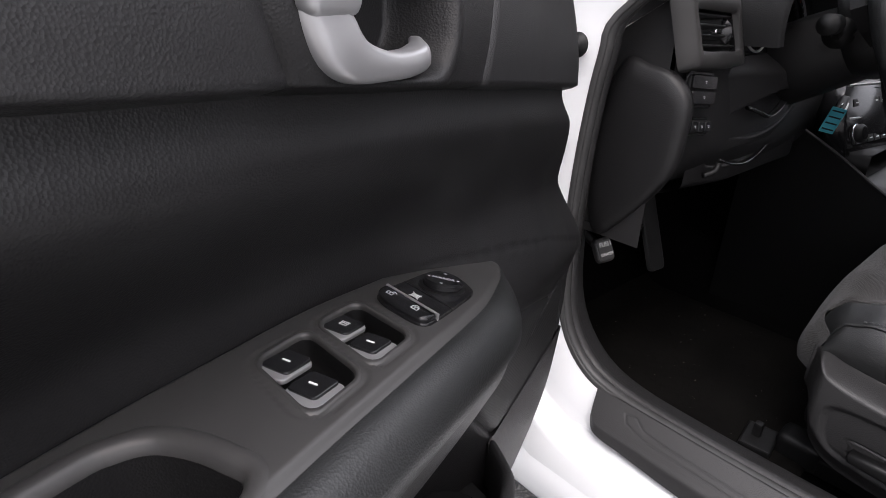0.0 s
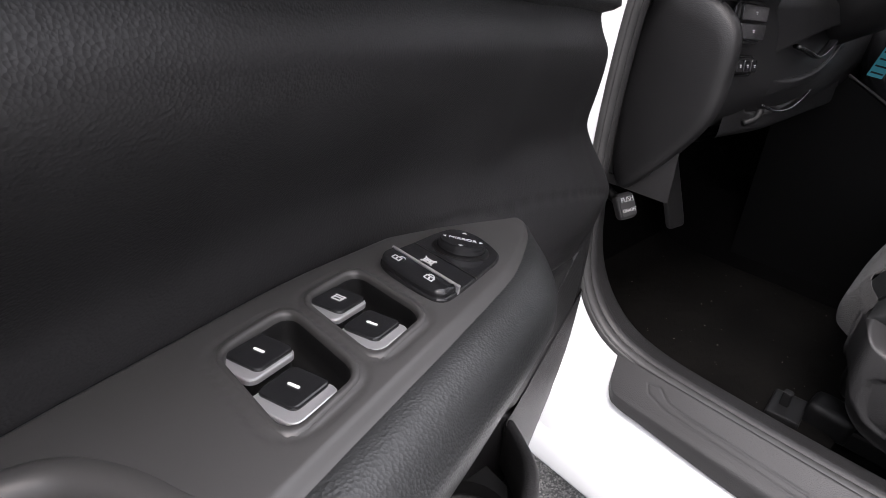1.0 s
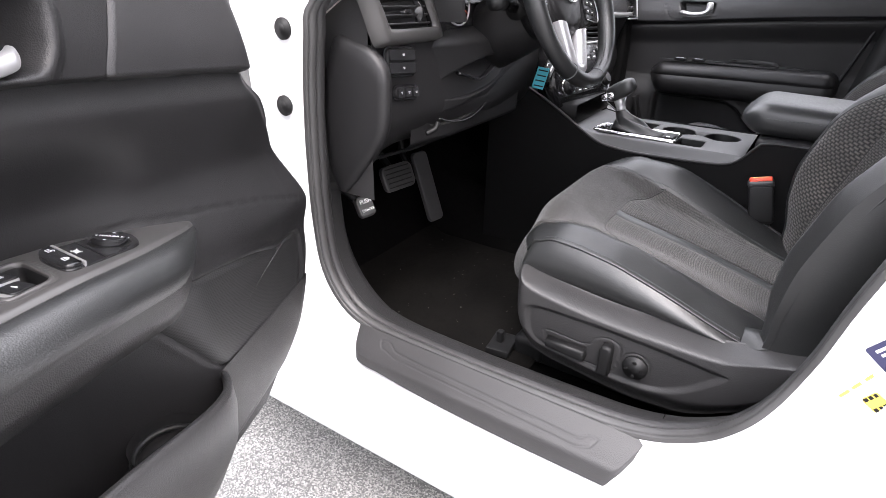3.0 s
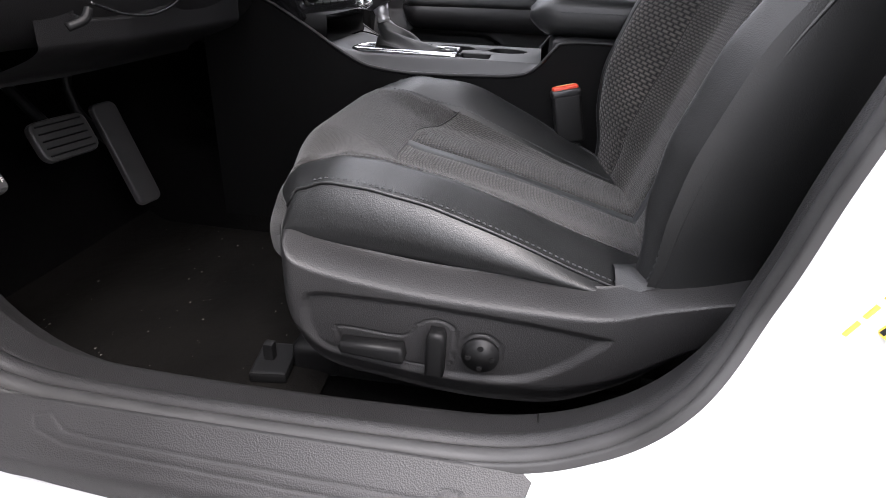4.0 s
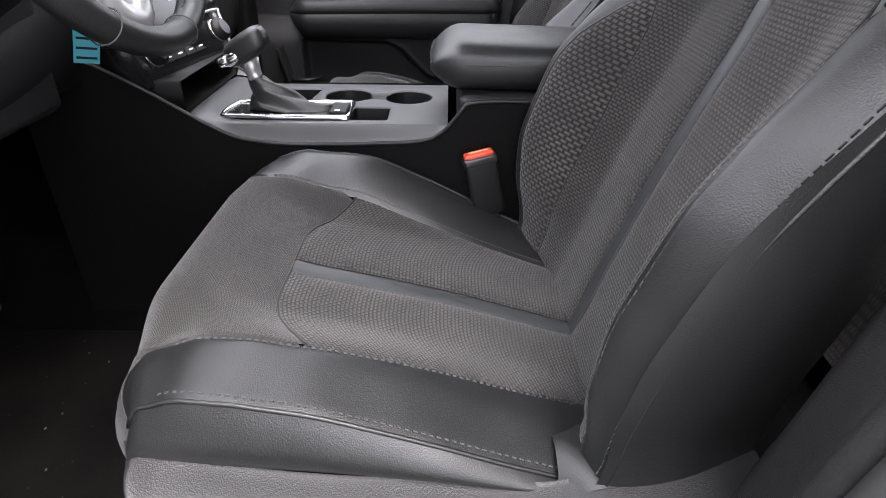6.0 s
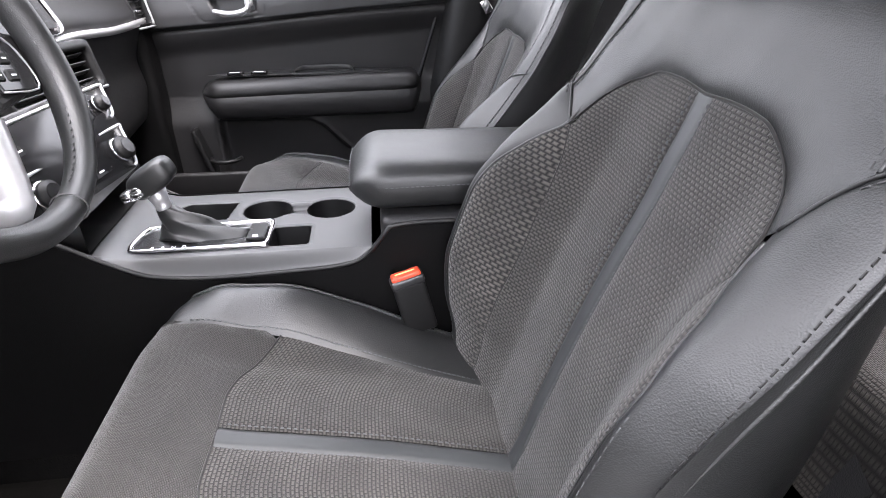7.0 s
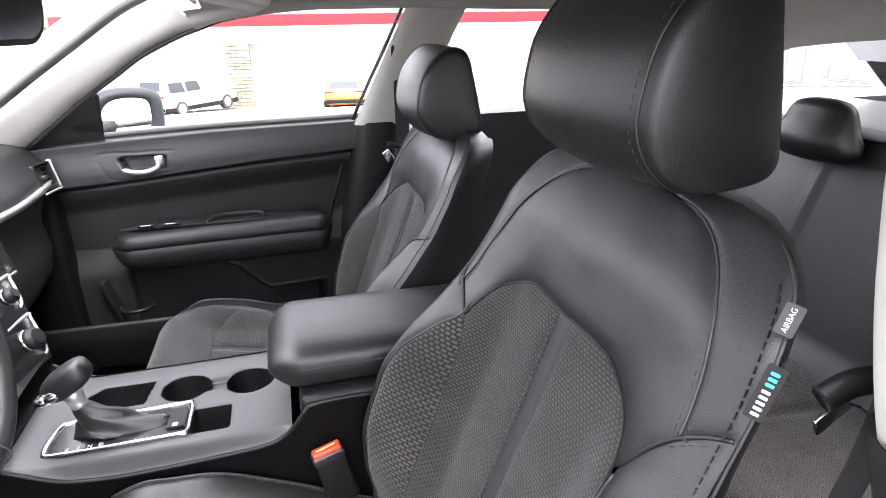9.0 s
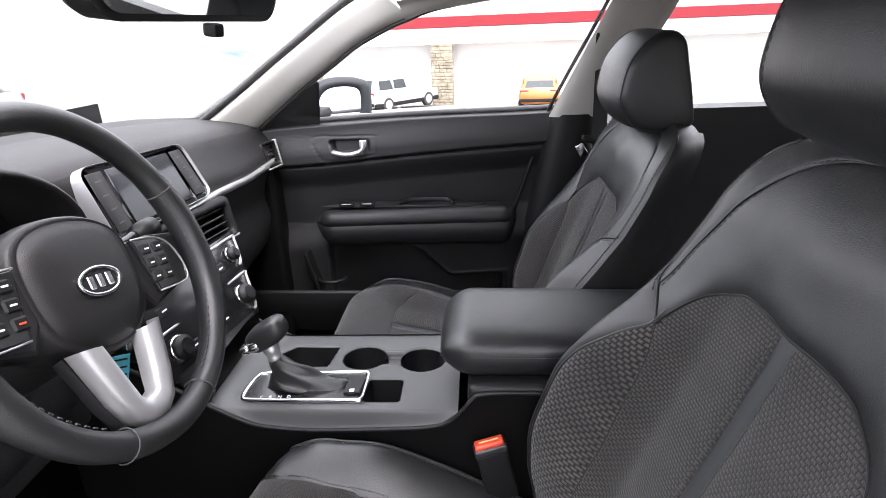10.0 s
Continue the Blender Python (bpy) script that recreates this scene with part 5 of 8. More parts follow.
out_d = curve1([(0.24, -0.012), (0.298, -0.026), (0.36, -0.030), (0.422, -0.032), (0.50, -0.035), (0.95, -0.036)])
CUP = [(p[0], p[1]) for p in spline([(s, d, 0) for s, d in [(0.584, 0.038), (0.582, 0.022), (0.584, 0.004), (0.590, -0.012), (0.602, -0.021), (0.62, -0.025), (0.70, -0.027), (0.82, -0.026), (0.86, -0.01), (0.865, 0.02), (0.855, 0.042), (0.80, 0.047), (0.70, 0.047), (0.61, 0.046)]], 4, closed=True)]
SKEW = 0.38
WELLS = (0.463, 0.514)


def well_poly(c):
    return [(c + p[0] + SKEW * p[1], 0.008 + p[1]) for p in rrect(0.041, 0.052, 0.009, 4)]


WP = [well_poly(c) for c in WELLS]


def arm_p(s, d):
    """Point of the armrest's top at s and out-of-door depth d."""
    k = min(max((d - out_d(s)) / (in_d(s) - out_d(s) + 1e-6), 0), 1)
    return lerp(top_z(s), in_z(s), k) + 0.002 * math.sin(math.pi * k)


def armtop(a, b):
    s = lerp(0.241, 0.90, a ** 1.05)
    d = lerp(out_d(s) - 0.010, in_d(s), b)
    z = arm_p(s, d)
    for wp in WP:
        e = sdist(wp, s, d)
        z -= 0.0010 * (1 - sstep(0.0002, 0.0014, abs(e - 0.0055)))
    z -= 0.014 * (1 - sstep(0.0, 0.009, d - (out_d(s) - 0.010))) ** 2 + 0.003 * sstep(0.93, 1.0, b)
    return dw(s, d, z)


trim_ob = grid("armrest_trim", armtop, 330, 64, TRIM, ddoor, "satin charcoal armrest trim")
# openings for the wells and the cup
tb = bmesh.new()
tb.from_mesh(trim_ob.data)
drop_f = []
for f_ in tb.faces:
    c_ = f_.calc_center_median() - DOOR_O
    s_, d_ = c_.dot(DOOR_S), c_.dot(DOOR_N)
    if sdist(CUP, s_, d_) < 0.0015 or any(sdist(w_, s_, d_) < 0.0012 for w_ in WP):
        drop_f.append(f_)
bmesh.ops.delete(tb, geom=drop_f, context='FACES')
tb.to_mesh(trim_ob.data)
tb.free()
# black lining of the switch wells
for wp in WP:
    cs, cd = sum(p[0] for p in wp) / len(wp), sum(p[1] for p in wp) / len(wp)
    def wr(sc, dz):
        return [dw(cs + (p[0] - cs) * sc, cd + (p[1] - cd) * sc, arm_p(*p) - dz) for p in wp]
    loft("well_rim", [wr(1.13, 0.0006), wr(1.10, -0.0007), wr(1.01, -0.0007), wr(0.985, 0.0010), wr(0.975, 0.003)], TRIM, ddoor, caps=False)
    loft("switch_well", [wr(0.985, 0.002), wr(0.96, 0.010), wr(0.92, 0.0165), wr(0.80, 0.0185), wr(0.3, 0.0188)], HARD, ddoor, caps=False)


def cup_ring(off, dz):
    n = len(CUP)
    out = []
    for i, p in enumerate(CUP):
        a_, b_ = CUP[(i - 1) % n], CUP[(i + 1) % n]
        tx, ty = b_[0] - a_[0], b_[1] - a_[1]
        l = math.hypot(tx, ty)
        q = (p[0] - ty / l * off, p[1] + tx / l * off)
        if sdist(CUP, *q) * off < 0:
            q = (p[0] + ty / l * off, p[1] - tx / l * off)
        out.append(dw(q[0], q[1], arm_p(*p) - dz))
    return out


loft("pull_cup_rim", [cup_ring(0.006, 0.0004), cup_ring(0.004, -0.0006), cup_ring(0.0, -0.0004), cup_ring(-0.003, 0.0025), cup_ring(-0.0042, 0.007)], TRIM, ddoor, "satin charcoal cup edge", caps=False)
loft("pull_cup", [cup_ring(-0.0036, 0.006), cup_ring(-0.005, 0.025), cup_ring(-0.008, 0.050), cup_ring(-0.013, 0.056), cup_ring(-0.022, 0.057)], SMOOTH, ddoor, "black pull cup", caps=False)
part("pull_cup_floor", slab([(s_, d_) for s_, d_ in CUP], 0.002, 0, Matrix(((DOOR_S.x, DOOR_N.x, 0, DOOR_O.x), (DOOR_S.y, DOOR_N.y, 0, DOOR_O.y), (0, 0, 1, 0.742), (0, 0, 0, 1)))), SMOOTH, ddoor)


def pad_ring(s):
    k = sstep(0.24, 0.36, s) ** 0.8
    d0, z0 = in_d(s), in_z(s) - 0.003
    pts = [(d0 - 0.002, z0), (d0 + 0.008 * k, z0 + 0.001), (d0 + 0.018 * k, z0 - 0.004), (d0 + 0.0255 * k, z0 - 0.013 * k - 0.002), (d0 + 0.0265 * k, z0 - 0.023 * k - 0.003),
           (d0 + 0.0225 * k, z0 - 0.030 * k - 0.003), (d0 + 0.021 * k, z0 - 0.034 * k - 0.003), (d0 + 0.017 * k, z0 - 0.052 * k - 0.003), (d0 + 0.008 * k, z0 - 0.072 * k - 0.003), (d0 - 0.02, z0 - 0.080 * k - 0.003), (d0 - 0.07, z0 - 0.080 * k - 0.003)]
    return [dw(s, *p) for p in pts]


ss = [0.243 + 0.66 * (k / 70) ** 1.2 for k in range(71)]
R_ = [pad_ring(s) for s in ss]
loft("armrest_pad", [r[:7] for r in R_], LEATHER, ddoor, "padded leatherette armrest edge", closed=False, caps=False)
loft("armrest_lower", [r[6:] for r in R_], SMOOTH, ddoor, "smooth black underside", closed=False, caps=False)

# window switches
def place(s, d, dz=0.0, turn=0):
    z = arm_p(s, d)
    ux = dw(s - 0.01, d, arm_p(s - 0.01, d)) - dw(s, d, z)
    uy = (DOOR_N + DOOR_S * SKEW) * -1
    return frame3(dw(s, d, z + dz), ux, (uy.x, uy.y, 0.0)) @ pose(0, 0, 0, 0, 0, turn)


# x of a switch points to the hinge, y to the door panel
for well, c0 in enumerate(WELLS):
    for row, dd_ in ((0, -0.006), (1, 0.0195)):
        m = place(c0 + 0.0065 + SKEW * (dd_ - 0.008), dd_, -0.0052)
        tilt = pose(0, 0, 0, 0, 3, 0)
        sw = part("window_switch", slab(rrect(0.0208, 0.0180, 0.0030), 0.0078, 0.0009, m @ pose(0.0026, 0.0020, -0.005) @ tilt), GLOSSY, ddoor, "black window switch with a silver lip")
        lh, ly = (0.0228, -0.0004) if row else (0.0200, 0.0012)
        part("silver_lip", slab(rrect(0.0262, lh, 0.0042), 0.0026, 0.0008, m @ pose(0.0, ly, -0.0012) @ tilt), SILVER, sw)
        part("switch_base", slab(rrect(0.0245, lh - 0.0018, 0.0036), 0.0100, 0, m @ pose(0.0, ly, -0.0112) @ tilt), HARD, sw)
        if row == 0 and well == 0:
            im = m @ pose(0.0026, 0.002, 0.0029) @ tilt @ pose(0, 0, 0, 0, 0, -90)
            part("mark", merge(slab(rrect(0.0062, 0.0009, 0.0003, 1), 0.0003, 0, im @ pose(0, 0.0026, 0)), *[slab(rrect(0.0009, 0.0034, 0.0002, 1), 0.0003, 0, im @ pose(x_, 0, 0)) for x_ in (-0.0023, 0.0023)],
                               slab(rrect(0.0036, 0.0008, 0.0002, 1), 0.0003, 0, im @ pose(0, 0.0008, 0)), slab(rrect(0.0054, 0.0008, 0.0002, 1), 0.0003, 0, im @ pose(0, -0.0016, 0))), PRINT, sw)
        else:
            part("mark", slab(rrect(0.0054, 0.0014, 0.0004, 1), 0.0003, 0, m @ pose(0.0026, 0.002, 0.0029) @ tilt @ pose(0, 0, 0, 0, 0, -88)), WHITE, sw)

# mirror and lock switch block
def smooth_outline(pts):
    return [(p[0], p[1]) for p in spline([(x, y, 0) for x, y in pts], 4, closed=True)]


blk = smooth_outline([(-0.047, -0.018), (-0.042, -0.0255), (-0.030, -0.0275), (0.006, -0.027), (0.032, -0.0250), (0.042, -0.016), (0.047, 0.001), (0.042, 0.014), (0.028, 0.0195), (-0.005, 0.0215), (-0.036, 0.0230), (-0.045, 0.017), (-0.048, 0.0)])
bp_ = place(0.386, 0.010, 0.0)
# the block leans like the wells
bm_ = bp_ @ Matrix(((1, SKEW, 0, 0), (0, 1, 0, 0), (0, 0, 1, 0), (0, 0, 0, 1)))
block = part("mirror_switch_panel", slab(blk, 0.0030, 0.0012, bm_ @ pose(0, 0, -0.001)), GLOSSY, ddoor, "black mirror and lock switch panel")
part("lock_rocker", slab(smooth_outline([(-0.0470, -0.012), (-0.0455, -0.0205), (-0.041, -0.0250), (-0.033, -0.026), (-0.031, -0.024), (-0.031, 0.0), (-0.031, 0.019), (-0.033, 0.0215), (-0.040, 0.0213), (-0.0455, 0.0165), (-0.0475, 0.002)]), 0.0058, 0.0020, bm_, 3), GLOSSY, block, "black lock rocker", True)
part("silver_divider", slab([(-0.0300, -0.0275), (-0.0280, -0.0275), (-0.0280, 0.0225), (-0.0300, 0.0225)], 0.0052, 0, bm_), SILVER, block)
part("switch_joint", slab([(-0.0065, -0.0272), (-0.0057, -0.0272), (-0.0057, 0.0208), (-0.0065, 0.0208)], 0.0023, 0, bm_), HARD, block)
kn = bp_ @ pose(0.0155, -0.0030, 0.002)
knob = part("mirror_knob", disc(0.0145, 0.0062, 40, 0.0014, kn @ pose(0, 0, 0.0032)), GLOSSY, block, "round black mirror adjuster")
part("knob_ring", disc(0.0172, 0.0014, 40, 0.0005, kn), HARD, block)
word("lettering", "MIRROR", 0.0046, kn @ pose(0, 0, 0.0064, 0, 0, -72), PRINT, knob, 0.00015)
for k in range(4):
    part("arrow_mark", slab([(-0.0014, 0), (0.0014, 0), (0, 0.0021)], 0.0003, 0, kn @ pose(0, 0, 0.0062, 0, 0, 18 + 90 * k) @ pose(0, 0.0100, 0)), PRINT, knob)
word("lettering", "L", 0.0042, bm_ @ pose(0.0350, 0.0105, 0.0022, 0, 0, -86), PRINT, block, 0.0001)
word("lettering", "R", 0.0042, bm_ @ pose(0.0375, -0.0060, 0.0022, 0, 0, -86), PRINT, block, 0.0001)


def outline(pts, w, h, m):
    """A drawn line of width w along the points, as thin raised bars."""
    bars = []
    for (ax, ay), (bx, by) in zip(pts, pts[1:]):
        l = math.hypot(bx - ax, by - ay)
        bars.append(slab(rrect(l + w * 0.8, w, w * 0.3, 1), h, 0, m @ pose((ax + bx) / 2, (ay + by) / 2, 0, 0, 0, math.degrees(math.atan2(by - ay, bx - ax)))))
    return merge(*bars)


def lock_icon(m, opened):
    arch_ = [(-0.0017, 0.0010), (-0.0017, 0.0024), (-0.0008, 0.0032), (0.0008, 0.0032), (0.0017, 0.0024), (0.0017, 0.0010)]
    arch_ = [(x + 0.0026, y) for x, y in arch_[:5]] if opened else arch_
    return merge(outline([(-0.0026, -0.0026), (0.0026, -0.0026), (0.0026, 0.0011), (-0.0026, 0.0011), (-0.0026, -0.0026)], 0.0006, 0.0003, m), outline(arch_, 0.0006, 0.0003, m), slab(rrect(0.0010, 0.0018, 0.0003, 1), 0.0003, 0, m @ pose(0, -0.0008, 0)))


part("lock_mark", lock_icon(bm_ @ pose(-0.0385, 0.0115, 0.0058, 0, 0, -88), True), PRINT, block)
part("lock_mark", lock_icon(bm_ @ pose(-0.0385, -0.0125, 0.0058, 0, 0, -88), False), PRINT, block)
wm = bm_ @ pose(-0.0175, 0.0015, 0.0021, 0, 0, -88)
part("window_lock_mark", merge(outline([(-0.0030, -0.0022), (0.0030, -0.0022), (0.0030, 0.0022), (-0.0030, 0.0022), (-0.0030, -0.0022)], 0.0008, 0.0003, wm), outline([(-0.0040, 0.0034), (0.0040, -0.0034)], 0.0007, 0.0005, wm), outline([(-0.0040, -0.0034), (0.0040, 0.0034)], 0.0007, 0.0005, wm), slab(rrect(0.0042, 0.0012, 0.0002, 1), 0.0003, 0, wm)), PRINT, block)

# map pocket at the bottom, with its rim and bottle cup
rim = spline([(0.262, 0.030, 0.548), (0.285, 0.048, 0.556), (0.315, 0.066, 0.568), (0.35, 0.077, 0.580), (0.40, 0.085, 0.598), (0.46, 0.089, 0.618), (0.53, 0.092, 0.637), (0.60, 0.093, 0.648), (0.72, 0.093, 0.655), (0.90, 0.092, 0.655), (1.0, 0.06, 0.655)], 6)


def pocket_rings():
    out = []
    for p in rim:
        s, d, z = p
        zb = curve1([(0.262, 0.44), (0.35, 0.427), (0.5, 0.425), (1.0, 0.43)])(s)
        sec = [(d - 0.012, z - 0.06), (d - 0.012, z - 0.006), (d - 0.009, z + 0.001), (d - 0.003, z + 0.0015), (d + 0.001, z - 0.004), (d + 0.003, z - 0.03), (lerp(d, 0.02, 0.12) + 0.002, lerp(z, zb, 0.55)), (lerp(d, 0.0, 0.35), lerp(z, zb, 0.88)), (lerp(d, -0.03, 0.7), zb), (-0.03, zb)]
        out.append([dw(s, *q) for q in sec])
    return out


loft("map_pocket", pocket_rings(), GRAIN, ddoor, "grained black map pocket", closed=False, caps=False)


def lower_front(a, b):
    z = lerp(0.425, 0.552, b)
    s = lerp(front_s(z) + 0.002, 0.27, a)
    return dw(s, main_d(s, z) + 0.004 + 0.012 * a * (1 - b) - 0.02 * sstep(0.25, 0.0, b), z)


grid("lower_panel", lower_front, 20, 20, GRAIN, ddoor)
part("pocket_floor", slab([(0.27, -0.02), (1.0, -0.02), (1.0, 0.06), (0.60, 0.080), (0.36, 0.066), (0.30, 0.04)], 0.004, 0, Matrix(((DOOR_S.x, DOOR_N.x, 0, DOOR_O.x), (DOOR_S.y, DOOR_N.y, 0, DOOR_O.y), (0, 0, 1, 0.505), (0, 0, 0, 1)))), HARD, ddoor)
tube("bottle_ring", [dw(0.385 + 0.037 * math.cos(k * math.pi / 12), 0.034 + 0.037 * math.sin(k * math.pi / 12), 0.54) for k in range(24)], 0.004, HARD, ddoor, n=6, closed=True)
loft("bottle_cup", [[dw(0.385 + r * math.cos(k * math.pi / 12), 0.034 + r * math.sin(k * math.pi / 12), z) for k in range(24)] for r, z in ((0.040, 0.556), (0.038, 0.540), (0.034, 0.512), (0.01, 0.510))], HARD, ddoor, caps=False)
for s_, d_, z_ in ((0.395, 0.072, 0.572), (0.50, 0.078, 0.575)):
    part("paper_slip", rbox(0.006, 0.003, 0.012, 0.0006, 1, Matrix.Translation(dw(s_, d_, z_)) @ pose(0, 0, 0, 25, 10, 30)), WHITE, ddoor)

# outer shell, edge and window frame of the door
grid("door_shell", lambda a, b: dw(lerp(-0.02, 1.04, a), -0.130 - 0.03 * math.sin(math.pi * b) + 0.02 * abs(2 * a - 1) ** 4, lerp(0.30, 1.0, b)), 20, 14, PAINT, ddoor, "white painted outer panel")
for s_ in (-0.02, 1.04):
    grid("door_end", lambda a, b: dw(s_ if s_ > 0 else s_ + 0.03 * a, lerp(-0.115, -0.092, a), lerp(0.30, 1.0, b)), 6, 10, PAINT, ddoor)
grid("door_rim_face", lambda a, b: dw(lerp(-0.0, 1.04, a), -0.095, lerp(0.30, 1.0, b)), 10, 10, PAINT, ddoor)
grid("door_bottom", lambda a, b: dw(lerp(-0.02, 1.04, a), lerp(-0.115, -0.095, b), 0.30), 10, 3, PAINT, ddoor)
tube("window_frame", [dw(*p) for p in spline([(0.09, -0.04, 1.0), (0.25, -0.01, 1.09), (0.45, 0.03, 1.19), (0.70, 0.05, 1.25), (0.86, 0.05, 1.24), (0.93, 0.03, 1.15), (0.96, -0.02, 1.0)], 6)], 0.018, RUBBER, ddoor, n=8)
tube("door_weatherstrip", [dw(*p) for p in spline([(0.05, -0.085, 0.96), (0.0, -0.085, 0.72), (-0.005, -0.085, 0.52), (0.06, -0.085, 0.40), (0.2, -0.085, 0.36), (0.9, -0.085, 0.36)], 6)], 0.009, RUBBER, ddoor, n=8)

# ---- dashboard ----
dash = thing("dashboard", "black soft-touch dashboard with silver trim", "dashboard")
# sections across the car: y and z from the glass, over the top, down the face and back underneath
SECT = {
    -0.775: [(1.16, 0.985), (1.00, 0.985), (0.86, 0.980), (0.74, 0.970), (0.712, 0.958), (0.708, 0.920), (0.705, 0.880), (0.700, 0.840), (0.702, 0.725), (0.765, 0.648), (0.83, 0.62), (1.10, 0.62)],
    -0.62: [(1.20, 0.995), (1.02, 0.998), (0.86, 0.998), (0.75, 0.985), (0.722, 0.968), (0.712, 0.925), (0.708, 0.880), (0.704, 0.830), (0.706, 0.755), (0.745, 0.700), (0.83, 0.68), (1.10, 0.66)],
    -0.37: [(1.24, 1.000), (1.05, 1.008), (0.90, 1.015), (0.80, 1.010), (0.76, 0.980), (0.750, 0.930), (0.735, 0.880), (0.700, 0.820), (0.690, 0.740), (0.735, 0.690), (0.83, 0.68), (1.10, 0.66)],
    -0.16: [(1.24, 1.000), (1.05, 1.010), (0.90, 1.026), (0.79, 1.030), (0.745, 1.015), (0.735, 0.970), (0.715, 0.900), (0.700, 0.820), (0.705, 0.740), (0.745, 0.690), (0.83, 0.68), (1.10, 0.66)],
    0.20: [(1.24, 1.000), (1.05, 1.008), (0.90, 1.018), (0.79, 1.015), (0.735, 1.000), (0.705, 0.955), (0.690, 0.905), (0.705, 0.860), (0.735, 0.790), (0.735, 0.700), (0.80, 0.61), (1.10, 0.60)],
    0.46: [(1.20, 0.995), (1.02, 0.998), (0.90, 1.000), (0.81, 0.992), (0.760, 0.975), (0.725, 0.930), (0.705, 0.885), (0.720, 0.845), (0.745, 0.780), (0.740, 0.690), (0.80, 0.60), (1.10, 0.60)],
    0.735: [(1.12, 0.980), (0.98, 0.980), (0.90, 0.975), (0.83, 0.965), (0.780, 0.950), (0.748, 0.915), (0.735, 0.872), (0.745, 0.835), (0.765, 0.770), (0.760, 0.690), (0.82, 0.60), (1.10, 0.60)],
}
XS = sorted(SECT)
COLS = [(curve1([(x, SECT[x][k][0]) for x in XS]), curve1([(x, SECT[x][k][1]) for x in XS])) for k in range(12)]


def dash_ring(x):
    return spline([(x, c[0](x), c[1](x)) for c in COLS], 6)


rings = [dash_ring(x) for x in np.linspace(-0.745, 0.735, 70)]
loft("dash_top", [r[:26] for r in rings], DASH_PAD, dash, "grained black dash pad", closed=False, caps=False)
loft("dash_face", [r[25:] for r in rings], SMOOTH, dash, "smooth black lower dash", closed=False, caps=False)


def dash_pt(x, k, out=0.0):
    """Point on the face at section control k, pushed out towards the seats."""
    return Vector((x, COLS[k][0](x) - out, COLS[k][1](x)))


# end cap by the door
cap = [(p[1], p[2]) for p in spline([(0, *q) for q in [(0.80, 0.888), (0.76, 0.884), (0.722, 0.874), (0.694, 0.845), (0.690, 0.80), (0.702, 0.73), (0.765, 0.645), (0.81, 0.612), (0.832, 0.68), (0.83, 0.80)]], 4, closed=True)]


def cap_ring(x, sc):
    cy, cz = 0.755, 0.755
    return [(x + 0.024, cy + (y - cy) * sc - 0.016, cz + (z - cz) * sc + 0.008) for y, z in cap]


loft("dash_end_cap", [cap_ring(-0.757, 0.99), cap_ring(-0.763, 1.0), cap_ring(-0.770, 0.985), cap_ring(-0.776, 0.93), cap_ring(-0.780, 0.75), cap_ring(-0.781, 0.3)], SMOOTH, dash, "smooth black dash end cap")
grid("dash_side", lambda a, b: (-0.743, lerp(0.714, 1.10, a), lerp(0.62, 0.972, b)), 6, 6, GRAIN, dash)


def vent(name, o, ux, uy, w, h, skew, slats, label):
    """A louvre vent: bezel ring, dark box, slats and a chrome tab."""
    m = frame3(o, ux, uy)
    v = thing("air_vent", label, "air vent", group="dash vents")
    pts = [(-w / 2 + skew, -h / 2), (w / 2 + skew, -h / 2), (w / 2 - skew, h / 2), (-w / 2 - skew, h / 2)]
    ring = [(p[0], p[1]) for p in spline([(x, y, 0) for x, y in [(lerp(a[0], b[0], t), lerp(a[1], b[1], t)) for a, b in zip(pts, pts[1:] + pts[:1]) for t in (0.08, 0.5, 0.92)]], 3, closed=True)]

    def rr(sc, z):
        return [m @ Vector((x * sc, y * (1 + (sc - 1) * w / h), z)) for x, y in ring]
    rim_w = 2.2 if "beside the wheel" in label else 1.0
    loft("bezel", [rr(1.0, -0.006 * rim_w), rr(1.0, 0.006), rr(1 + 0.04 * rim_w, 0.009), rr(1 + 0.12 * rim_w, 0.007), rr(1 + 0.15 * rim_w, -0.004 * rim_w ** 2)], HARD if "silver" in label else TRIM, v, closed=True, caps=False)
    loft("duct", [rr(1.0, 0.0), rr(0.97, -0.035), rr(0.05, -0.036)], HARD, v, caps=False)
    if "silver" in label:
        tube("silver_edge", [m @ Vector((x, -h / 2 - 0.010, 0.008)) for x in np.linspace(-w / 2 - 0.004, w / 2 + 0.010, 8)], 0.0028, SILVER, v, n=6)
    for k in range(slats):
        t = (k + 0.5) / slats
        y = lerp(-h / 2, h / 2, t)
        part("slat", rbox(w * 0.96, 0.014, 0.0028, 0.001, 1, m @ pose(-2 * skew * y / h, y, -0.007, 70, 0, 0)), GRAIN, v)
    part("tab", rbox(0.024, 0.006, 0.010, 0.002, 2, m @ pose(0, 0, 0.0, 0, 0, 0)), CHROME, v)
    return v


lv = vent("vent", (-0.656, 0.702, 0.934), (1, 0.10, -0.04), (0.0, 0.20, 1), 0.150, 0.054, 0.012, 4, "black louvred vent with a grey bezel beside the wheel")
part("thumb_wheel", disc(0.022, 0.007, 30, 0.001, frame3((-0.656, 0.702, 0.934), (1, 0.10, -0.04), (0.0, 0.20, 1)) @ pose(0.044, 0, -0.014, 0, 90, 0)), GLOSSY, lv, "black ribbed thumb wheel", True)
vent("vent", (0.110, 0.674, 0.851), (1, -0.05, -0.06), (0.0, 0.22, 1), 0.245, 0.056, 0.0, 4, "black louvred centre vent with a silver bezel")
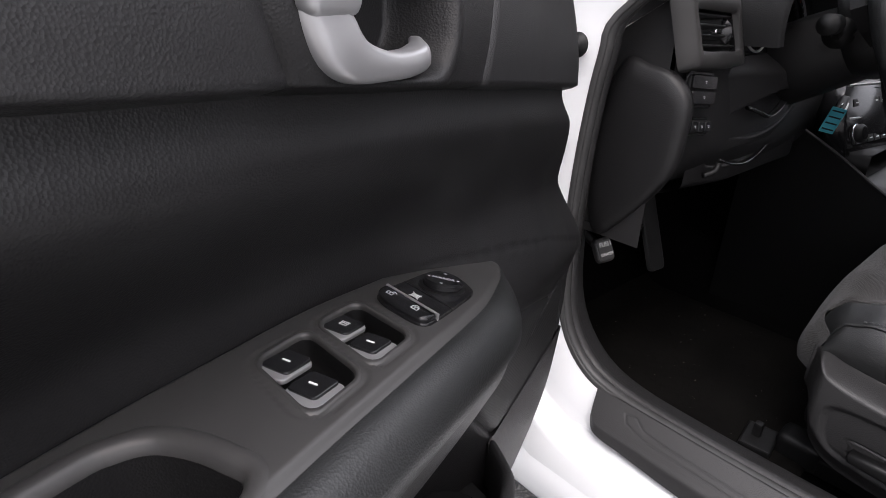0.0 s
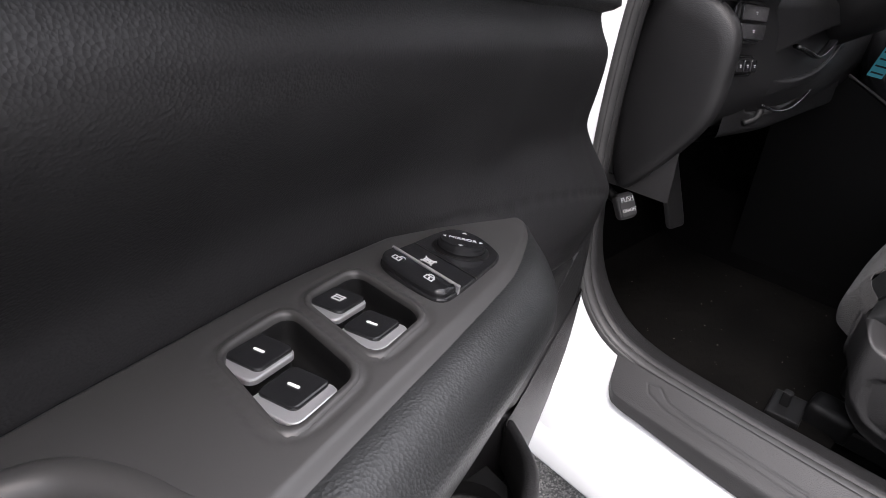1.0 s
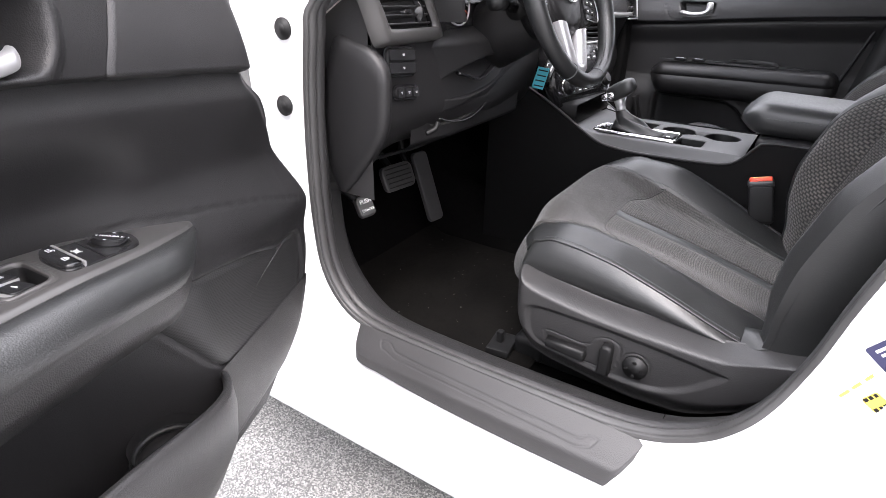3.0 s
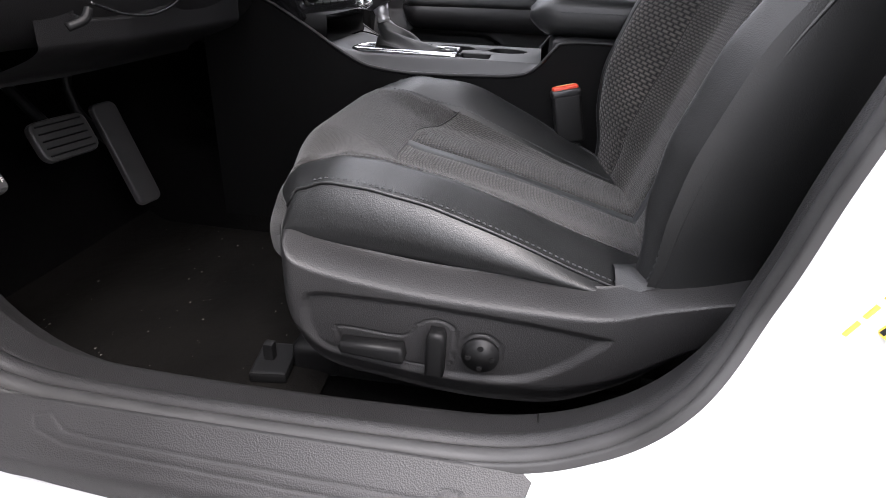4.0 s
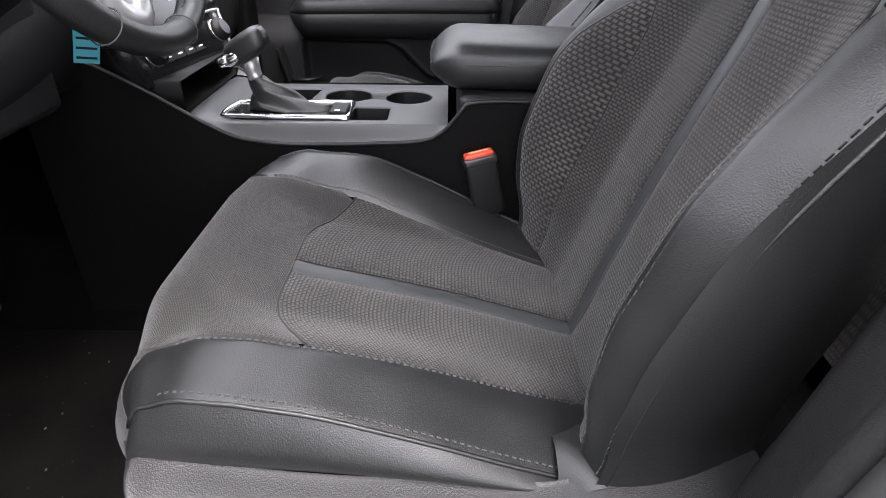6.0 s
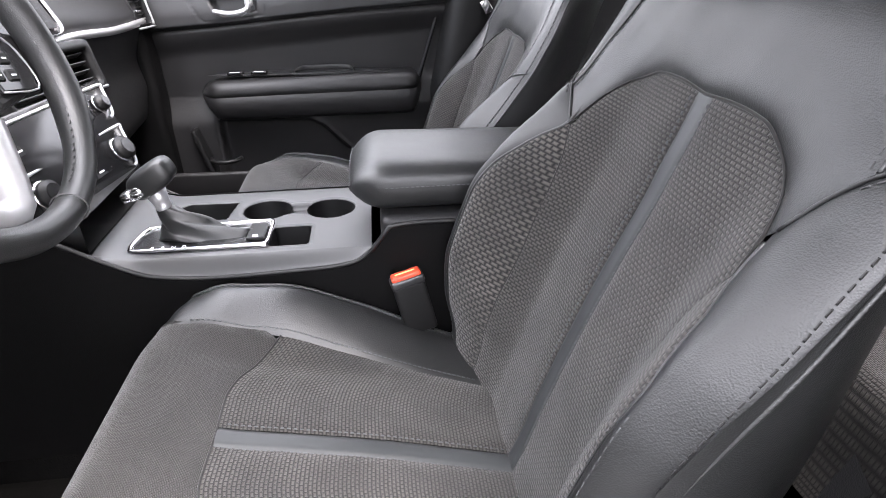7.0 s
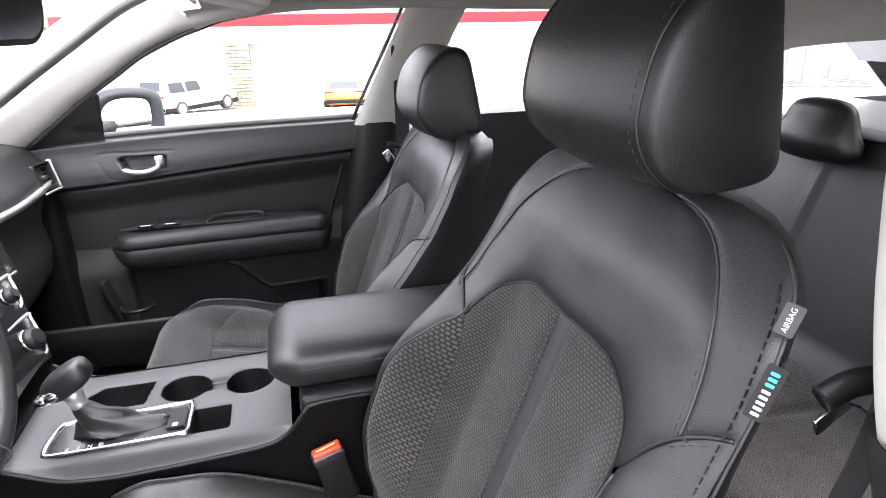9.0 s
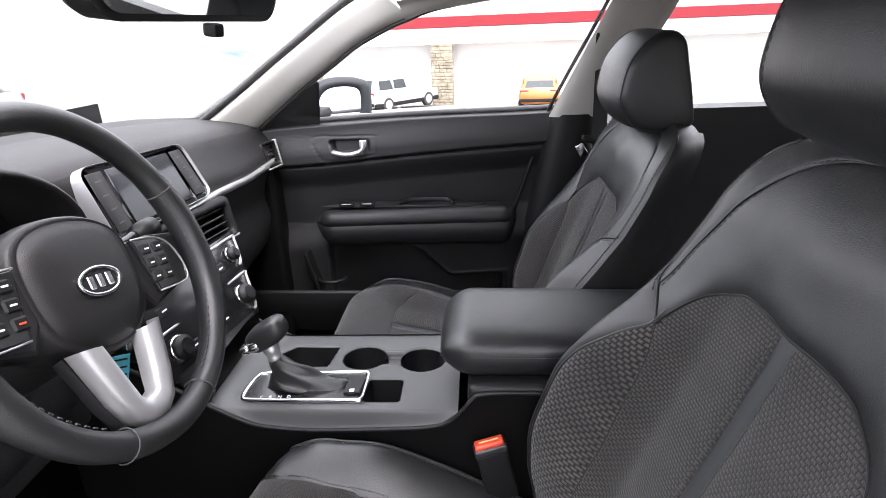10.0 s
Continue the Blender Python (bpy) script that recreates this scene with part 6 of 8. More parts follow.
sv = vent("vent", (0.672, 0.728, 0.884), (1, -0.10, -0.04), (0.0, 0.22, 1), 0.070, 0.056, 0.0, 4, "small black vent with a silver post at the dash end")
part("silver_post", rbox(0.006, 0.070, 0.012, 0.0028, 3, frame3((0.672, 0.728, 0.884), (1, -0.10, -0.04), (0.0, 0.22, 1)) @ pose(0.041, 0, 0.006, 0, 0, -4)), SILVER, sv, "satin silver post", True)

# silver strip and stitched seam across the passenger side
strip = [dash_pt(x, 6, 0.004) + Vector((0, 0, -0.012)) for x in np.linspace(-0.02, 0.715, 40)]
loft("silver_strip", sweep_rings(strip, [(0.004, 0.006), (-0.005, 0.005), (-0.0065, -0.002), (-0.004, -0.008), (0.003, -0.009)]), SILVER, dash, "satin silver strip")
for off in (0.0, 0.006):
    stitches("stitching", [dash_pt(x, 6, 0.0005) + Vector((0, 0.004, 0.006 + off)) for x in np.linspace(0.21, 0.71, 60)], (0, -1, 0.3), STITCH_DK, dash)

# screen
def quad_fn(UL, UR, LR, LL, out=0.0):
    UL, UR, LR, LL = (Vector(p) for p in (UL, UR, LR, LL))
    n = (UR - UL).cross(LL - UL).normalized()
    if n.y > 0:
        n = -n
    return lambda a, b, sc=1.0, o=0.0: (UL.lerp(UR, 0.5 + (a - 0.5) * sc)).lerp(LL.lerp(LR, 0.5 + (a - 0.5) * sc), 0.5 + (b - 0.5) * sc) + n * (o + out)


Q = quad_fn((-0.085, 0.735, 1.016), (0.212, 0.732, 0.998), (0.208, 0.684, 0.899), (-0.095, 0.690, 0.908))


def quad_ring(q, sc, o, r=0.08):
    out = []
    for cx, cy, a0 in ((1 - r, r * 2, -90), (1 - r, 1 - r * 2, 0), (r, 1 - r * 2, 90), (r, r * 2, 180)):
        for k in range(6):
            t = radians(a0 + 90 * k / 5)
            out.append(q(cx + r * math.cos(t), cy + 2 * r * math.sin(t), sc, o))
    return out


bz = loft("screen_bezel", [quad_ring(Q, 1.02, -0.03), quad_ring(Q, 0.992, 0.010), quad_ring(Q, 0.986, 0.0115), quad_ring(Q, 0.974, 0.0105), quad_ring(Q, 0.968, 0.006)], ALU_TRIM, dash, "thin silver screen surround", caps=False)
scr = loft("touch_screen", [quad_ring(Q, 0.967, 0.007), quad_ring(Q, 0.6, 0.0072)], GLOSSY, dash, "dark switched-off touch screen")


def inset(name, a0, a1, b0, b1, material, o):
    c = [(a0, b0), (a1, b0), (a1, b1), (a0, b1)]
    loft(name, [[Q(a, b, 1, o) for a, b in c], [Q(a, b, 1, o + 0.0012) for a, b in c], [Q(lerp(a, (a0 + a1) / 2, 0.03), lerp(b, (b0 + b1) / 2, 0.03), 1, o + 0.0016) for a, b in c]], material, scr)


inset("display", 0.20, 0.79, 0.10, 0.90, SCREEN, 0.0075)
inset("side_key_panel", 0.05, 0.17, 0.10, 0.90, SMOOTH, 0.0075)
inset("side_key_panel", 0.82, 0.95, 0.10, 0.90, SMOOTH, 0.0075)
for k in range(4):
    for a in (0.11, 0.885):
        part("key_mark", slab(rrect(0.016, 0.002, 0.0005, 1), 0.0004, 0, frame3(Q(a, 0.22 + 0.19 * k, 1, 0.0095), (1, 0, 0), (0, 0.4, 1))), STITCH, scr)

# centre stack with audio and climate rows
stack = thing("center_stack", "black centre stack with silver-edged audio and climate rows", "control panel")
S0 = quad_fn((-0.115, 0.672, 0.835), (0.212, 0.654, 0.826), (0.118, 0.584, 0.690), (-0.130, 0.628, 0.690))
ST = lambda a, b, o=0.0: S0(a, b, 1.0, o)
loft("stack_panel", [[ST(a, b, -0.05) for a, b in ((0, 0), (1, 0), (1, 1), (0, 1))], [ST(a, b, 0.0) for a, b in ((0, 0), (1, 0), (1, 1), (0, 1))], [ST(a, b, 0.004) for a, b in ((0.02, 0.02), (0.98, 0.02), (0.98, 0.98), (0.02, 0.98))]], GLOSSY, stack)


def stack_m(a, b, o=0.0):
    return frame3(ST(a, b, o), ST(min(a + 0.1, 1.1), b) - ST(a, b), ST(a, b - 0.1) - ST(a, b))


for b0, b1 in ((0.06, 0.40), (0.50, 0.92)):
    pth = [ST(a, b, 0.005) for a, b in [(0.05, b0), (0.5, b0), (0.93, b0), (0.965, b0 + 0.05), (0.965, b1 - 0.05), (0.93, b1)]]
    tube("silver_edge", spline(pth, 4), 0.003, SILVER, stack, n=6)
    for k in range(6):
        part("button", rbox(0.030, 0.017, 0.006, 0.002, 1, stack_m(0.14 + 0.115 * k, lerp(b0, b1, 0.70), 0.005)), HARD, stack)
        part("button_mark", slab(rrect(0.012, 0.0025, 0.0005, 1), 0.0004, 0, stack_m(0.14 + 0.115 * k, lerp(b0, b1, 0.70), 0.0085)), WHITE, stack)
    part("display", rbox(0.15, 0.016, 0.003, 0.001, 1, stack_m(0.40, lerp(b0, b1, 0.30), 0.004)), SCREEN, stack)
    for a in (0.86,) if b0 < 0.4 else (0.86, 0.14):
        kb = stack_m(a, lerp(b0, b1, 0.5), 0.012)
        r = 0.013 if b0 < 0.4 else 0.019
        kn_ = part("knob", disc(r, 0.020, 32, 0.003, kb), HARD, stack, "black knob with a chrome ring", True)
        part("chrome_ring", merge(disc(r + 0.002, 0.006, 32, 0.002, kb @ pose(0, 0, -0.004))), CHROME, kn_, smooth=True)
        part("knob_face", disc(r * 0.7, 0.002, 28, 0.0008, kb @ pose(0, 0, 0.0105)), GLOSSY, kn_)

# sockets under the stack
for x in (-0.10, -0.055):
    sk = thing("power_socket", "round black power socket with a chrome ring", "socket", group="sockets")
    part("ring", disc(0.016, 0.012, 28, 0.003, pose(x, 0.640, 0.668, 62, 0, 0)), CHROME, sk, smooth=True)
    part("lid", disc(0.0125, 0.014, 28, 0.003, pose(x, 0.639, 0.669, 62, 0, 0)), HARD, sk)

# instrument hood and dials
hood = []
for t in np.linspace(0, 1, 24):
    a = lerp(200, -20, t)
    hood.append([Vector((-0.37 + r * 1.05 * math.cos(radians(a)), y, 0.955 + r * 0.66 * math.sin(radians(a)))) for r, y in ((0.165, 0.76), (0.168, 0.70), (0.172, 0.655), (0.178, 0.648), (0.186, 0.655), (0.19, 0.72), (0.19, 0.82))])
loft("cluster_hood", hood, DASH_PAD, dash, "black hood over the dials", closed=False, caps=False)
dials = thing("instrument_cluster", "dark instrument cluster with two dials", "instrument cluster")
part("cluster_face", slab(rrect(0.32, 0.13, 0.05, 6), 0.004, 0, frame3((-0.37, 0.742, 0.945), (1, 0, 0), (0, 0.25, 1))), GLOSSY, dials)
for x in (-0.455, -0.285):
    fm = frame3((x, 0.738, 0.946), (1, 0, 0), (0, 0.25, 1))
    tube("dial_ring", [fm @ Vector((0.05 * math.cos(k * math.pi / 16), 0.05 * math.sin(k * math.pi / 16), 0.006)) for k in range(32)], 0.002, SILVER, dials, n=6, closed=True)
    for k in range(15):
        part("dial_mark", slab([(-0.0006, 0.038), (0.0006, 0.038), (0.0006, 0.046), (-0.0006, 0.046)], 0.0004, 0, fm @ pose(0, 0, 0.006, 0, 0, -130 + 18.5 * k)), WHITE if k % 5 else RED, dials)

# switch groups left of the column
def switch_group(name, o, w, h, rows, label):
    m = frame3(o, (1, -0.02, -0.10), (0, 0.12, 1))
    g = thing(name, label, "switch panel")
    part("plate", slab(rrect(w, h, 0.008), 0.006, 0.002, m), HARD, g)
    part("frame", merge(slab(rrect(w + 0.008, h + 0.008, 0.011), 0.003, 0.001, m)), GLOSSY, g)
    n, c = rows
    for j in range(n):
        for i in range(c):
            q = m @ pose((i - (c - 1) / 2) * w / c, (j - (n - 1) / 2) * h / n, 0.006)
            bt = part("button", slab(rrect(w / c - 0.004, h / n - 0.003, 0.003), 0.004, 0.001, q), GLOSSY, g)
            part("mark", merge(slab(rrect(0.0055, 0.0012, 0.0004, 1), 0.0004, 0, q @ pose(0, 0.0012, 0.0042)), slab(rrect(0.0030, 0.0012, 0.0004, 1), 0.0004, 0, q @ pose(0.0008, -0.0011, 0.0042))), PRINT, bt)


switch_group("dash_switches", (-0.684, 0.697, 0.857), 0.074, 0.042, (2, 1), "black switch pair with white symbols")
switch_group("trim_switches", (-0.668, 0.698, 0.803), 0.062, 0.019, (1, 3), "row of three small black buttons")

# hand grip recess under the column
rec = thing("column_cover", "black steering column cover with a storage recess", "trim panel")
def rec_fn(a, b):
    x, z = lerp(-0.62, -0.15, a), lerp(0.640, 0.920, b)
    zc = z - 0.10 * (x + 0.43)
    t = (x + 0.435) / 0.135
    u = (zc - 0.800) / (0.036 if zc > 0.800 else 0.030)
    mouth = 1 - sstep(0.84, 1.0, math.hypot(t, u))
    slot = 1 - sstep(0.8, 1.0, math.hypot((x + 0.47) / 0.10, (zc - 0.742) / 0.016))
    swell = 0.022 * math.exp(-((x + 0.43) / 0.12) ** 2) * math.exp(-((zc - 0.80) / 0.065) ** 2)
    edge = 0.020 * sstep(0.30, 0.0, a) + 0.06 * sstep(0.86, 1.0, a) + 0.10 * sstep(0.20, 0.0, b) + 0.06 * sstep(0.80, 1.0, b)
    return (x, 0.694 + 0.012 * (1 - b) - swell + mouth * (0.022 + 0.040 * sstep(-0.6, 0.9, u)) + 0.05 * slot + edge, z)


grid("cover_panel", rec_fn, 130, 100, SMOOTH, rec, "smooth black cover with a hollow for the tilt lever")
tube("recess_lip", spline([(-0.565, 0.694, 0.738), (-0.52, 0.690, 0.724), (-0.47, 0.688, 0.720), (-0.42, 0.690, 0.728), (-0.375, 0.693, 0.744)], 5), 0.0020, GLOSSY, rec, n=6)
tube("tilt_lever", spline([(-0.500, 0.694, 0.815), (-0.470, 0.686, 0.806), (-0.445, 0.682, 0.798), (-0.415, 0.682, 0.802), (-0.375, 0.686, 0.815)], 5), 0.0070, GLOSSY, rec, n=8, ry=0.0035)
tube("bonnet_release", spline([(-0.60, 0.700, 0.715), (-0.585, 0.690, 0.722), (-0.575, 0.690, 0.733)], 4), 0.005, HARD, rec, n=6)

# steering column, stalks, wheel
AX = Vector((0, 0.934, -0.357))
WC = Vector((-0.330, 0.545, 0.962))
wheel = thing("steering_wheel", "black leather three-spoke steering wheel with silver lower spokes", "steering wheel")
# turned a little to the right
WX = Vector((0.978, -0.0743, -0.1943))
WY = Vector((0.208, 0.3492, 0.9136))
WZ = WX.cross(WY)


def wp_(x, y, z=0.0):
    return WC + WX * x + WY * y + WZ * z


rim_rings = []
NR = 96
for k in range(NR):
    a = 2 * math.pi * k / NR
    c = Vector((math.cos(a), math.sin(a), 0))
    g = 0.0145 + 0.0022 * (sstep(0.75, 0.95, abs(math.cos(a)))) 
    rim_rings.append([wp_(*(c * (0.172 + g * math.cos(t)) + Vector((0, 0, g * 1.12 * math.sin(t))))) for t in np.linspace(0, 2 * math.pi, 14, endpoint=False)])
rim_rings.append(rim_rings[0])
loft("rim", rim_rings, LEATHER, wheel, "black leather rim", caps=False)
for a in (28, 152, 248, 292):
    a = radians(a)
    c = Vector((math.cos(a), math.sin(a), 0))
    tube("rim_seam", [wp_(*(c * (0.172 + 0.0165 * math.cos(t)) + Vector((0, 0, 0.0178 * math.sin(t))))) for t in np.linspace(0, 2 * math.pi, 16, endpoint=False)], 0.0009, STITCH_DK, wheel, n=5, closed=True, up=(0.3, 0.5, 0.8))
for a0, a1 in ((-60, 28), (152, 240)):
    pth = [wp_(*(Vector((math.cos(radians(a)), math.sin(radians(a)), 0)) * 0.1565 + Vector((0, 0, 0.006)))) for a in np.linspace(a0, a1, 70)]
    stitches("stitching", pth, WZ, STITCH_DK, wheel, 0.005, 0.004, 0.0014, 0.0012)
# hub cushion
hubp = [(p[0], p[1]) for p in spline([(x, y, 0) for x, y in [(-0.073, 0.045), (-0.045, 0.066), (0, 0.073), (0.045, 0.066), (0.073, 0.045), (0.078, 0.0), (0.068, -0.045), (0.035, -0.072), (0, -0.078), (-0.035, -0.072), (-0.068, -0.045), (-0.078, 0.0)]], 4, closed=True)]
loft("hub", [[wp_(x * s, y * s, z - 0.034) for x, y in hubp] for s, z in ((0.9, -0.05), (1.0, -0.03), (1.02, 0.0), (0.99, 0.014), (0.92, 0.021), (0.90, 0.0185), (0.885, 0.021), (0.7, 0.027), (0.3, 0.030))], SMOOTH, wheel, "black airbag cover")
em = frame3(wp_(0, -0.006, -0.0015), WX, WY)
emblem = part("emblem", slab([(0.028 * math.cos(k * math.pi / 20), 0.0145 * math.sin(k * math.pi / 20)) for k in range(40)], 0.003, 0.001, em @ pose(0, 0.002, -0.003)), GLOSSY, wheel, "oval chrome emblem")
tube("emblem_ring", [em @ Vector((0.0275 * math.cos(k * math.pi / 20), 0.002 + 0.0142 * math.sin(k * math.pi / 20), 0.0005)) for k in range(40)], 0.0022, CHROME, emblem, n=6, closed=True)
for k in (-1, 0, 1):
    part("emblem_bar", rbox(0.008, 0.014, 0.002, 0.001, 1, em @ pose(k * 0.0125, 0.002, 0.0008, 0, 0, 0)), CHROME, emblem)
# side spokes with switch pads
for s in (-1, 1):
    sp = [(s * 0.070, 0.030), (s * 0.120, 0.034), (s * 0.170, 0.030), (s * 0.172, -0.015), (s * 0.130, -0.040), (s * 0.085, -0.052), (s * 0.066, -0.02)]
    if s < 0:
        sp = sp[::-1]
    part("spoke", slab(sp, 0.024, 0.006, frame3(wp_(0, 0, -0.040), WX, WY)), SMOOTH, wheel, smooth=False)
    pad = [(s * 0.078, 0.030), (s * 0.118, 0.028), (s * 0.142, 0.014), (s * 0.152, -0.012), (s * 0.146, -0.034), (s * 0.092, -0.036)]
    if s < 0:
        pad = pad[::-1]
    pd = part("switch_pad", slab(pad, 0.006, 0.002, frame3(wp_(0, 0, -0.016), WX, WY)), GLOSSY, wheel, "gloss black switch pad")
    cp = spline([wp_(x, y, -0.0105) for x, y in (pad if s > 0 else pad[::-1])[:]], 3)
    tube("pad_edge", cp, 0.0012, SILVER, pd, n=5)
    for i in range(3):
        for j in range(2):
            b_ = frame3(wp_(s * (0.095 + 0.0215 * j), 0.016 - 0.0175 * i, -0.011), WX, WY)
            part("pad_button", rbox(0.017, 0.013, 0.006, 0.002, 1, b_), HARD, pd)
            part("pad_mark", slab(rrect(0.007, 0.0018, 0.0004, 1), 0.0004, 0, b_ @ pose(0, 0, 0.0032)), RED if (s < 0 and i == 2 and j == 0) else WHITE, pd)
# lower silver spoke with its opening
sm = frame3(wp_(0, 0.004, -0.014), WX, WY)
out_l = [(-0.060, -0.066), (-0.052, -0.094), (-0.043, -0.126), (-0.031, -0.152), (-0.014, -0.164), (0.014, -0.164), (0.031, -0.152), (0.043, -0.126), (0.052, -0.094), (0.060, -0.066)]
in_l = [(-0.030, -0.070), (-0.024, -0.092), (-0.017, -0.118), (-0.013, -0.134), (-0.005, -0.137), (0.005, -0.137), (0.013, -0.134), (0.017, -0.118), (0.024, -0.092), (0.030, -0.070)]


def spoke_row(f, z):
    return [sm @ Vector((lerp(a[0], b[0], f), lerp(a[1], b[1], f), z)) for a, b in zip(out_l, in_l)]


loft("lower_spoke", [spoke_row(f, z) for f, z in ((0, -0.008), (0.0, 0.006), (0.12, 0.012), (0.5, 0.015), (0.88, 0.012), (1.0, 0.006), (1.0, -0.008))], SILVER, wheel, "satin silver lower spoke", closed=False, caps=False)
loft("spoke_backing", [[sm @ Vector((x * k, y * k2, z)) for x, y in out_l] for k, k2, z in ((1.10, 1.0, -0.004), (1.16, 1.04, -0.014), (1.0, 1.0, -0.024))], SMOOTH, wheel, closed=False, caps=False)
# column shroud
loft("column_shroud", [[WC + AX * d + WX * (w * c) + Vector((0, 0.342, 0.94)) * (h * s - drop) for c, s in circle(1, 20)] for d, w, h, drop in ((0.035, 0.050, 0.050, 0.01), (0.06, 0.062, 0.060, 0.015), (0.14, 0.068, 0.066, 0.02), (0.24, 0.07, 0.07, 0.03))], SMOOTH, thing("steering_column", "black steering column shroud", "steering column"))
for s, nm, lab in ((-1, "indicator_stalk", "black indicator stalk beside the steering wheel"), (1, "wiper_stalk", "black wiper stalk behind the steering wheel")):
    st = thing(nm, lab, "stalk")
    p0 = WC + AX * 0.085
    pth = spline([p0 + Vector((s * 0.05, 0, 0)), p0 + Vector((s * 0.10, -0.005, 0.004)), p0 + Vector((s * 0.15, -0.015, 0.010)), p0 + Vector((s * 0.185, -0.02, 0.016))], 5)
    tube("stalk_arm", pth, 0.0075, GLOSSY, st, n=10, ry=0.011)
    part("boot", disc(0.024, 0.010, 24, 0.004, frame3(pth[3], (0, 0, 1), (0, 1, 0))), HARD, st, smooth=True)
    part("stalk_knob", disc(0.0145, 0.042, 20, 0.005, frame3(pth[-1], (0, 0, 1), (0, 1, 0))), HARD, st, smooth=True)
# ignition with key and tag
key = thing("ignition_key", "car key in the ignition with a pale blue paper tag", "key")
part("fob", rbox(0.038, 0.016, 0.055, 0.006, 3, pose(-0.150, 0.655, 0.783, 10, 60, 20)), HARD, key, smooth=True)
part("fob_buttons", rbox(0.02, 0.018, 0.035, 0.003, 2, pose(-0.150, 0.653, 0.783, 10, 60, 20)), SILVER, key)
part("tag", rbox(0.030, 0.0012, 0.050, 0.0004, 1, pose(-0.214, 0.645, 0.772, 8, 12, -42)), KEYTAG, key, "pale blue paper tag")
for k in range(4):
    part("tag_line", rbox(0.024, 0.0014, 0.003, 0.0003, 1, pose(-0.214, 0.645, 0.772, 8, 12, -42) @ pose(0, -0.0003, 0.018 - 0.012 * k)), HARD, key)
tube("key_ring", [Vector((-0.168 + 0.012 * math.cos(k * math.pi / 8), 0.648, 0.788 + 0.012 * math.sin(k * math.pi / 8))) for k in range(16)], 0.0012, CHROME, key, n=5, closed=True, up=(0, 1, 0))

# pedals
def pedal(name, o, w, h, tilt, arm_to, label, ribs, lettering=False):
    p = thing(name, label, "pedal", group="pedals")
    m = frame3(o, (1, -0.15, 0), (0, math.sin(radians(tilt)), math.cos(radians(tilt))))
    body = part("pad", slab(rrect(w, h, min(w, h) * 0.25), 0.012, 0.004, m), RUBBER, p)
    for k in range(ribs):
        part("rib", rbox(w * 0.8, 0.003, 0.003, 0.001, 1, m @ pose(0, lerp(-h * 0.36, h * 0.36, k / max(ribs - 1, 1)), 0.0125)), HARD, body)
    tube("arm", spline([Vector(o), (Vector(o) + Vector(arm_to)) / 2 + Vector((0, 0.04, 0)), Vector(arm_to)], 5), 0.009, HARD, p, n=8)
    if lettering:
        part("lettering_plate", slab(rrect(w * 0.86, h * 0.82, 0.004), 0.0135, 0.001, m), mat("grey_rubber", (0.07, 0.07, 0.07), 0.6), body)
        word("lettering", "PUSH", 0.013, m @ pose(0, 0.010, 0.0145), WHITE, body)
        word("lettering", "ON•OFF", 0.009, m @ pose(0, -0.009, 0.0145), WHITE, body)


pedal("parking_brake_pedal", (-0.622, 0.850, 0.535), 0.042, 0.046, 30, (-0.64, 0.95, 0.66), "small grey parking brake pedal", 0, True)
pedal("brake_pedal", (-0.372, 0.955, 0.512), 0.105, 0.066, 25, (-0.36, 1.06, 0.70), "black rubber brake pedal", 5)
pedal("accelerator_pedal", (-0.225, 0.965, 0.44), 0.055, 0.20, 22, (-0.22, 1.05, 0.60), "long black accelerator pedal", 0)
fr_ = thing("foot_rest", "black ribbed foot rest on the firewall", "foot rest")
part("pad", slab(rrect(0.075, 0.24, 0.02), 0.02, 0.006, frame3((-0.655, 0.965, 0.40), (1, 0, 0), (0, 0.75, 0.65))), HARD, fr_)

# ---- centre console ----
cons = thing("center_console", "black centre console with a grey trim plate", "console")
side_z = curve1([(-0.20, 0.66), (0.02, 0.675), (0.10, 0.68), (0.165, 0.676), (0.19, 0.645), (0.22, 0.622), (0.30, 0.614), (0.42, 0.611), (0.50, 0.618), (0.56, 0.645), (0.60, 0.670), (0.66, 0.705), (0.72, 0.735), (0.80, 0.765)])
for s in (-1, 1):
    xo = lambda y: -0.135 if y > 0.16 else -0.135
    grid("console_side", lambda a, b: (s * (0.130 + 0.010 * b), lerp(-0.20, 0.82, a), lerp(side_z(lerp(-0.20, 0.82, a)), 0.27, b)), 60, 12, VINYL_SHADED, cons, "smooth black console side")
    tube("side_piping", [Vector((s * 0.130, y, side_z(y))) for y in np.linspace(-0.18, 0.80, 80)], 0.0035, SMOOTH, cons, n=6)
    # grey flank between plate and side
    grid("plate_flank", lambda a, b: (s * lerp(0.116, 0.129, b), lerp(0.195, 0.585, a), lerp(0.640 + 0.012 * sstep(0.52, 0.585, lerp(0.195, 0.585, a)), side_z(lerp(0.195, 0.585, a)) + 0.001, sstep(0, 1, b))), 40, 8, CONSOLE, cons)

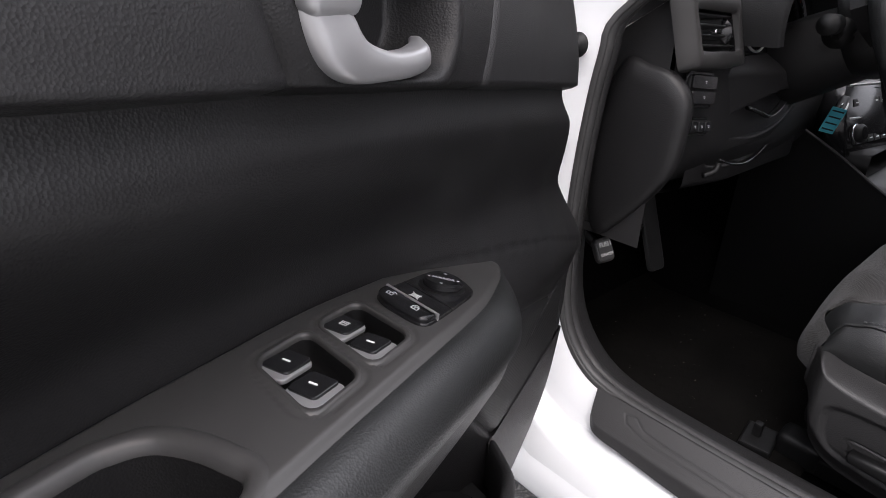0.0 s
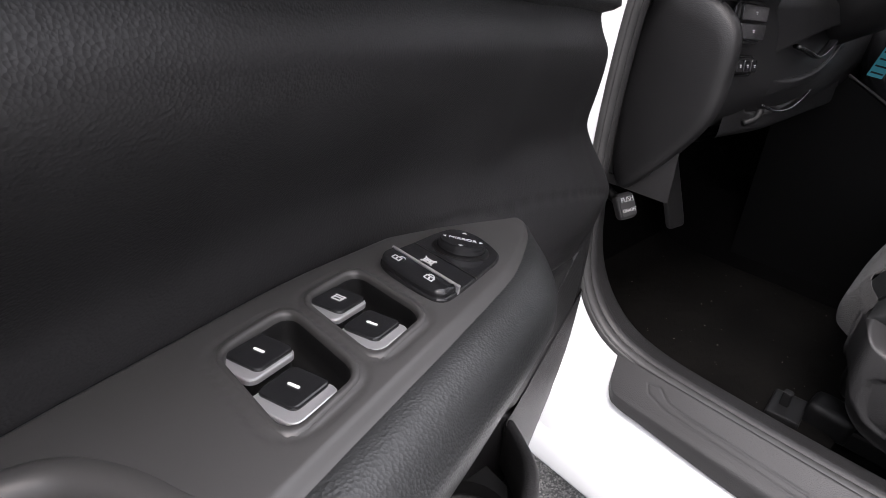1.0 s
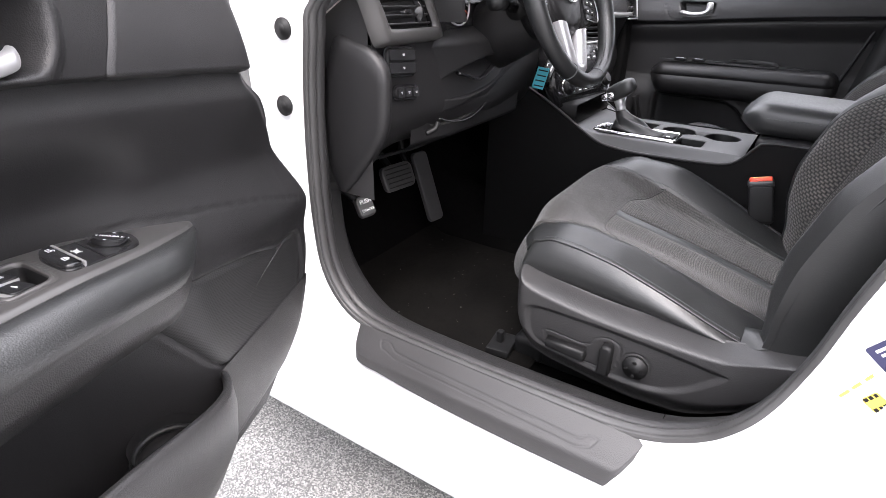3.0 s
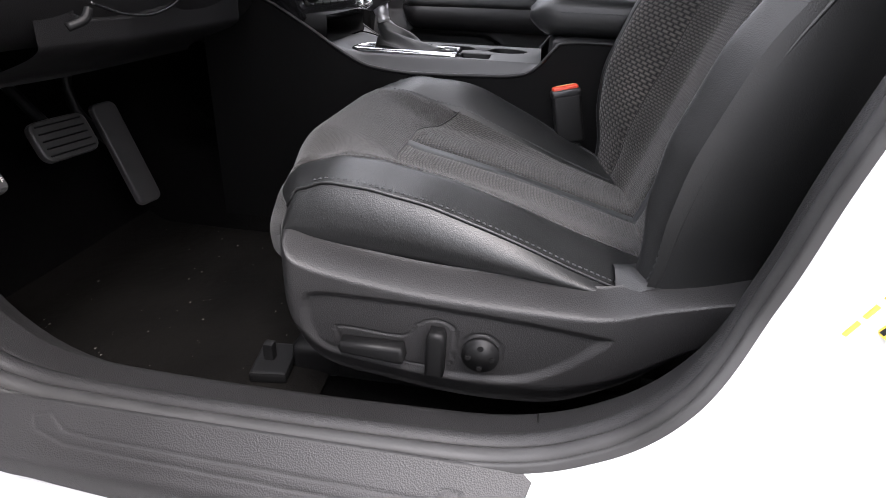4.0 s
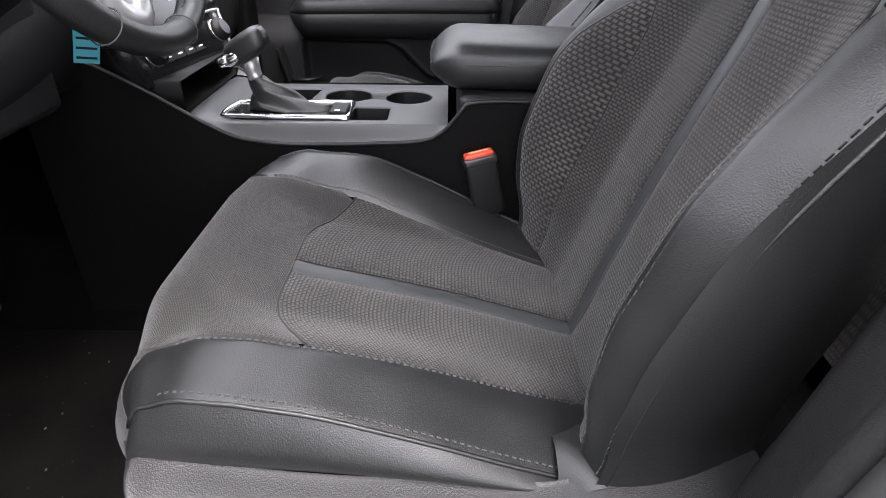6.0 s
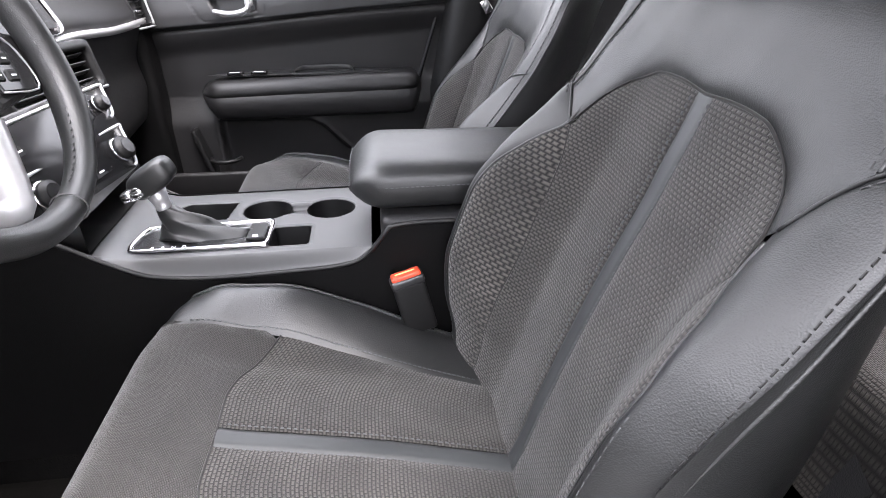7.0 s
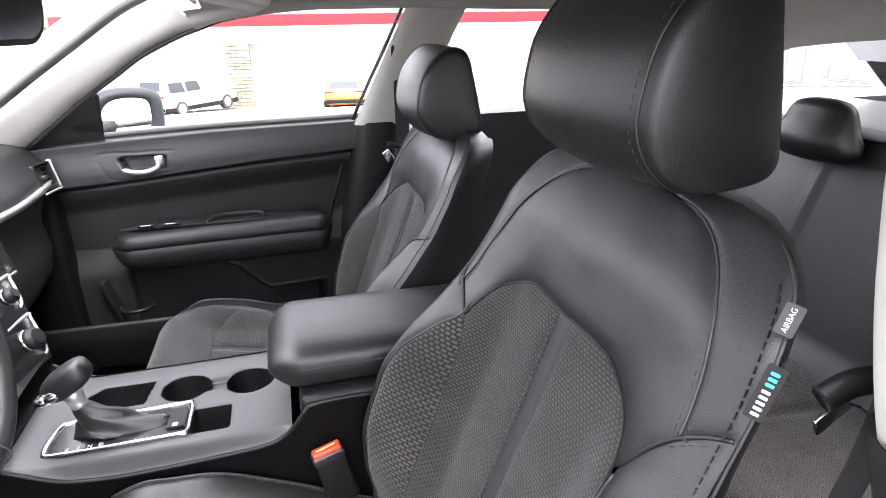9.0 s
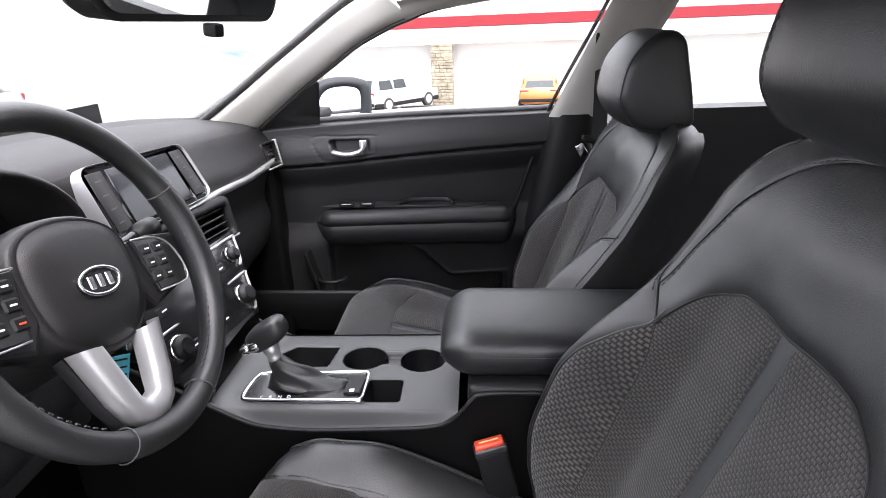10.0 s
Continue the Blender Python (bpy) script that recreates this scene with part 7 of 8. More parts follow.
HOLES = {"tray": [( -0.066 + p[0], 0.317 + p[1]) for p in rrect(0.062, 0.058, 0.006)], "cup_a": [(0.033 + 0.0375 * math.cos(k * math.pi / 14), 0.366 + 0.040 * math.sin(k * math.pi / 14)) for k in range(28)],
         "cup_b": [(0.026 + 0.0375 * math.cos(k * math.pi / 14), 0.262 + 0.040 * math.sin(k * math.pi / 14)) for k in range(28)], "front": [(p[0], p[1]) for p in [(0.004, 0.428), (0.070, 0.420), (0.072, 0.500), (0.050, 0.522), (0.018, 0.520), (0.004, 0.505)]],
         "link": [(0.012, 0.30), (0.052, 0.295), (0.052, 0.335), (0.014, 0.34)]}


def plate_fn(a, b):
    x, y = lerp(-0.117, 0.117, a), lerp(0.195, 0.585, b)
    z = 0.640 + 0.012 * sstep(0.52, 0.585, y) - 0.003 * abs(2 * a - 1) ** 8
    for k, poly in HOLES.items():
        dep = 0.012 if k == "link" else 0.055
        e = sdist(poly, x, y)
        z = min(z, 0.640 - dep * (1 - sstep(-0.0035, 0.0005, e))) if e < 0.003 else z
        z -= 0.0012 * (1 - sstep(0, 0.002, abs(e - 0.003)))
    return (x, y, z)


grid("trim_plate", plate_fn, 130, 190, CONSOLE, cons, "satin grey console plate with cup holders")
for k, poly in HOLES.items():
    if k != "link":
        cx, cy = sum(p[0] for p in poly) / len(poly), sum(p[1] for p in poly) / len(poly)
        loft("cup_liner" if "cup" in k else "tray_liner", [[(cx + (p[0] - cx) * s, cy + (p[1] - cy) * s, z) for p in poly] for s, z in ((0.985, 0.6385), (0.93, 0.625), (0.91, 0.588), (0.85, 0.5865), (0.2, 0.5865))], HARD, cons, "black liner", caps=False)
loft("front_pocket", [[(x, y, z) for x, z in ((-0.115, 0.655), (0.115, 0.655), (0.115, 0.70), (-0.115, 0.70))] for y in (0.585, 0.66)], HARD, cons, caps=False, closed=True)
part("pocket_floor", rbox(0.24, 0.16, 0.02, 0.004, 2, pose(0, 0.655, 0.635)), HARD, cons)

# armrest box lid
lid = []
for t in np.linspace(0, 1, 40):
    y = lerp(0.222, -0.17, t)
    k = 1 - (1 - min(t / 0.14, 1)) ** 2.4
    w, h0, h1 = 0.108 * (0.72 + 0.28 * k), lerp(0.708, 0.680, k), lerp(0.724, 0.757, k) - 0.01 * t
    ring = []
    for c, s in circle(1, 28):
        ring.append((w * math.copysign(abs(c) ** 0.46, c), y, lerp(h0, h1, 0.5 + 0.5 * math.copysign(abs(s) ** 0.62, s))))
    lid.append(ring)
cl = thing("console_armrest", "padded black leatherette console armrest lid", "armrest")
loft("lid_pad", lid, LEATHER, cl)
for s in (-1, 1):
    stitches("stitching", [Vector((s * 0.1085, y, 0.725)) for y in np.linspace(0.17, -0.15, 50)], (s, 0, 0.4), STITCH, cl)
stitches("stitching", [Vector((x, 0.2235 - 0.25 * x * x * 4 * 0.5, 0.724)) for x in np.linspace(-0.088, 0.088, 24)], (0, 1, 0.4), STITCH_DK, cl)
part("box_body", rbox(0.245, 0.40, 0.10, 0.015, 3, pose(0, -0.02, 0.634)), SMOOTH, cons, smooth=True)

# gear lever
gs = thing("gear_shifter", "automatic gear lever with leather boot in a chrome frame", "gear lever")
fo = [(p[0], p[1]) for p in spline([(x, y, 0) for x, y in [(-0.100, 0.36), (-0.101, 0.44), (-0.100, 0.53), (-0.092, 0.546), (-0.06, 0.547), (-0.028, 0.541), (-0.020, 0.528), (-0.018, 0.44), (-0.016, 0.36), (-0.022, 0.346), (-0.06, 0.345), (-0.094, 0.346)]], 3, closed=True)]
cx, cy = -0.059, 0.445
loft("chrome_frame", [[(cx + (x - cx) * s, cy + (y - cy) * (1 + (s - 1) * 0.5), z) for x, y in fo] for s, z in ((1.0, 0.640), (0.99, 0.6455), (0.94, 0.647), (0.86, 0.6455), (0.85, 0.641))], CHROME, gs, "chrome frame", caps=False)
part("gate_plate", slab([(cx + (x - cx) * 0.87, cy + (y - cy) * 0.93) for x, y in fo], 0.002, 0, pose(0, 0, 0.6415)), GLOSSY, gs)
for k, ch in enumerate("PRND"):
    word("gate_lettering", ch, 0.009, pose(-0.090, 0.512 - 0.015 * k, 0.6440, 0, 0, -90), WHITE, gs)
part("mode_button", rbox(0.050, 0.026, 0.006, 0.002, 2, pose(-0.058, 0.367, 0.645)), HARD, gs)
part("mode_mark", slab(rrect(0.008, 0.008, 0.001, 1), 0.0004, 0, pose(-0.078, 0.367, 0.6483)), WHITE, gs)
boot = []
for t in np.linspace(0, 1, 26):
    z = lerp(0.643, 0.692, t ** 0.9)
    sx_, sy_ = lerp(0.030, 0.010, t ** 0.6), lerp(0.070, 0.012, t ** 0.55)
    c = Vector((lerp(-0.052, -0.046, t), lerp(0.445, 0.497, t ** 0.8), z))
    boot.append([c + Vector((sx_ * math.cos(a) * (1 + 0.10 * math.sin(5 * a + 6 * t) * (1 - t)), sy_ * math.sin(a) * (1 + 0.08 * math.cos(3 * a + 9 * t)), 0.005 * math.sin(3 * a + 10 * t) * (1 - t))) for a in np.linspace(0, 2 * math.pi, 28, endpoint=False)])
loft("boot", boot, LEATHER, gs, "creased black leather boot")
def superell(c, r, e, m, n=20):
    """Rings of a rounded block about c with radii r; e near 1 is round, smaller is squarer."""
    sg = lambda v, k: math.copysign(abs(v) ** k, v)
    out = []
    for t in np.linspace(-math.pi / 2 + 0.03, math.pi / 2 - 0.03, 15):
        out.append([Vector(c) + (m @ Vector((r[0] * sg(math.cos(t), e) * sg(math.cos(a), e), r[1] * sg(math.sin(t), e), r[2] * sg(math.cos(t), e) * sg(math.sin(a), e)))) for a in np.linspace(0, 2 * math.pi, n, endpoint=False)])
    return out


km = pose(0, 0, 0, -24, 0, 0).to_3x3()
knob_rings = superell((-0.050, 0.502, 0.737), (0.0235, 0.034, 0.0215), 0.62, km)
loft("knob", [[q + Vector((0, 0, 0.006 * (0.502 - q.y) / 0.034)) for q in r] for r in knob_rings], LEATHER, gs, "rounded leather knob")
loft("front_plate", superell((-0.053, 0.522, 0.722), (0.0225, 0.0165, 0.0105), 0.6, km), CHROME, gs, "chrome plate")
loft("release_button", superell((-0.066, 0.533, 0.7185), (0.0125, 0.010, 0.0075), 0.6, km), CHROME, gs, "chrome release button")
loft("collar", [[Vector((-0.048, 0.4985, 0.700)) + (frame3((0, 0, 0), (1, 0, 0), (0, 0.95, -0.26)) @ Vector((r * math.cos(a), r * math.sin(a), z))) for a in np.linspace(0, 2 * math.pi, 24, endpoint=False)] for r, z in ((0.0105, -0.012), (0.0118, -0.010), (0.0118, -0.006), (0.0112, -0.005), (0.0125, 0.002), (0.0165, 0.020))], SILVER, gs, "satin silver collar")

# seat belt buckles
def buckle(x, y, z, label):
    bk = thing("belt_buckle", label, "seat belt buckle", group="belt buckles")
    m = pose(x, y, z, -12, 6, 8)
    part("body", rbox(0.026, 0.048, 0.085, 0.006, 3, m @ pose(0, 0, -0.048)), HARD, bk, smooth=True)
    part("frame", rbox(0.027, 0.050, 0.014, 0.004, 2, m @ pose(0, 0, -0.004)), mat("dark_frame", (0.05, 0.05, 0.052), 0.3, metal=0.5), bk, smooth=True)
    part("release_button", rbox(0.020, 0.044, 0.012, 0.004, 3, m @ pose(-0.001, 0, 0.003)), RED, bk, "red release button", True)
    part("press_mark", rbox(0.003, 0.030, 0.0012, 0.0004, 1, m @ pose(-0.001, 0, 0.0093)), ORANGE, bk)
    part("stem", rbox(0.008, 0.026, 0.12, 0.003, 2, m @ pose(0.004, -0.005, -0.14)), HARD, bk)


buckle(-0.152, 0.148, 0.603, "seat belt buckle with a red release button beside the driver's seat")
buckle(0.155, 0.13, 0.545, "seat belt buckle with a red release button beside the passenger seat")

# ---- passenger door, seen across the car ----
pdoor = thing("passenger_door", "closed passenger door with a black trimmed inner side", "car door")
pl = curve1([(-0.12, 0.885), (0.0, 0.877), (0.20, 0.865), (0.40, 0.850), (0.564, 0.836), (0.734, 0.826), (0.95, 0.815)])
pbelt = curve1([(-0.12, 0.968), (0.0, 0.965), (0.30, 0.961), (0.60, 0.950), (0.772, 0.940), (0.95, 0.93)])
PHAND = [(p[0], p[1]) for p in spline([(y, z, 0) for y, z in [(0.622, 0.914), (0.54, 0.916), (0.452, 0.916), (0.444, 0.908), (0.447, 0.872), (0.458, 0.862), (0.52, 0.854), (0.585, 0.849), (0.605, 0.862)]], 3, closed=True)]
PHOL = [(p[0], p[1]) for p in spline([(y, z, 0) for y, z in [(0.572, 0.905), (0.52, 0.907), (0.470, 0.907), (0.462, 0.898), (0.464, 0.876), (0.475, 0.869), (0.545, 0.863), (0.562, 0.870)]], 3, closed=True)]


def px(y, z):
    """x of the passenger door's inner face."""
    t = pl(y) - z
    x = 0.742 - 0.016 * sstep(-0.001, -0.012, t) + 0.012 * sstep(-0.03, -0.10, t)
    x += 0.004 * (1 - sstep(0, 0.005, abs(t)))
    x += 0.020 * sstep(0.01, 0.07, t) * sstep(0.25, 0.16, t) - 0.012 * sstep(0.16, 0.26, t)
    return x


def pupper(a, b):
    y = lerp(0.93, -0.10, a)
    z = lerp(pl(y), pbelt(y) + 0.004, b)
    e = sdist(PHAND, y, z)
    x = px(y, z) + 0.002 * (1 - sstep(0.0, 0.003, abs(e))) + 0.030 * (1 - sstep(-0.006, 0.0, sdist(PHOL, y, z)))
    x += 0.03 * sstep(0.93, 1.0, b)
    return (x, y, z)


grid("upper_panel", pupper, 200, 40, GRAIN_SOFT, pdoor, "grained black upper trim", flip=True)
POCK = [(p[0], p[1]) for p in [(0.61, 0.598), (0.37, 0.594), (0.33, 0.575), (0.262, 0.505), (0.245, 0.494), (0.085, 0.503), (0.085, 0.40), (0.61, 0.40)]]


def plower(a, b):
    y = lerp(0.93, lerp(0.125, -0.10, b), a)
    z = lerp(0.30, pl(y), b)
    e = sdist(POCK, y, z)
    x = px(y, z) + 0.03 * (1 - sstep(-0.008, 0.002, e)) - 0.004 * (1 - sstep(0.0, 0.006, abs(e - 0.004)))
    x += 0.002 * (1 - sstep(0, 0.003, abs(z - (0.661 - 0.06 * (0.743 - y)) ))) * sstep(0.60, 0.62, y)
    return (x, y, z)


grid("lower_panel", plower, 140, 110, SMOOTH, pdoor, "smooth black vinyl door panel", flip=True)
# map pocket wall
loft("map_pocket", [[(0.735 - 0.03 * k, y, 0.32), (0.690 - 0.012 * k, y, 0.40), (0.672, y, 0.455 + 0.012 * (y - 0.1)), (0.676, y, 0.466 + 0.012 * (y - 0.1)), (0.690, y, 0.462), (0.70, y, 0.40)] for y, k in [(lerp(0.90, 0.12, t), math.sin(math.pi * t)) for t in np.linspace(0, 1, 24)]], SMOOTH, pdoor, closed=False, caps=False)
tube("pocket_bottle_ring", [Vector((0.705 - 0.035 * math.sin(k * math.pi / 10), 0.60 + 0.04 * math.cos(k * math.pi / 10), 0.50)) for k in range(11)], 0.006, HARD, pdoor, n=6)
part("pocket_divider", rbox(0.05, 0.014, 0.13, 0.005, 2, pose(0.715, 0.655, 0.52, -15, 0, 0)), HARD, pdoor)
# armrest
arm = []
for t in np.linspace(0, 1, 50):
    y = lerp(0.635, 0.055, t)
    e = min(t / 0.10, 1), min((1 - t) / 0.06, 1)
    k = (1 - (1 - e[0]) ** 2.0) * (1 - (1 - e[1]) ** 2.4)
    zt, zb = lerp(0.690, 0.717, k) - 0.010 * (1 - t) ** 2, lerp(0.655, 0.614, k)
    xo = lerp(0.728, 0.668, k)
    arm.append([(0.735, y, zt + 0.004), (xo + 0.030, y, zt + 0.003), (xo + 0.014, y, zt - 0.001), (xo + 0.004, y, zt - 0.010), (xo, y, lerp(zt, zb, 0.25)), (xo + 0.0004, y, lerp(zt, zb, 0.36)), (xo + 0.0022, y, lerp(zt, zb, 0.372)), (xo + 0.0022, y, lerp(zt, zb, 0.380)),
                (xo + 0.0006, y, lerp(zt, zb, 0.392)), (xo + 0.0006, y, lerp(zt, zb, 0.66)), (xo + 0.007, y, lerp(zt, zb, 0.92)), (xo + 0.022, y, zb - 0.004), (0.742, y, zb - 0.006)])
loft("armrest", arm, SMOOTH, pdoor, "padded black armrest", closed=False, caps=False)
tp = [(p[0], p[1]) for p in spline([(y, z, 0) for y, z in [(0.60, 0.0), (0.50, 0.028), (0.36, 0.034), (0.22, 0.030), (0.16, 0.010), (0.16, -0.012), (0.40, -0.016), (0.58, -0.010)]], 4, closed=True)]
part("armrest_top_plate", slab([(y, -z) for y, z in tp][::-1], 0.004, 0.001, frame3((0.712, 0, 0.7195), (0, 1, 0), (-1, 0, 0.0))), SMOOTH, pdoor, "black switch plate")
for y in (0.535, 0.475):
    part("window_switch", rbox(0.022, 0.040, 0.010, 0.003, 2, pose(0.705, y, 0.727)), GLOSSY, pdoor)
    part("switch_lip", rbox(0.003, 0.026, 0.003, 0.001, 1, pose(0.694, y, 0.731)), ALU_TRIM, pdoor)
# pull cup: dark hollow with a raised rim
pc = [(p[0], p[1]) for p in spline([(y, z, 0) for y, z in [(0.385, -0.014), (0.37, 0.014), (0.34, 0.021), (0.27, 0.021), (0.243, 0.012), (0.236, -0.012), (0.26, -0.018), (0.36, -0.018)]], 4, closed=True)]
pcm = frame3((0.712, 0, 0.7275), (0, 1, 0), (1, 0, 0.30))
loft("pull_cup", [[pcm @ Vector((0.31 + (y - 0.31) * k, z * k, h)) for y, z in pc] for k, h in ((1.10, 0.004), (1.06, -0.003), (0.99, -0.003), (0.94, 0.010), (0.90, 0.035), (0.2, 0.036))], HARD, pdoor, "black pull cup", caps=False)
# handle
hg = spline([(0.716, 0.478, 0.905), (0.712, 0.476, 0.89), (0.709, 0.484, 0.878), (0.708, 0.505, 0.871), (0.708, 0.53, 0.870), (0.712, 0.550, 0.873), (0.722, 0.562, 0.874)], 5)
tube("inner_door_handle", hg, 0.0065, SILVER, pdoor, "satin silver door handle", n=10, up=(1, 0, 0), ry=0.0085)
part("lock_tab", rbox(0.012, 0.020, 0.022, 0.004, 2, pose(0.716, 0.476, 0.897)), SILVER, pdoor, smooth=True)
# outer skin of the door
grid("door_shell", lambda a, b: (0.905 + 0.02 * math.sin(math.pi * b), lerp(0.93, -0.16, a), lerp(0.33, 0.955, b)), 10, 10, PAINT, pdoor)
tube("window_seal", [Vector((0.768, y, pbelt(y) + 0.008)) for y in np.linspace(0.75, -0.12, 20)], 0.008, RUBBER, pdoor, n=8)
# black corner behind the mirror
obj("mirror_corner", [(0.755, 0.80, 0.925), (0.755, 0.60, 0.945), (0.735, 0.585, 1.060), (0.738, 0.60, 1.075), (0.742, 0.80, 0.985)], [(0, 1, 2, 3, 4)], HARD, pdoor, "black sail panel", smooth=False)

# dash end block, run down low in darkened vinyl to paint the footwell's shade
part("dash_end_block", rbox(0.085, 0.36, 0.60, 0.020, 3, pose(0.727, 0.912, 0.612)), VINYL_SHADED, dash, "smooth black dash end", True)
# door mirror outside
dm = thing("door_mirror", "body-coloured door mirror with a reflecting glass", "mirror")
M2 = look((0.93, 0.578, 0.985), (-0.65, -0.35, 1.14))
mo = [(p[0], p[1]) for p in spline([(x, y, 0) for x, y in [(-0.085, 0.05), (-0.02, 0.066), (0.05, 0.058), (0.088, 0.02), (0.085, -0.03), (0.05, -0.058), (-0.03, -0.062), (-0.08, -0.05), (-0.092, 0.0)]], 4, closed=True)]
loft("mirror_shell", [[M2 @ Vector((x * s, y * s, z)) for x, y in mo] for s, z in ((0.70, 0.004), (0.73, -0.006), (1.00, -0.002), (1.14, 0.010), (1.16, 0.030), (1.0, 0.070), (0.5, 0.10))], mat("dark_mirror_shell", (0.012, 0.015, 0.018), 0.5, spec=0.3), dm)
part("mirror_glass", slab([(x * 0.72, y * 0.72) for x, y in mo], 0.002, 0, M2 @ pose(0, 0, 0.001)), MIRROR, dm)
tube("mirror_arm", [Vector((0.80, 0.66, 0.955)), Vector((0.88, 0.64, 0.955)), Vector((0.92, 0.62, 0.96))], 0.022, HARD, dm, n=8)

# ---- belts ----
def ribbon(name, pts, w, side, parent, material=WEB):
    P = spline(pts, 6)
    vs, fs = [], []
    for i, p in enumerate(P):
        sd = Vector(side).normalized()
        t = (P[min(i + 1, len(P) - 1)] - P[max(i - 1, 0)]).normalized()
        n = t.cross(sd).normalized() * 0.0009
        vs += [p + sd * w / 2 + n, p - sd * w / 2 + n, p - sd * w / 2 - n, p + sd * w / 2 - n]
    for i in range(len(P) - 1):
        for k in range(4):
            fs.append((i * 4 + k, i * 4 + (k + 1) % 4, i * 4 + 4 + (k + 1) % 4, i * 4 + 4 + k))
    return obj(name, vs, fs, material, parent, smooth=False)


pb = thing("passenger_seat_belt", "black seat belt hanging from the far centre pillar", "seat belt")
ribbon("webbing", [(0.640, -0.150, 1.135), (0.650, -0.150, 1.05), (0.658, -0.152, 0.97), (0.665, -0.155, 0.80), (0.67, -0.15, 0.5)], 0.036, (0.2, 1, 0.1), pb)
part("upper_guide", rbox(0.020, 0.055, 0.045, 0.010, 3, pose(0.638, -0.150, 1.143, 10, -20, 0)), HARD, pb, smooth=True)
part("guide_cover", rbox(0.014, 0.05, 0.08, 0.007, 3, pose(0.655, -0.172, 1.155, 20, -25, 0)), PILLAR, pb, smooth=True)
part("latch_tongue", rbox(0.004, 0.022, 0.034, 0.002, 2, pose(0.648, -0.108, 0.878, -30, 0, 0)), CHROME, pb, smooth=True)
part("tongue_grip", rbox(0.014, 0.044, 0.016, 0.005, 2, pose(0.650, -0.128, 0.905, 15, 0, 0)), HARD, pb, smooth=True)
db = thing("driver_seat_belt", "black seat belt at the driver's centre pillar", "seat belt")
ribbon("webbing", [(-0.640, -0.165, 1.250), (-0.652, -0.182, 1.18), (-0.660, -0.200, 1.10), (-0.664, -0.222, 1.00), (-0.664, -0.226, 0.985)], 0.047, (0.35, 1, 0.0), db)
ribbon("webbing", [(-0.660, -0.200, 0.99), (-0.658, -0.196, 0.93), (-0.656, -0.188, 0.875), (-0.655, -0.17, 0.70), (-0.66, -0.15, 0.45)], 0.016, (1, 0.3, 0), db)
tube("belt_guide", spline([(-0.655, -0.148, 0.990), (-0.657, -0.165, 0.999), (-0.659, -0.188, 1.001), (-0.662, -0.210, 1.006), (-0.666, -0.232, 1.012)], 5), 0.0075, HARD, db, "black plastic belt guide", n=10, ry=0.010)
part("latch_tongue", rbox(0.003, 0.030, 0.013, 0.0012, 2, pose(-0.658, -0.156, 0.979, -24, 0, 8)), CHROME, db, smooth=True)

# ---- rear bench ----
rb = thing("rear_seat", "black leatherette rear bench seat with headrests", "car seat")
def rear_back(a, b):
    x, v = lerp(-0.62, 0.62, a), b
    bol = 0.03 * math.cos(x * 2 * math.pi / 0.62) * 0.5
    seam = 0.012 * ((1 - sstep(0, 0.012, abs(abs(x) - 0.16))) + (1 - sstep(0, 0.012, abs(abs(x) - 0.47))))
    return (x, -0.90 - 0.17 * v - bol * math.sin(math.pi * min(v, 1)) * 0.8 - 0.02 * (1 - sstep(0.9, 1, 1 - v * 0.98)) + seam, lerp(0.48, 0.965, v) )
grid("backrest", rear_back, 120, 30, LEATHER, rb, "leatherette backrest")
def rear_cush(a, b):
    x, y = lerp(-0.62, 0.62, a), lerp(-0.92, -0.40, b)
    seam = 0.010 * ((1 - sstep(0, 0.012, abs(abs(x) - 0.16))) + (1 - sstep(0, 0.012, abs(abs(x) - 0.47))))
    return (x, y, 0.47 + 0.06 * b - 0.20 * sstep(0.88, 1.0, b) - seam + 0.012 * math.cos(x * 2 * math.pi / 0.62))
grid("cushion", rear_cush, 120, 40, CLOTH, rb, "knit cloth cushion", uv=lambda a, b: (a * 1.24, b * 0.55))
loft("back_top", [[(x, -1.07, 0.960), (x, -1.10, 0.978), (x, -1.14, 0.972), (x, -1.60, 0.97)] for x in np.linspace(-0.62, 0.62, 20)], LEATHER, rb, closed=False, caps=False)
for x in (-0.36, 0.180, 0.46):
    hr_r = []
    for t in np.linspace(-1, 1, 21):
        k = max((1 - abs(t) ** 2.6) ** 0.5, 0.05)
        hr_r.append([(x + 0.100 * t * (1 - 0.16 * s), -1.04 + 0.055 * k * c * (0.7 if s > 0 else 1.15), 0.970 + 0.070 * s * (0.5 + 0.5 * k)) for c, s in [(math.copysign(abs(math.cos(q)) ** 0.7, math.cos(q)), math.copysign(abs(math.sin(q)) ** 0.7, math.sin(q))) for q in np.linspace(0, 2 * math.pi, 20, endpoint=False)]])
    loft("headrest", hr_r, LEATHER, rb, "leatherette headrest")
tagged(grid("parcel_shelf", lambda a, b: (lerp(-0.6, 0.6, a), lerp(-1.10, -1.98, b), 0.968), 4, 4, CARPET), "dark parcel shelf", "shelf", kind="structure")
for s in (-1, 1):
    tagged(grid("rear_door_panel", lambda a, b: (s * (0.725 + 0.02 * math.sin(3 * b)), lerp(-0.20, -1.35, a), lerp(0.30, 0.965, b)), 12, 12, GRAIN), "grained black rear door trim", "wall", kind="structure")

# ---- what lies beyond the windows ----
STUCCO = mat("white_render", (0.80, 0.80, 0.78), 0.85, bump=(("noise", 0.02, 0.3),), vary=0.03, vscale=0.6)
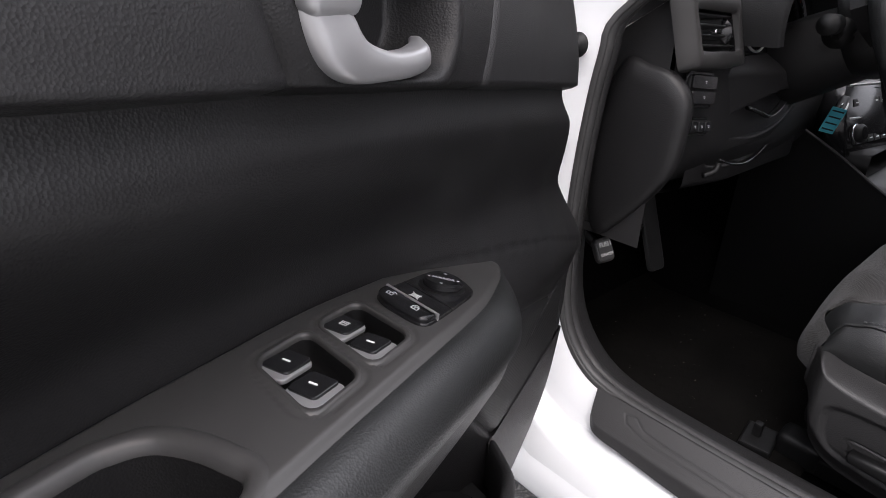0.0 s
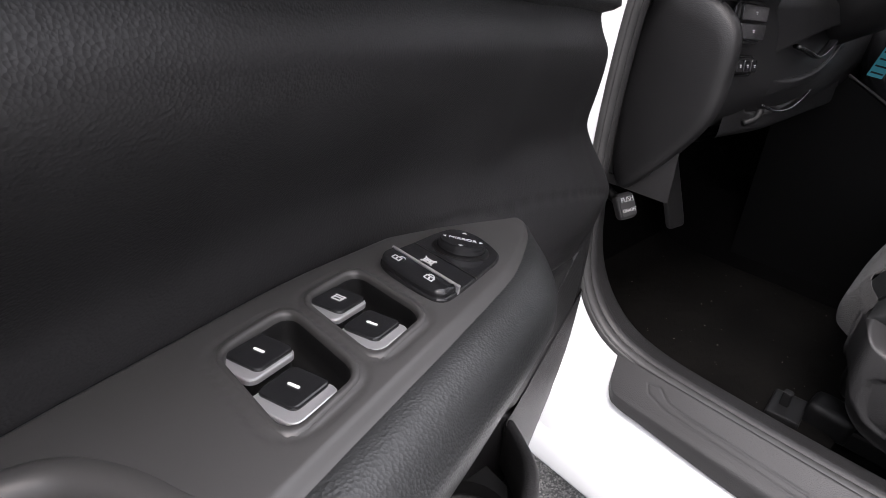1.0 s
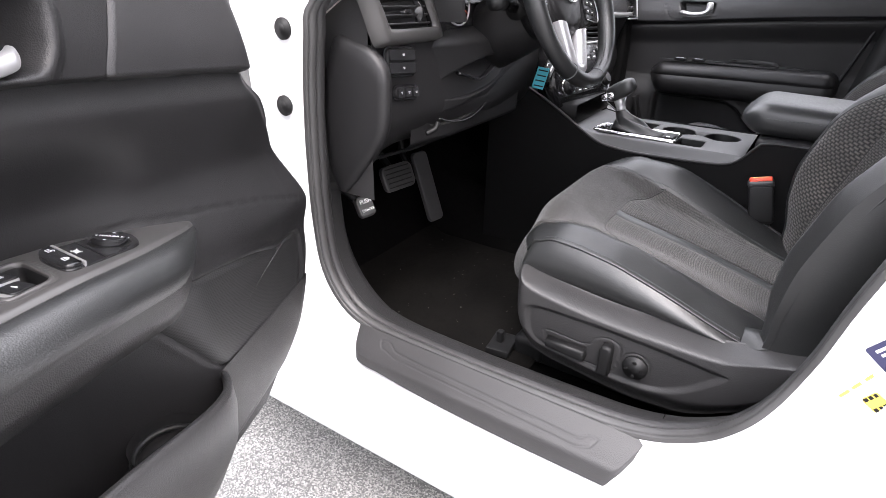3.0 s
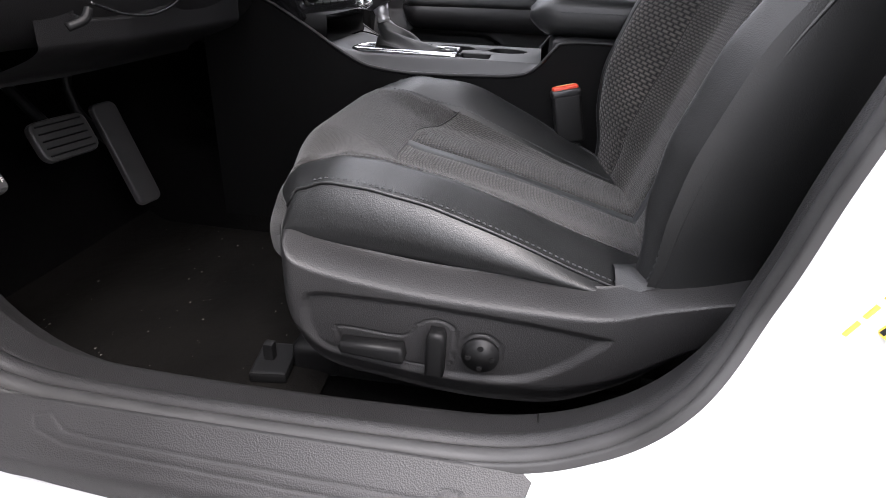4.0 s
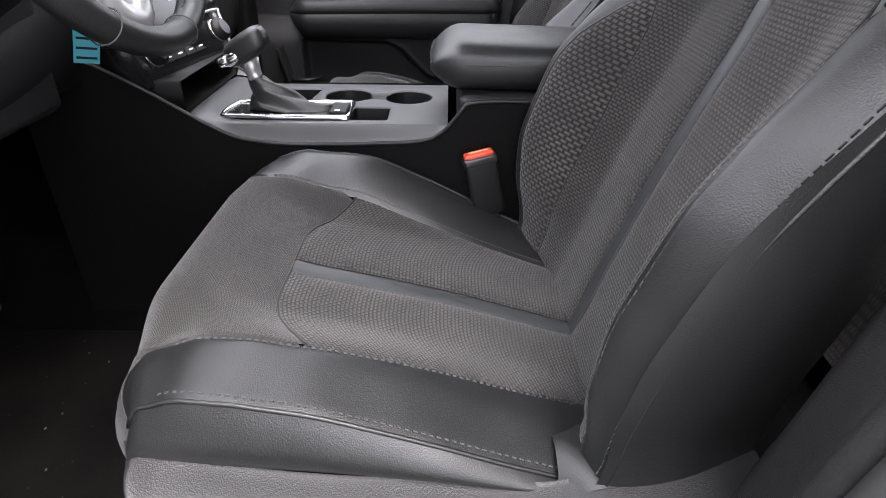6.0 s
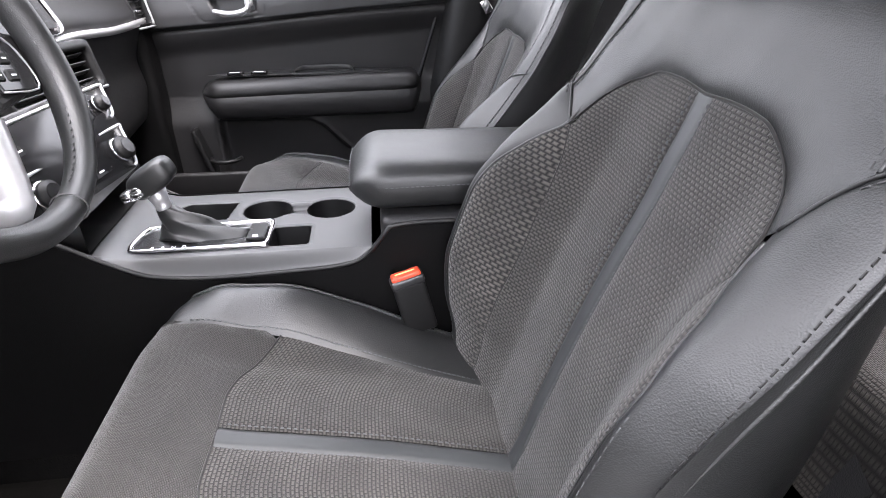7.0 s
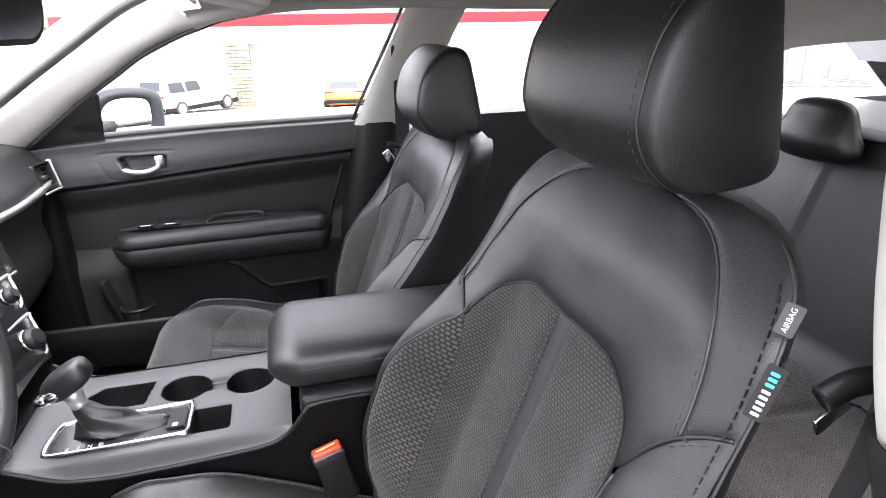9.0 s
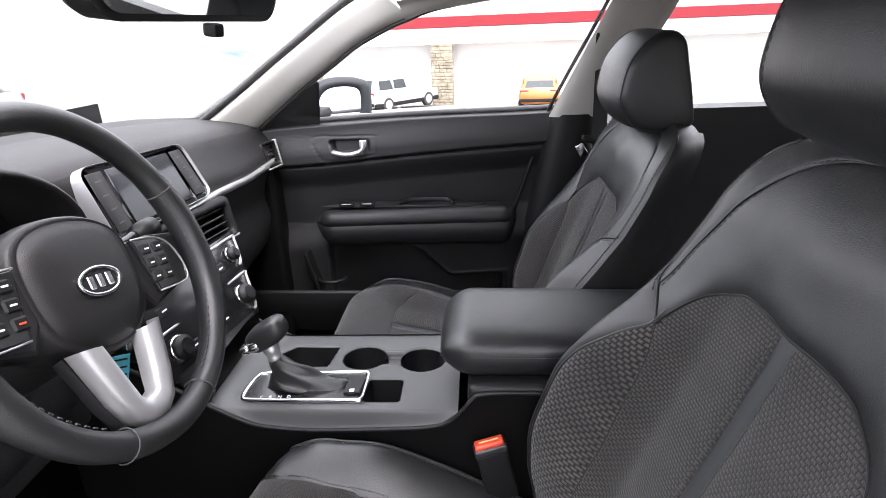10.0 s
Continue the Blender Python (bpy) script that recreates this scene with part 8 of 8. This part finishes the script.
REDBAND = mat("red_band", (0.22, 0.007, 0.014), 0.6, vary=0.04, vscale=1)
STONE = mat("stacked_stone", (0.27, 0.24, 0.18), 0.9, bump=(("noise", 0.06, 0.6),), vary=0.35, vscale=3)
PALEGLASS = mat("blind_backed_glass", (0.33, 0.37, 0.39), 0.12, spec=0.5, vary=0.1, vscale=1.5)
SHOPGLASS = mat("shop_glass", (0.03, 0.036, 0.040), 0.15, spec=0.3)
ALU = mat("aluminium_frame", (0.45, 0.46, 0.47), 0.4, metal=0.7)
bld = thing("showroom", "white commercial building with a red band and stone piers", "building")
BX = 31.0
gz = ground_z(BX, 0)


def block(name, x0, x1, y0, y1, z0, z1, material, parent, label="", r=0.02):
    return part(name, rbox(abs(x1 - x0), abs(y1 - y0), abs(z1 - z0), r, 1, pose((x0 + x1) / 2, (y0 + y1) / 2, (z0 + z1) / 2)), material, parent, label)


block("wall", BX + 1.2, BX + 8, -34, 9.5, gz - 1, 0.75, STUCCO, bld, "white rendered wall")
block("fascia", BX, BX + 9, -35, 10, 0.45, 1.25, STUCCO, bld, "white fascia")
block("red_band", BX - 0.05, BX + 9, -35.05, 10.05, 1.25, 1.78, REDBAND, bld, "red painted band")
block("parapet", BX, BX + 9, -35, 10, 1.78, 2.9, STUCCO, bld)
block("fascia_joint", BX - 0.03, BX, -35, 10, 0.43, 0.46, ALU, bld)
block("band_joint", BX - 0.03, BX, -35, 10, 2.3, 2.33, ALU, bld)
random.seed(4)
for py in (2.05, -8.5, -19.0, 9.3):
    pier = part("stone_pier", rbox(1.0, 1.12, 0.46 - gz, 0.02, 1, pose(BX + 0.35, py, (gz + 0.44) / 2)), STONE, bld, "stacked stone pier")
    z = gz
    while z < 0.40:
        h = random.uniform(0.12, 0.22)
        y = py - 0.58
        while y < py + 0.56:
            w = min(random.uniform(0.2, 0.5), py + 0.58 - y)
            if w > 0.08:
                part("stone", rbox(0.12, w - 0.015, h - 0.015, 0.02, 1, pose(BX - 0.15 + random.uniform(-0.02, 0.02), y + w / 2, z + h / 2)), STONE, pier)
            y += w
        z += h
for k in range(3):
    y = -23.5 - 3.0 * k
    w_ = block("shop_window", BX + 1.12, BX + 1.2, y - 1.15, y + 1.15, gz + 0.3, 0.0, ALU, bld)
    block("pane", BX + 1.09, BX + 1.13, y - 1.05, y - 0.03, gz + 0.4, -0.1, SHOPGLASS, w_)
    block("pane", BX + 1.09, BX + 1.13, y + 0.03, y + 1.05, gz + 0.4, -0.1, SHOPGLASS, w_)

# wing of the building seen through the rear window
wing = thing("showroom_wing", "white building wing with large shop windows", "building")
wz = ground_z(14, 0)
block("wall", 3.0, 30.0, -26, -23, wz - 1, 1.6, STUCCO, wing)
block("canopy", 2.5, 30.5, -26.5, -21.5, 1.25, 2.4, STUCCO, wing, "white canopy")
for k in range(7):
    x = 6.0 + 3.3 * k
    f_ = block("shop_window", x - 1.5, x + 1.5, -23.0, -22.92, ground_z(x, 0) + 0.2, 0.8, ALU, wing)
    for q in (-0.98, 0.0, 0.98):
        block("pane", x + q - 0.46, x + q + 0.46, -22.93, -22.88, ground_z(x, 0) + 0.3, 0.7, PALEGLASS, f_)
for x in (11.5, 24.0):
    block("stone_pier", x - 0.5, x + 0.5, -22.4, -21.5, ground_z(x, 0) - 0.2, 1.25, STONE, wing, "stacked stone pier")

# parked vehicles
def vehicle(name, label, x, y, heading, L, Wd, Ht, paint, belt, boxy):
    v = thing(name, label, "car", group="parked vehicles")
    z0 = ground_z(x, y)
    m = pose(x, y, z0, 0, 0, heading)
    n = 26
    rings = []
    for t in np.linspace(0, 1, n):
        yy = lerp(-L / 2, L / 2, t)
        hood = lerp(1.0, 0.80 if boxy else 0.72, sstep(0.66, 0.78, t))
        end = 1 - 0.16 * (1 - sstep(0, 0.05, t)) - 0.2 * sstep(0.94, 1.0, t)
        w = Wd / 2 * (1 - 0.10 * (1 - sstep(0, 0.06, t)) - 0.16 * sstep(0.9, 1, t))
        top = belt * hood
        rings.append([m @ Vector(p) for p in [(-w * 0.92, yy, 0.28), (-w, yy, 0.45), (-w, yy, belt * 0.7), (-w * 0.95, yy, top * end), (0, yy, top * end + 0.02), (w * 0.95, yy, top * end), (w, yy, belt * 0.7), (w, yy, 0.45), (w * 0.92, yy, 0.28)]])
    loft("body", rings, paint, v, closed=True)
    y0, y1 = (-L / 2 + 0.08, L * 0.16) if boxy else (-L / 2 + 0.35, L * 0.18)
    cab = []
    for t in np.linspace(0, 1, 16):
        yy = lerp(y0, y1 + 0.55, t)
        h = Ht - belt
        f = sstep(0, 0.10 if boxy else 0.28, t) * (1 - sstep(0.70, 1.0, t))
        w = Wd / 2 * 0.90
        cab.append([m @ Vector(p) for p in [(-w, yy, belt * 0.93), (-w * (1 - 0.14 * f), yy, belt + h * f * 0.9), (-w * 0.7, yy, belt + h * f), (w * 0.7, yy, belt + h * f), (w * (1 - 0.14 * f), yy, belt + h * f * 0.9), (w, yy, belt * 0.93)]])
    loft("cabin", cab, paint, v, closed=True)
    for s in (-1, 1):
        for a0, a1 in ((0.12, 0.36), (0.39, 0.62)):
            yA, yB = lerp(y0, y1 + 0.55, a0), lerp(y0, y1 + 0.55, a1)
            w = Wd / 2 * 0.90
            obj("side_glass", [m @ Vector(p) for p in [(s * (w + 0.012), yA, belt), (s * (w + 0.012), yB, belt), (s * (w * 0.90 + 0.012), yB - 0.08, belt + (Ht - belt) * 0.72), (s * (w * 0.90 + 0.012), yA, belt + (Ht - belt) * 0.72)]], [(0, 1, 2, 3)], SHOPGLASS, v, smooth=False)
        for wy in (-L * 0.30, L * 0.31):
            part("tyre", disc(0.36, 0.24, 28, 0.03, m @ pose(s * (Wd / 2 - 0.10), wy, 0.36, 0, 90, 0)), RUBBER, v)
            part("wheel_rim", disc(0.24, 0.255, 24, 0.02, m @ pose(s * (Wd / 2 - 0.10), wy, 0.36, 0, 90, 0)), SILVER, v)
        part("tail_light", rbox(0.38, 0.06, 0.14, 0.02, 1, m @ pose(s * (Wd / 2 - 0.25), -L / 2 + 0.06, belt * 0.86)), REDBAND, v)
    obj("rear_glass", [m @ Vector(p) for p in [(-Wd * 0.36, y0 + 0.01, belt * 1.0), (Wd * 0.36, y0 + 0.01, belt * 1.0), (Wd * 0.30, y0 + (0.22 if boxy else 0.6), Ht - 0.12), (-Wd * 0.30, y0 + (0.22 if boxy else 0.6), Ht - 0.12)]], [(0, 1, 2, 3)], SHOPGLASS, v, smooth=False)
    part("lower_cladding", rbox(Wd * 1.01, L * 0.96, 0.22, 0.05, 2, m @ pose(0, 0, 0.36)), HARD, v)
    part("bumper", rbox(Wd * 0.92, 0.12, 0.16, 0.04, 2, m @ pose(0, -L / 2 + 0.02, 0.42)), HARD, v)


vehicle("parked_suv", "white parked sport utility vehicle", 28.6, 4.3, -128, 4.6, 1.85, 1.64, mat("white_suv_paint", (0.50, 0.50, 0.50), 0.35, coat=0.3, vary=0.01), 1.04, True)
vehicle("parked_hatchback", "orange parked hatchback in a bay", 27.2, -2.75, -97, 4.1, 1.8, 1.40, mat("orange_paint", (0.45, 0.13, 0.015), 0.35, coat=0.6, vary=0.02), 0.92, False)
vehicle("parked_sedan", "dark grey parked sedan", 9.5, 11.0, 95, 4.7, 1.85, 1.45, mat("grey_paint", (0.16, 0.17, 0.17), 0.3, coat=0.6, vary=0.02), 0.92, False)

# bay line, kerb and hedge
for k in range(4):
    part_ = tagged(obj("bay_line", [(22 + 1.2 * k, -6 + 3.2 * k, ground_z(22 + 1.2 * k, 0) + 0.006), (27 + 1.2 * k, -5.2 + 3.2 * k, ground_z(27 + 1.2 * k, 0) + 0.006), (27 + 1.2 * k, -5.05 + 3.2 * k, ground_z(27 + 1.2 * k, 0) + 0.006), (22 + 1.2 * k, -5.85 + 3.2 * k, ground_z(22 + 1.2 * k, 0) + 0.006)], [(0, 1, 2, 3)], WHITE, smooth=False), "white painted bay line on the asphalt", "road marking", kind="structure")
random.seed(9)
LEAF = mat("tree_leaves", (0.09, 0.14, 0.035), 0.7, vary=0.4, vscale=2)
BARK = mat("bark", (0.12, 0.09, 0.06), 0.9, bump=(("noise", 0.05, 0.6),))


def tree(x, y, h, label):
    t = thing("tree", label, "tree", group="far trees")
    z0 = ground_z(x, y)
    tube("trunk", [Vector((x, y, z0)), Vector((x + 0.1, y, z0 + h * 0.3)), Vector((x, y + 0.1, z0 + h * 0.6))], 0.18, BARK, t)
    vs, fs = [], []
    for k in range(900):
        u = Vector((random.gauss(0, 1), random.gauss(0, 1), random.gauss(0, 1))).normalized() * random.uniform(0.5, 1.0)
        c = Vector((x, y, z0 + h * 0.62)) + Vector((u.x * h * 0.28, u.y * h * 0.28, u.z * h * 0.36))
        a = Vector((random.gauss(0, 1), random.gauss(0, 1), random.gauss(0, 1))).normalized()
        b = a.cross(Vector((0.3, 0.5, 0.8))).normalized()
        s = random.uniform(0.12, 0.3)
        i = len(vs)
        vs += [c - a * s, c + b * s * 0.6, c + a * s, c - b * s * 0.6]
        fs.append((i, i + 1, i + 2, i + 3))
    obj("crown", vs, fs, LEAF, t, smooth=False)


for x, y, h in ((41, 12.6, 5.2), (44, 14.2, 5.6)):
    tree(x, y, h, "green leafy tree beside the building")
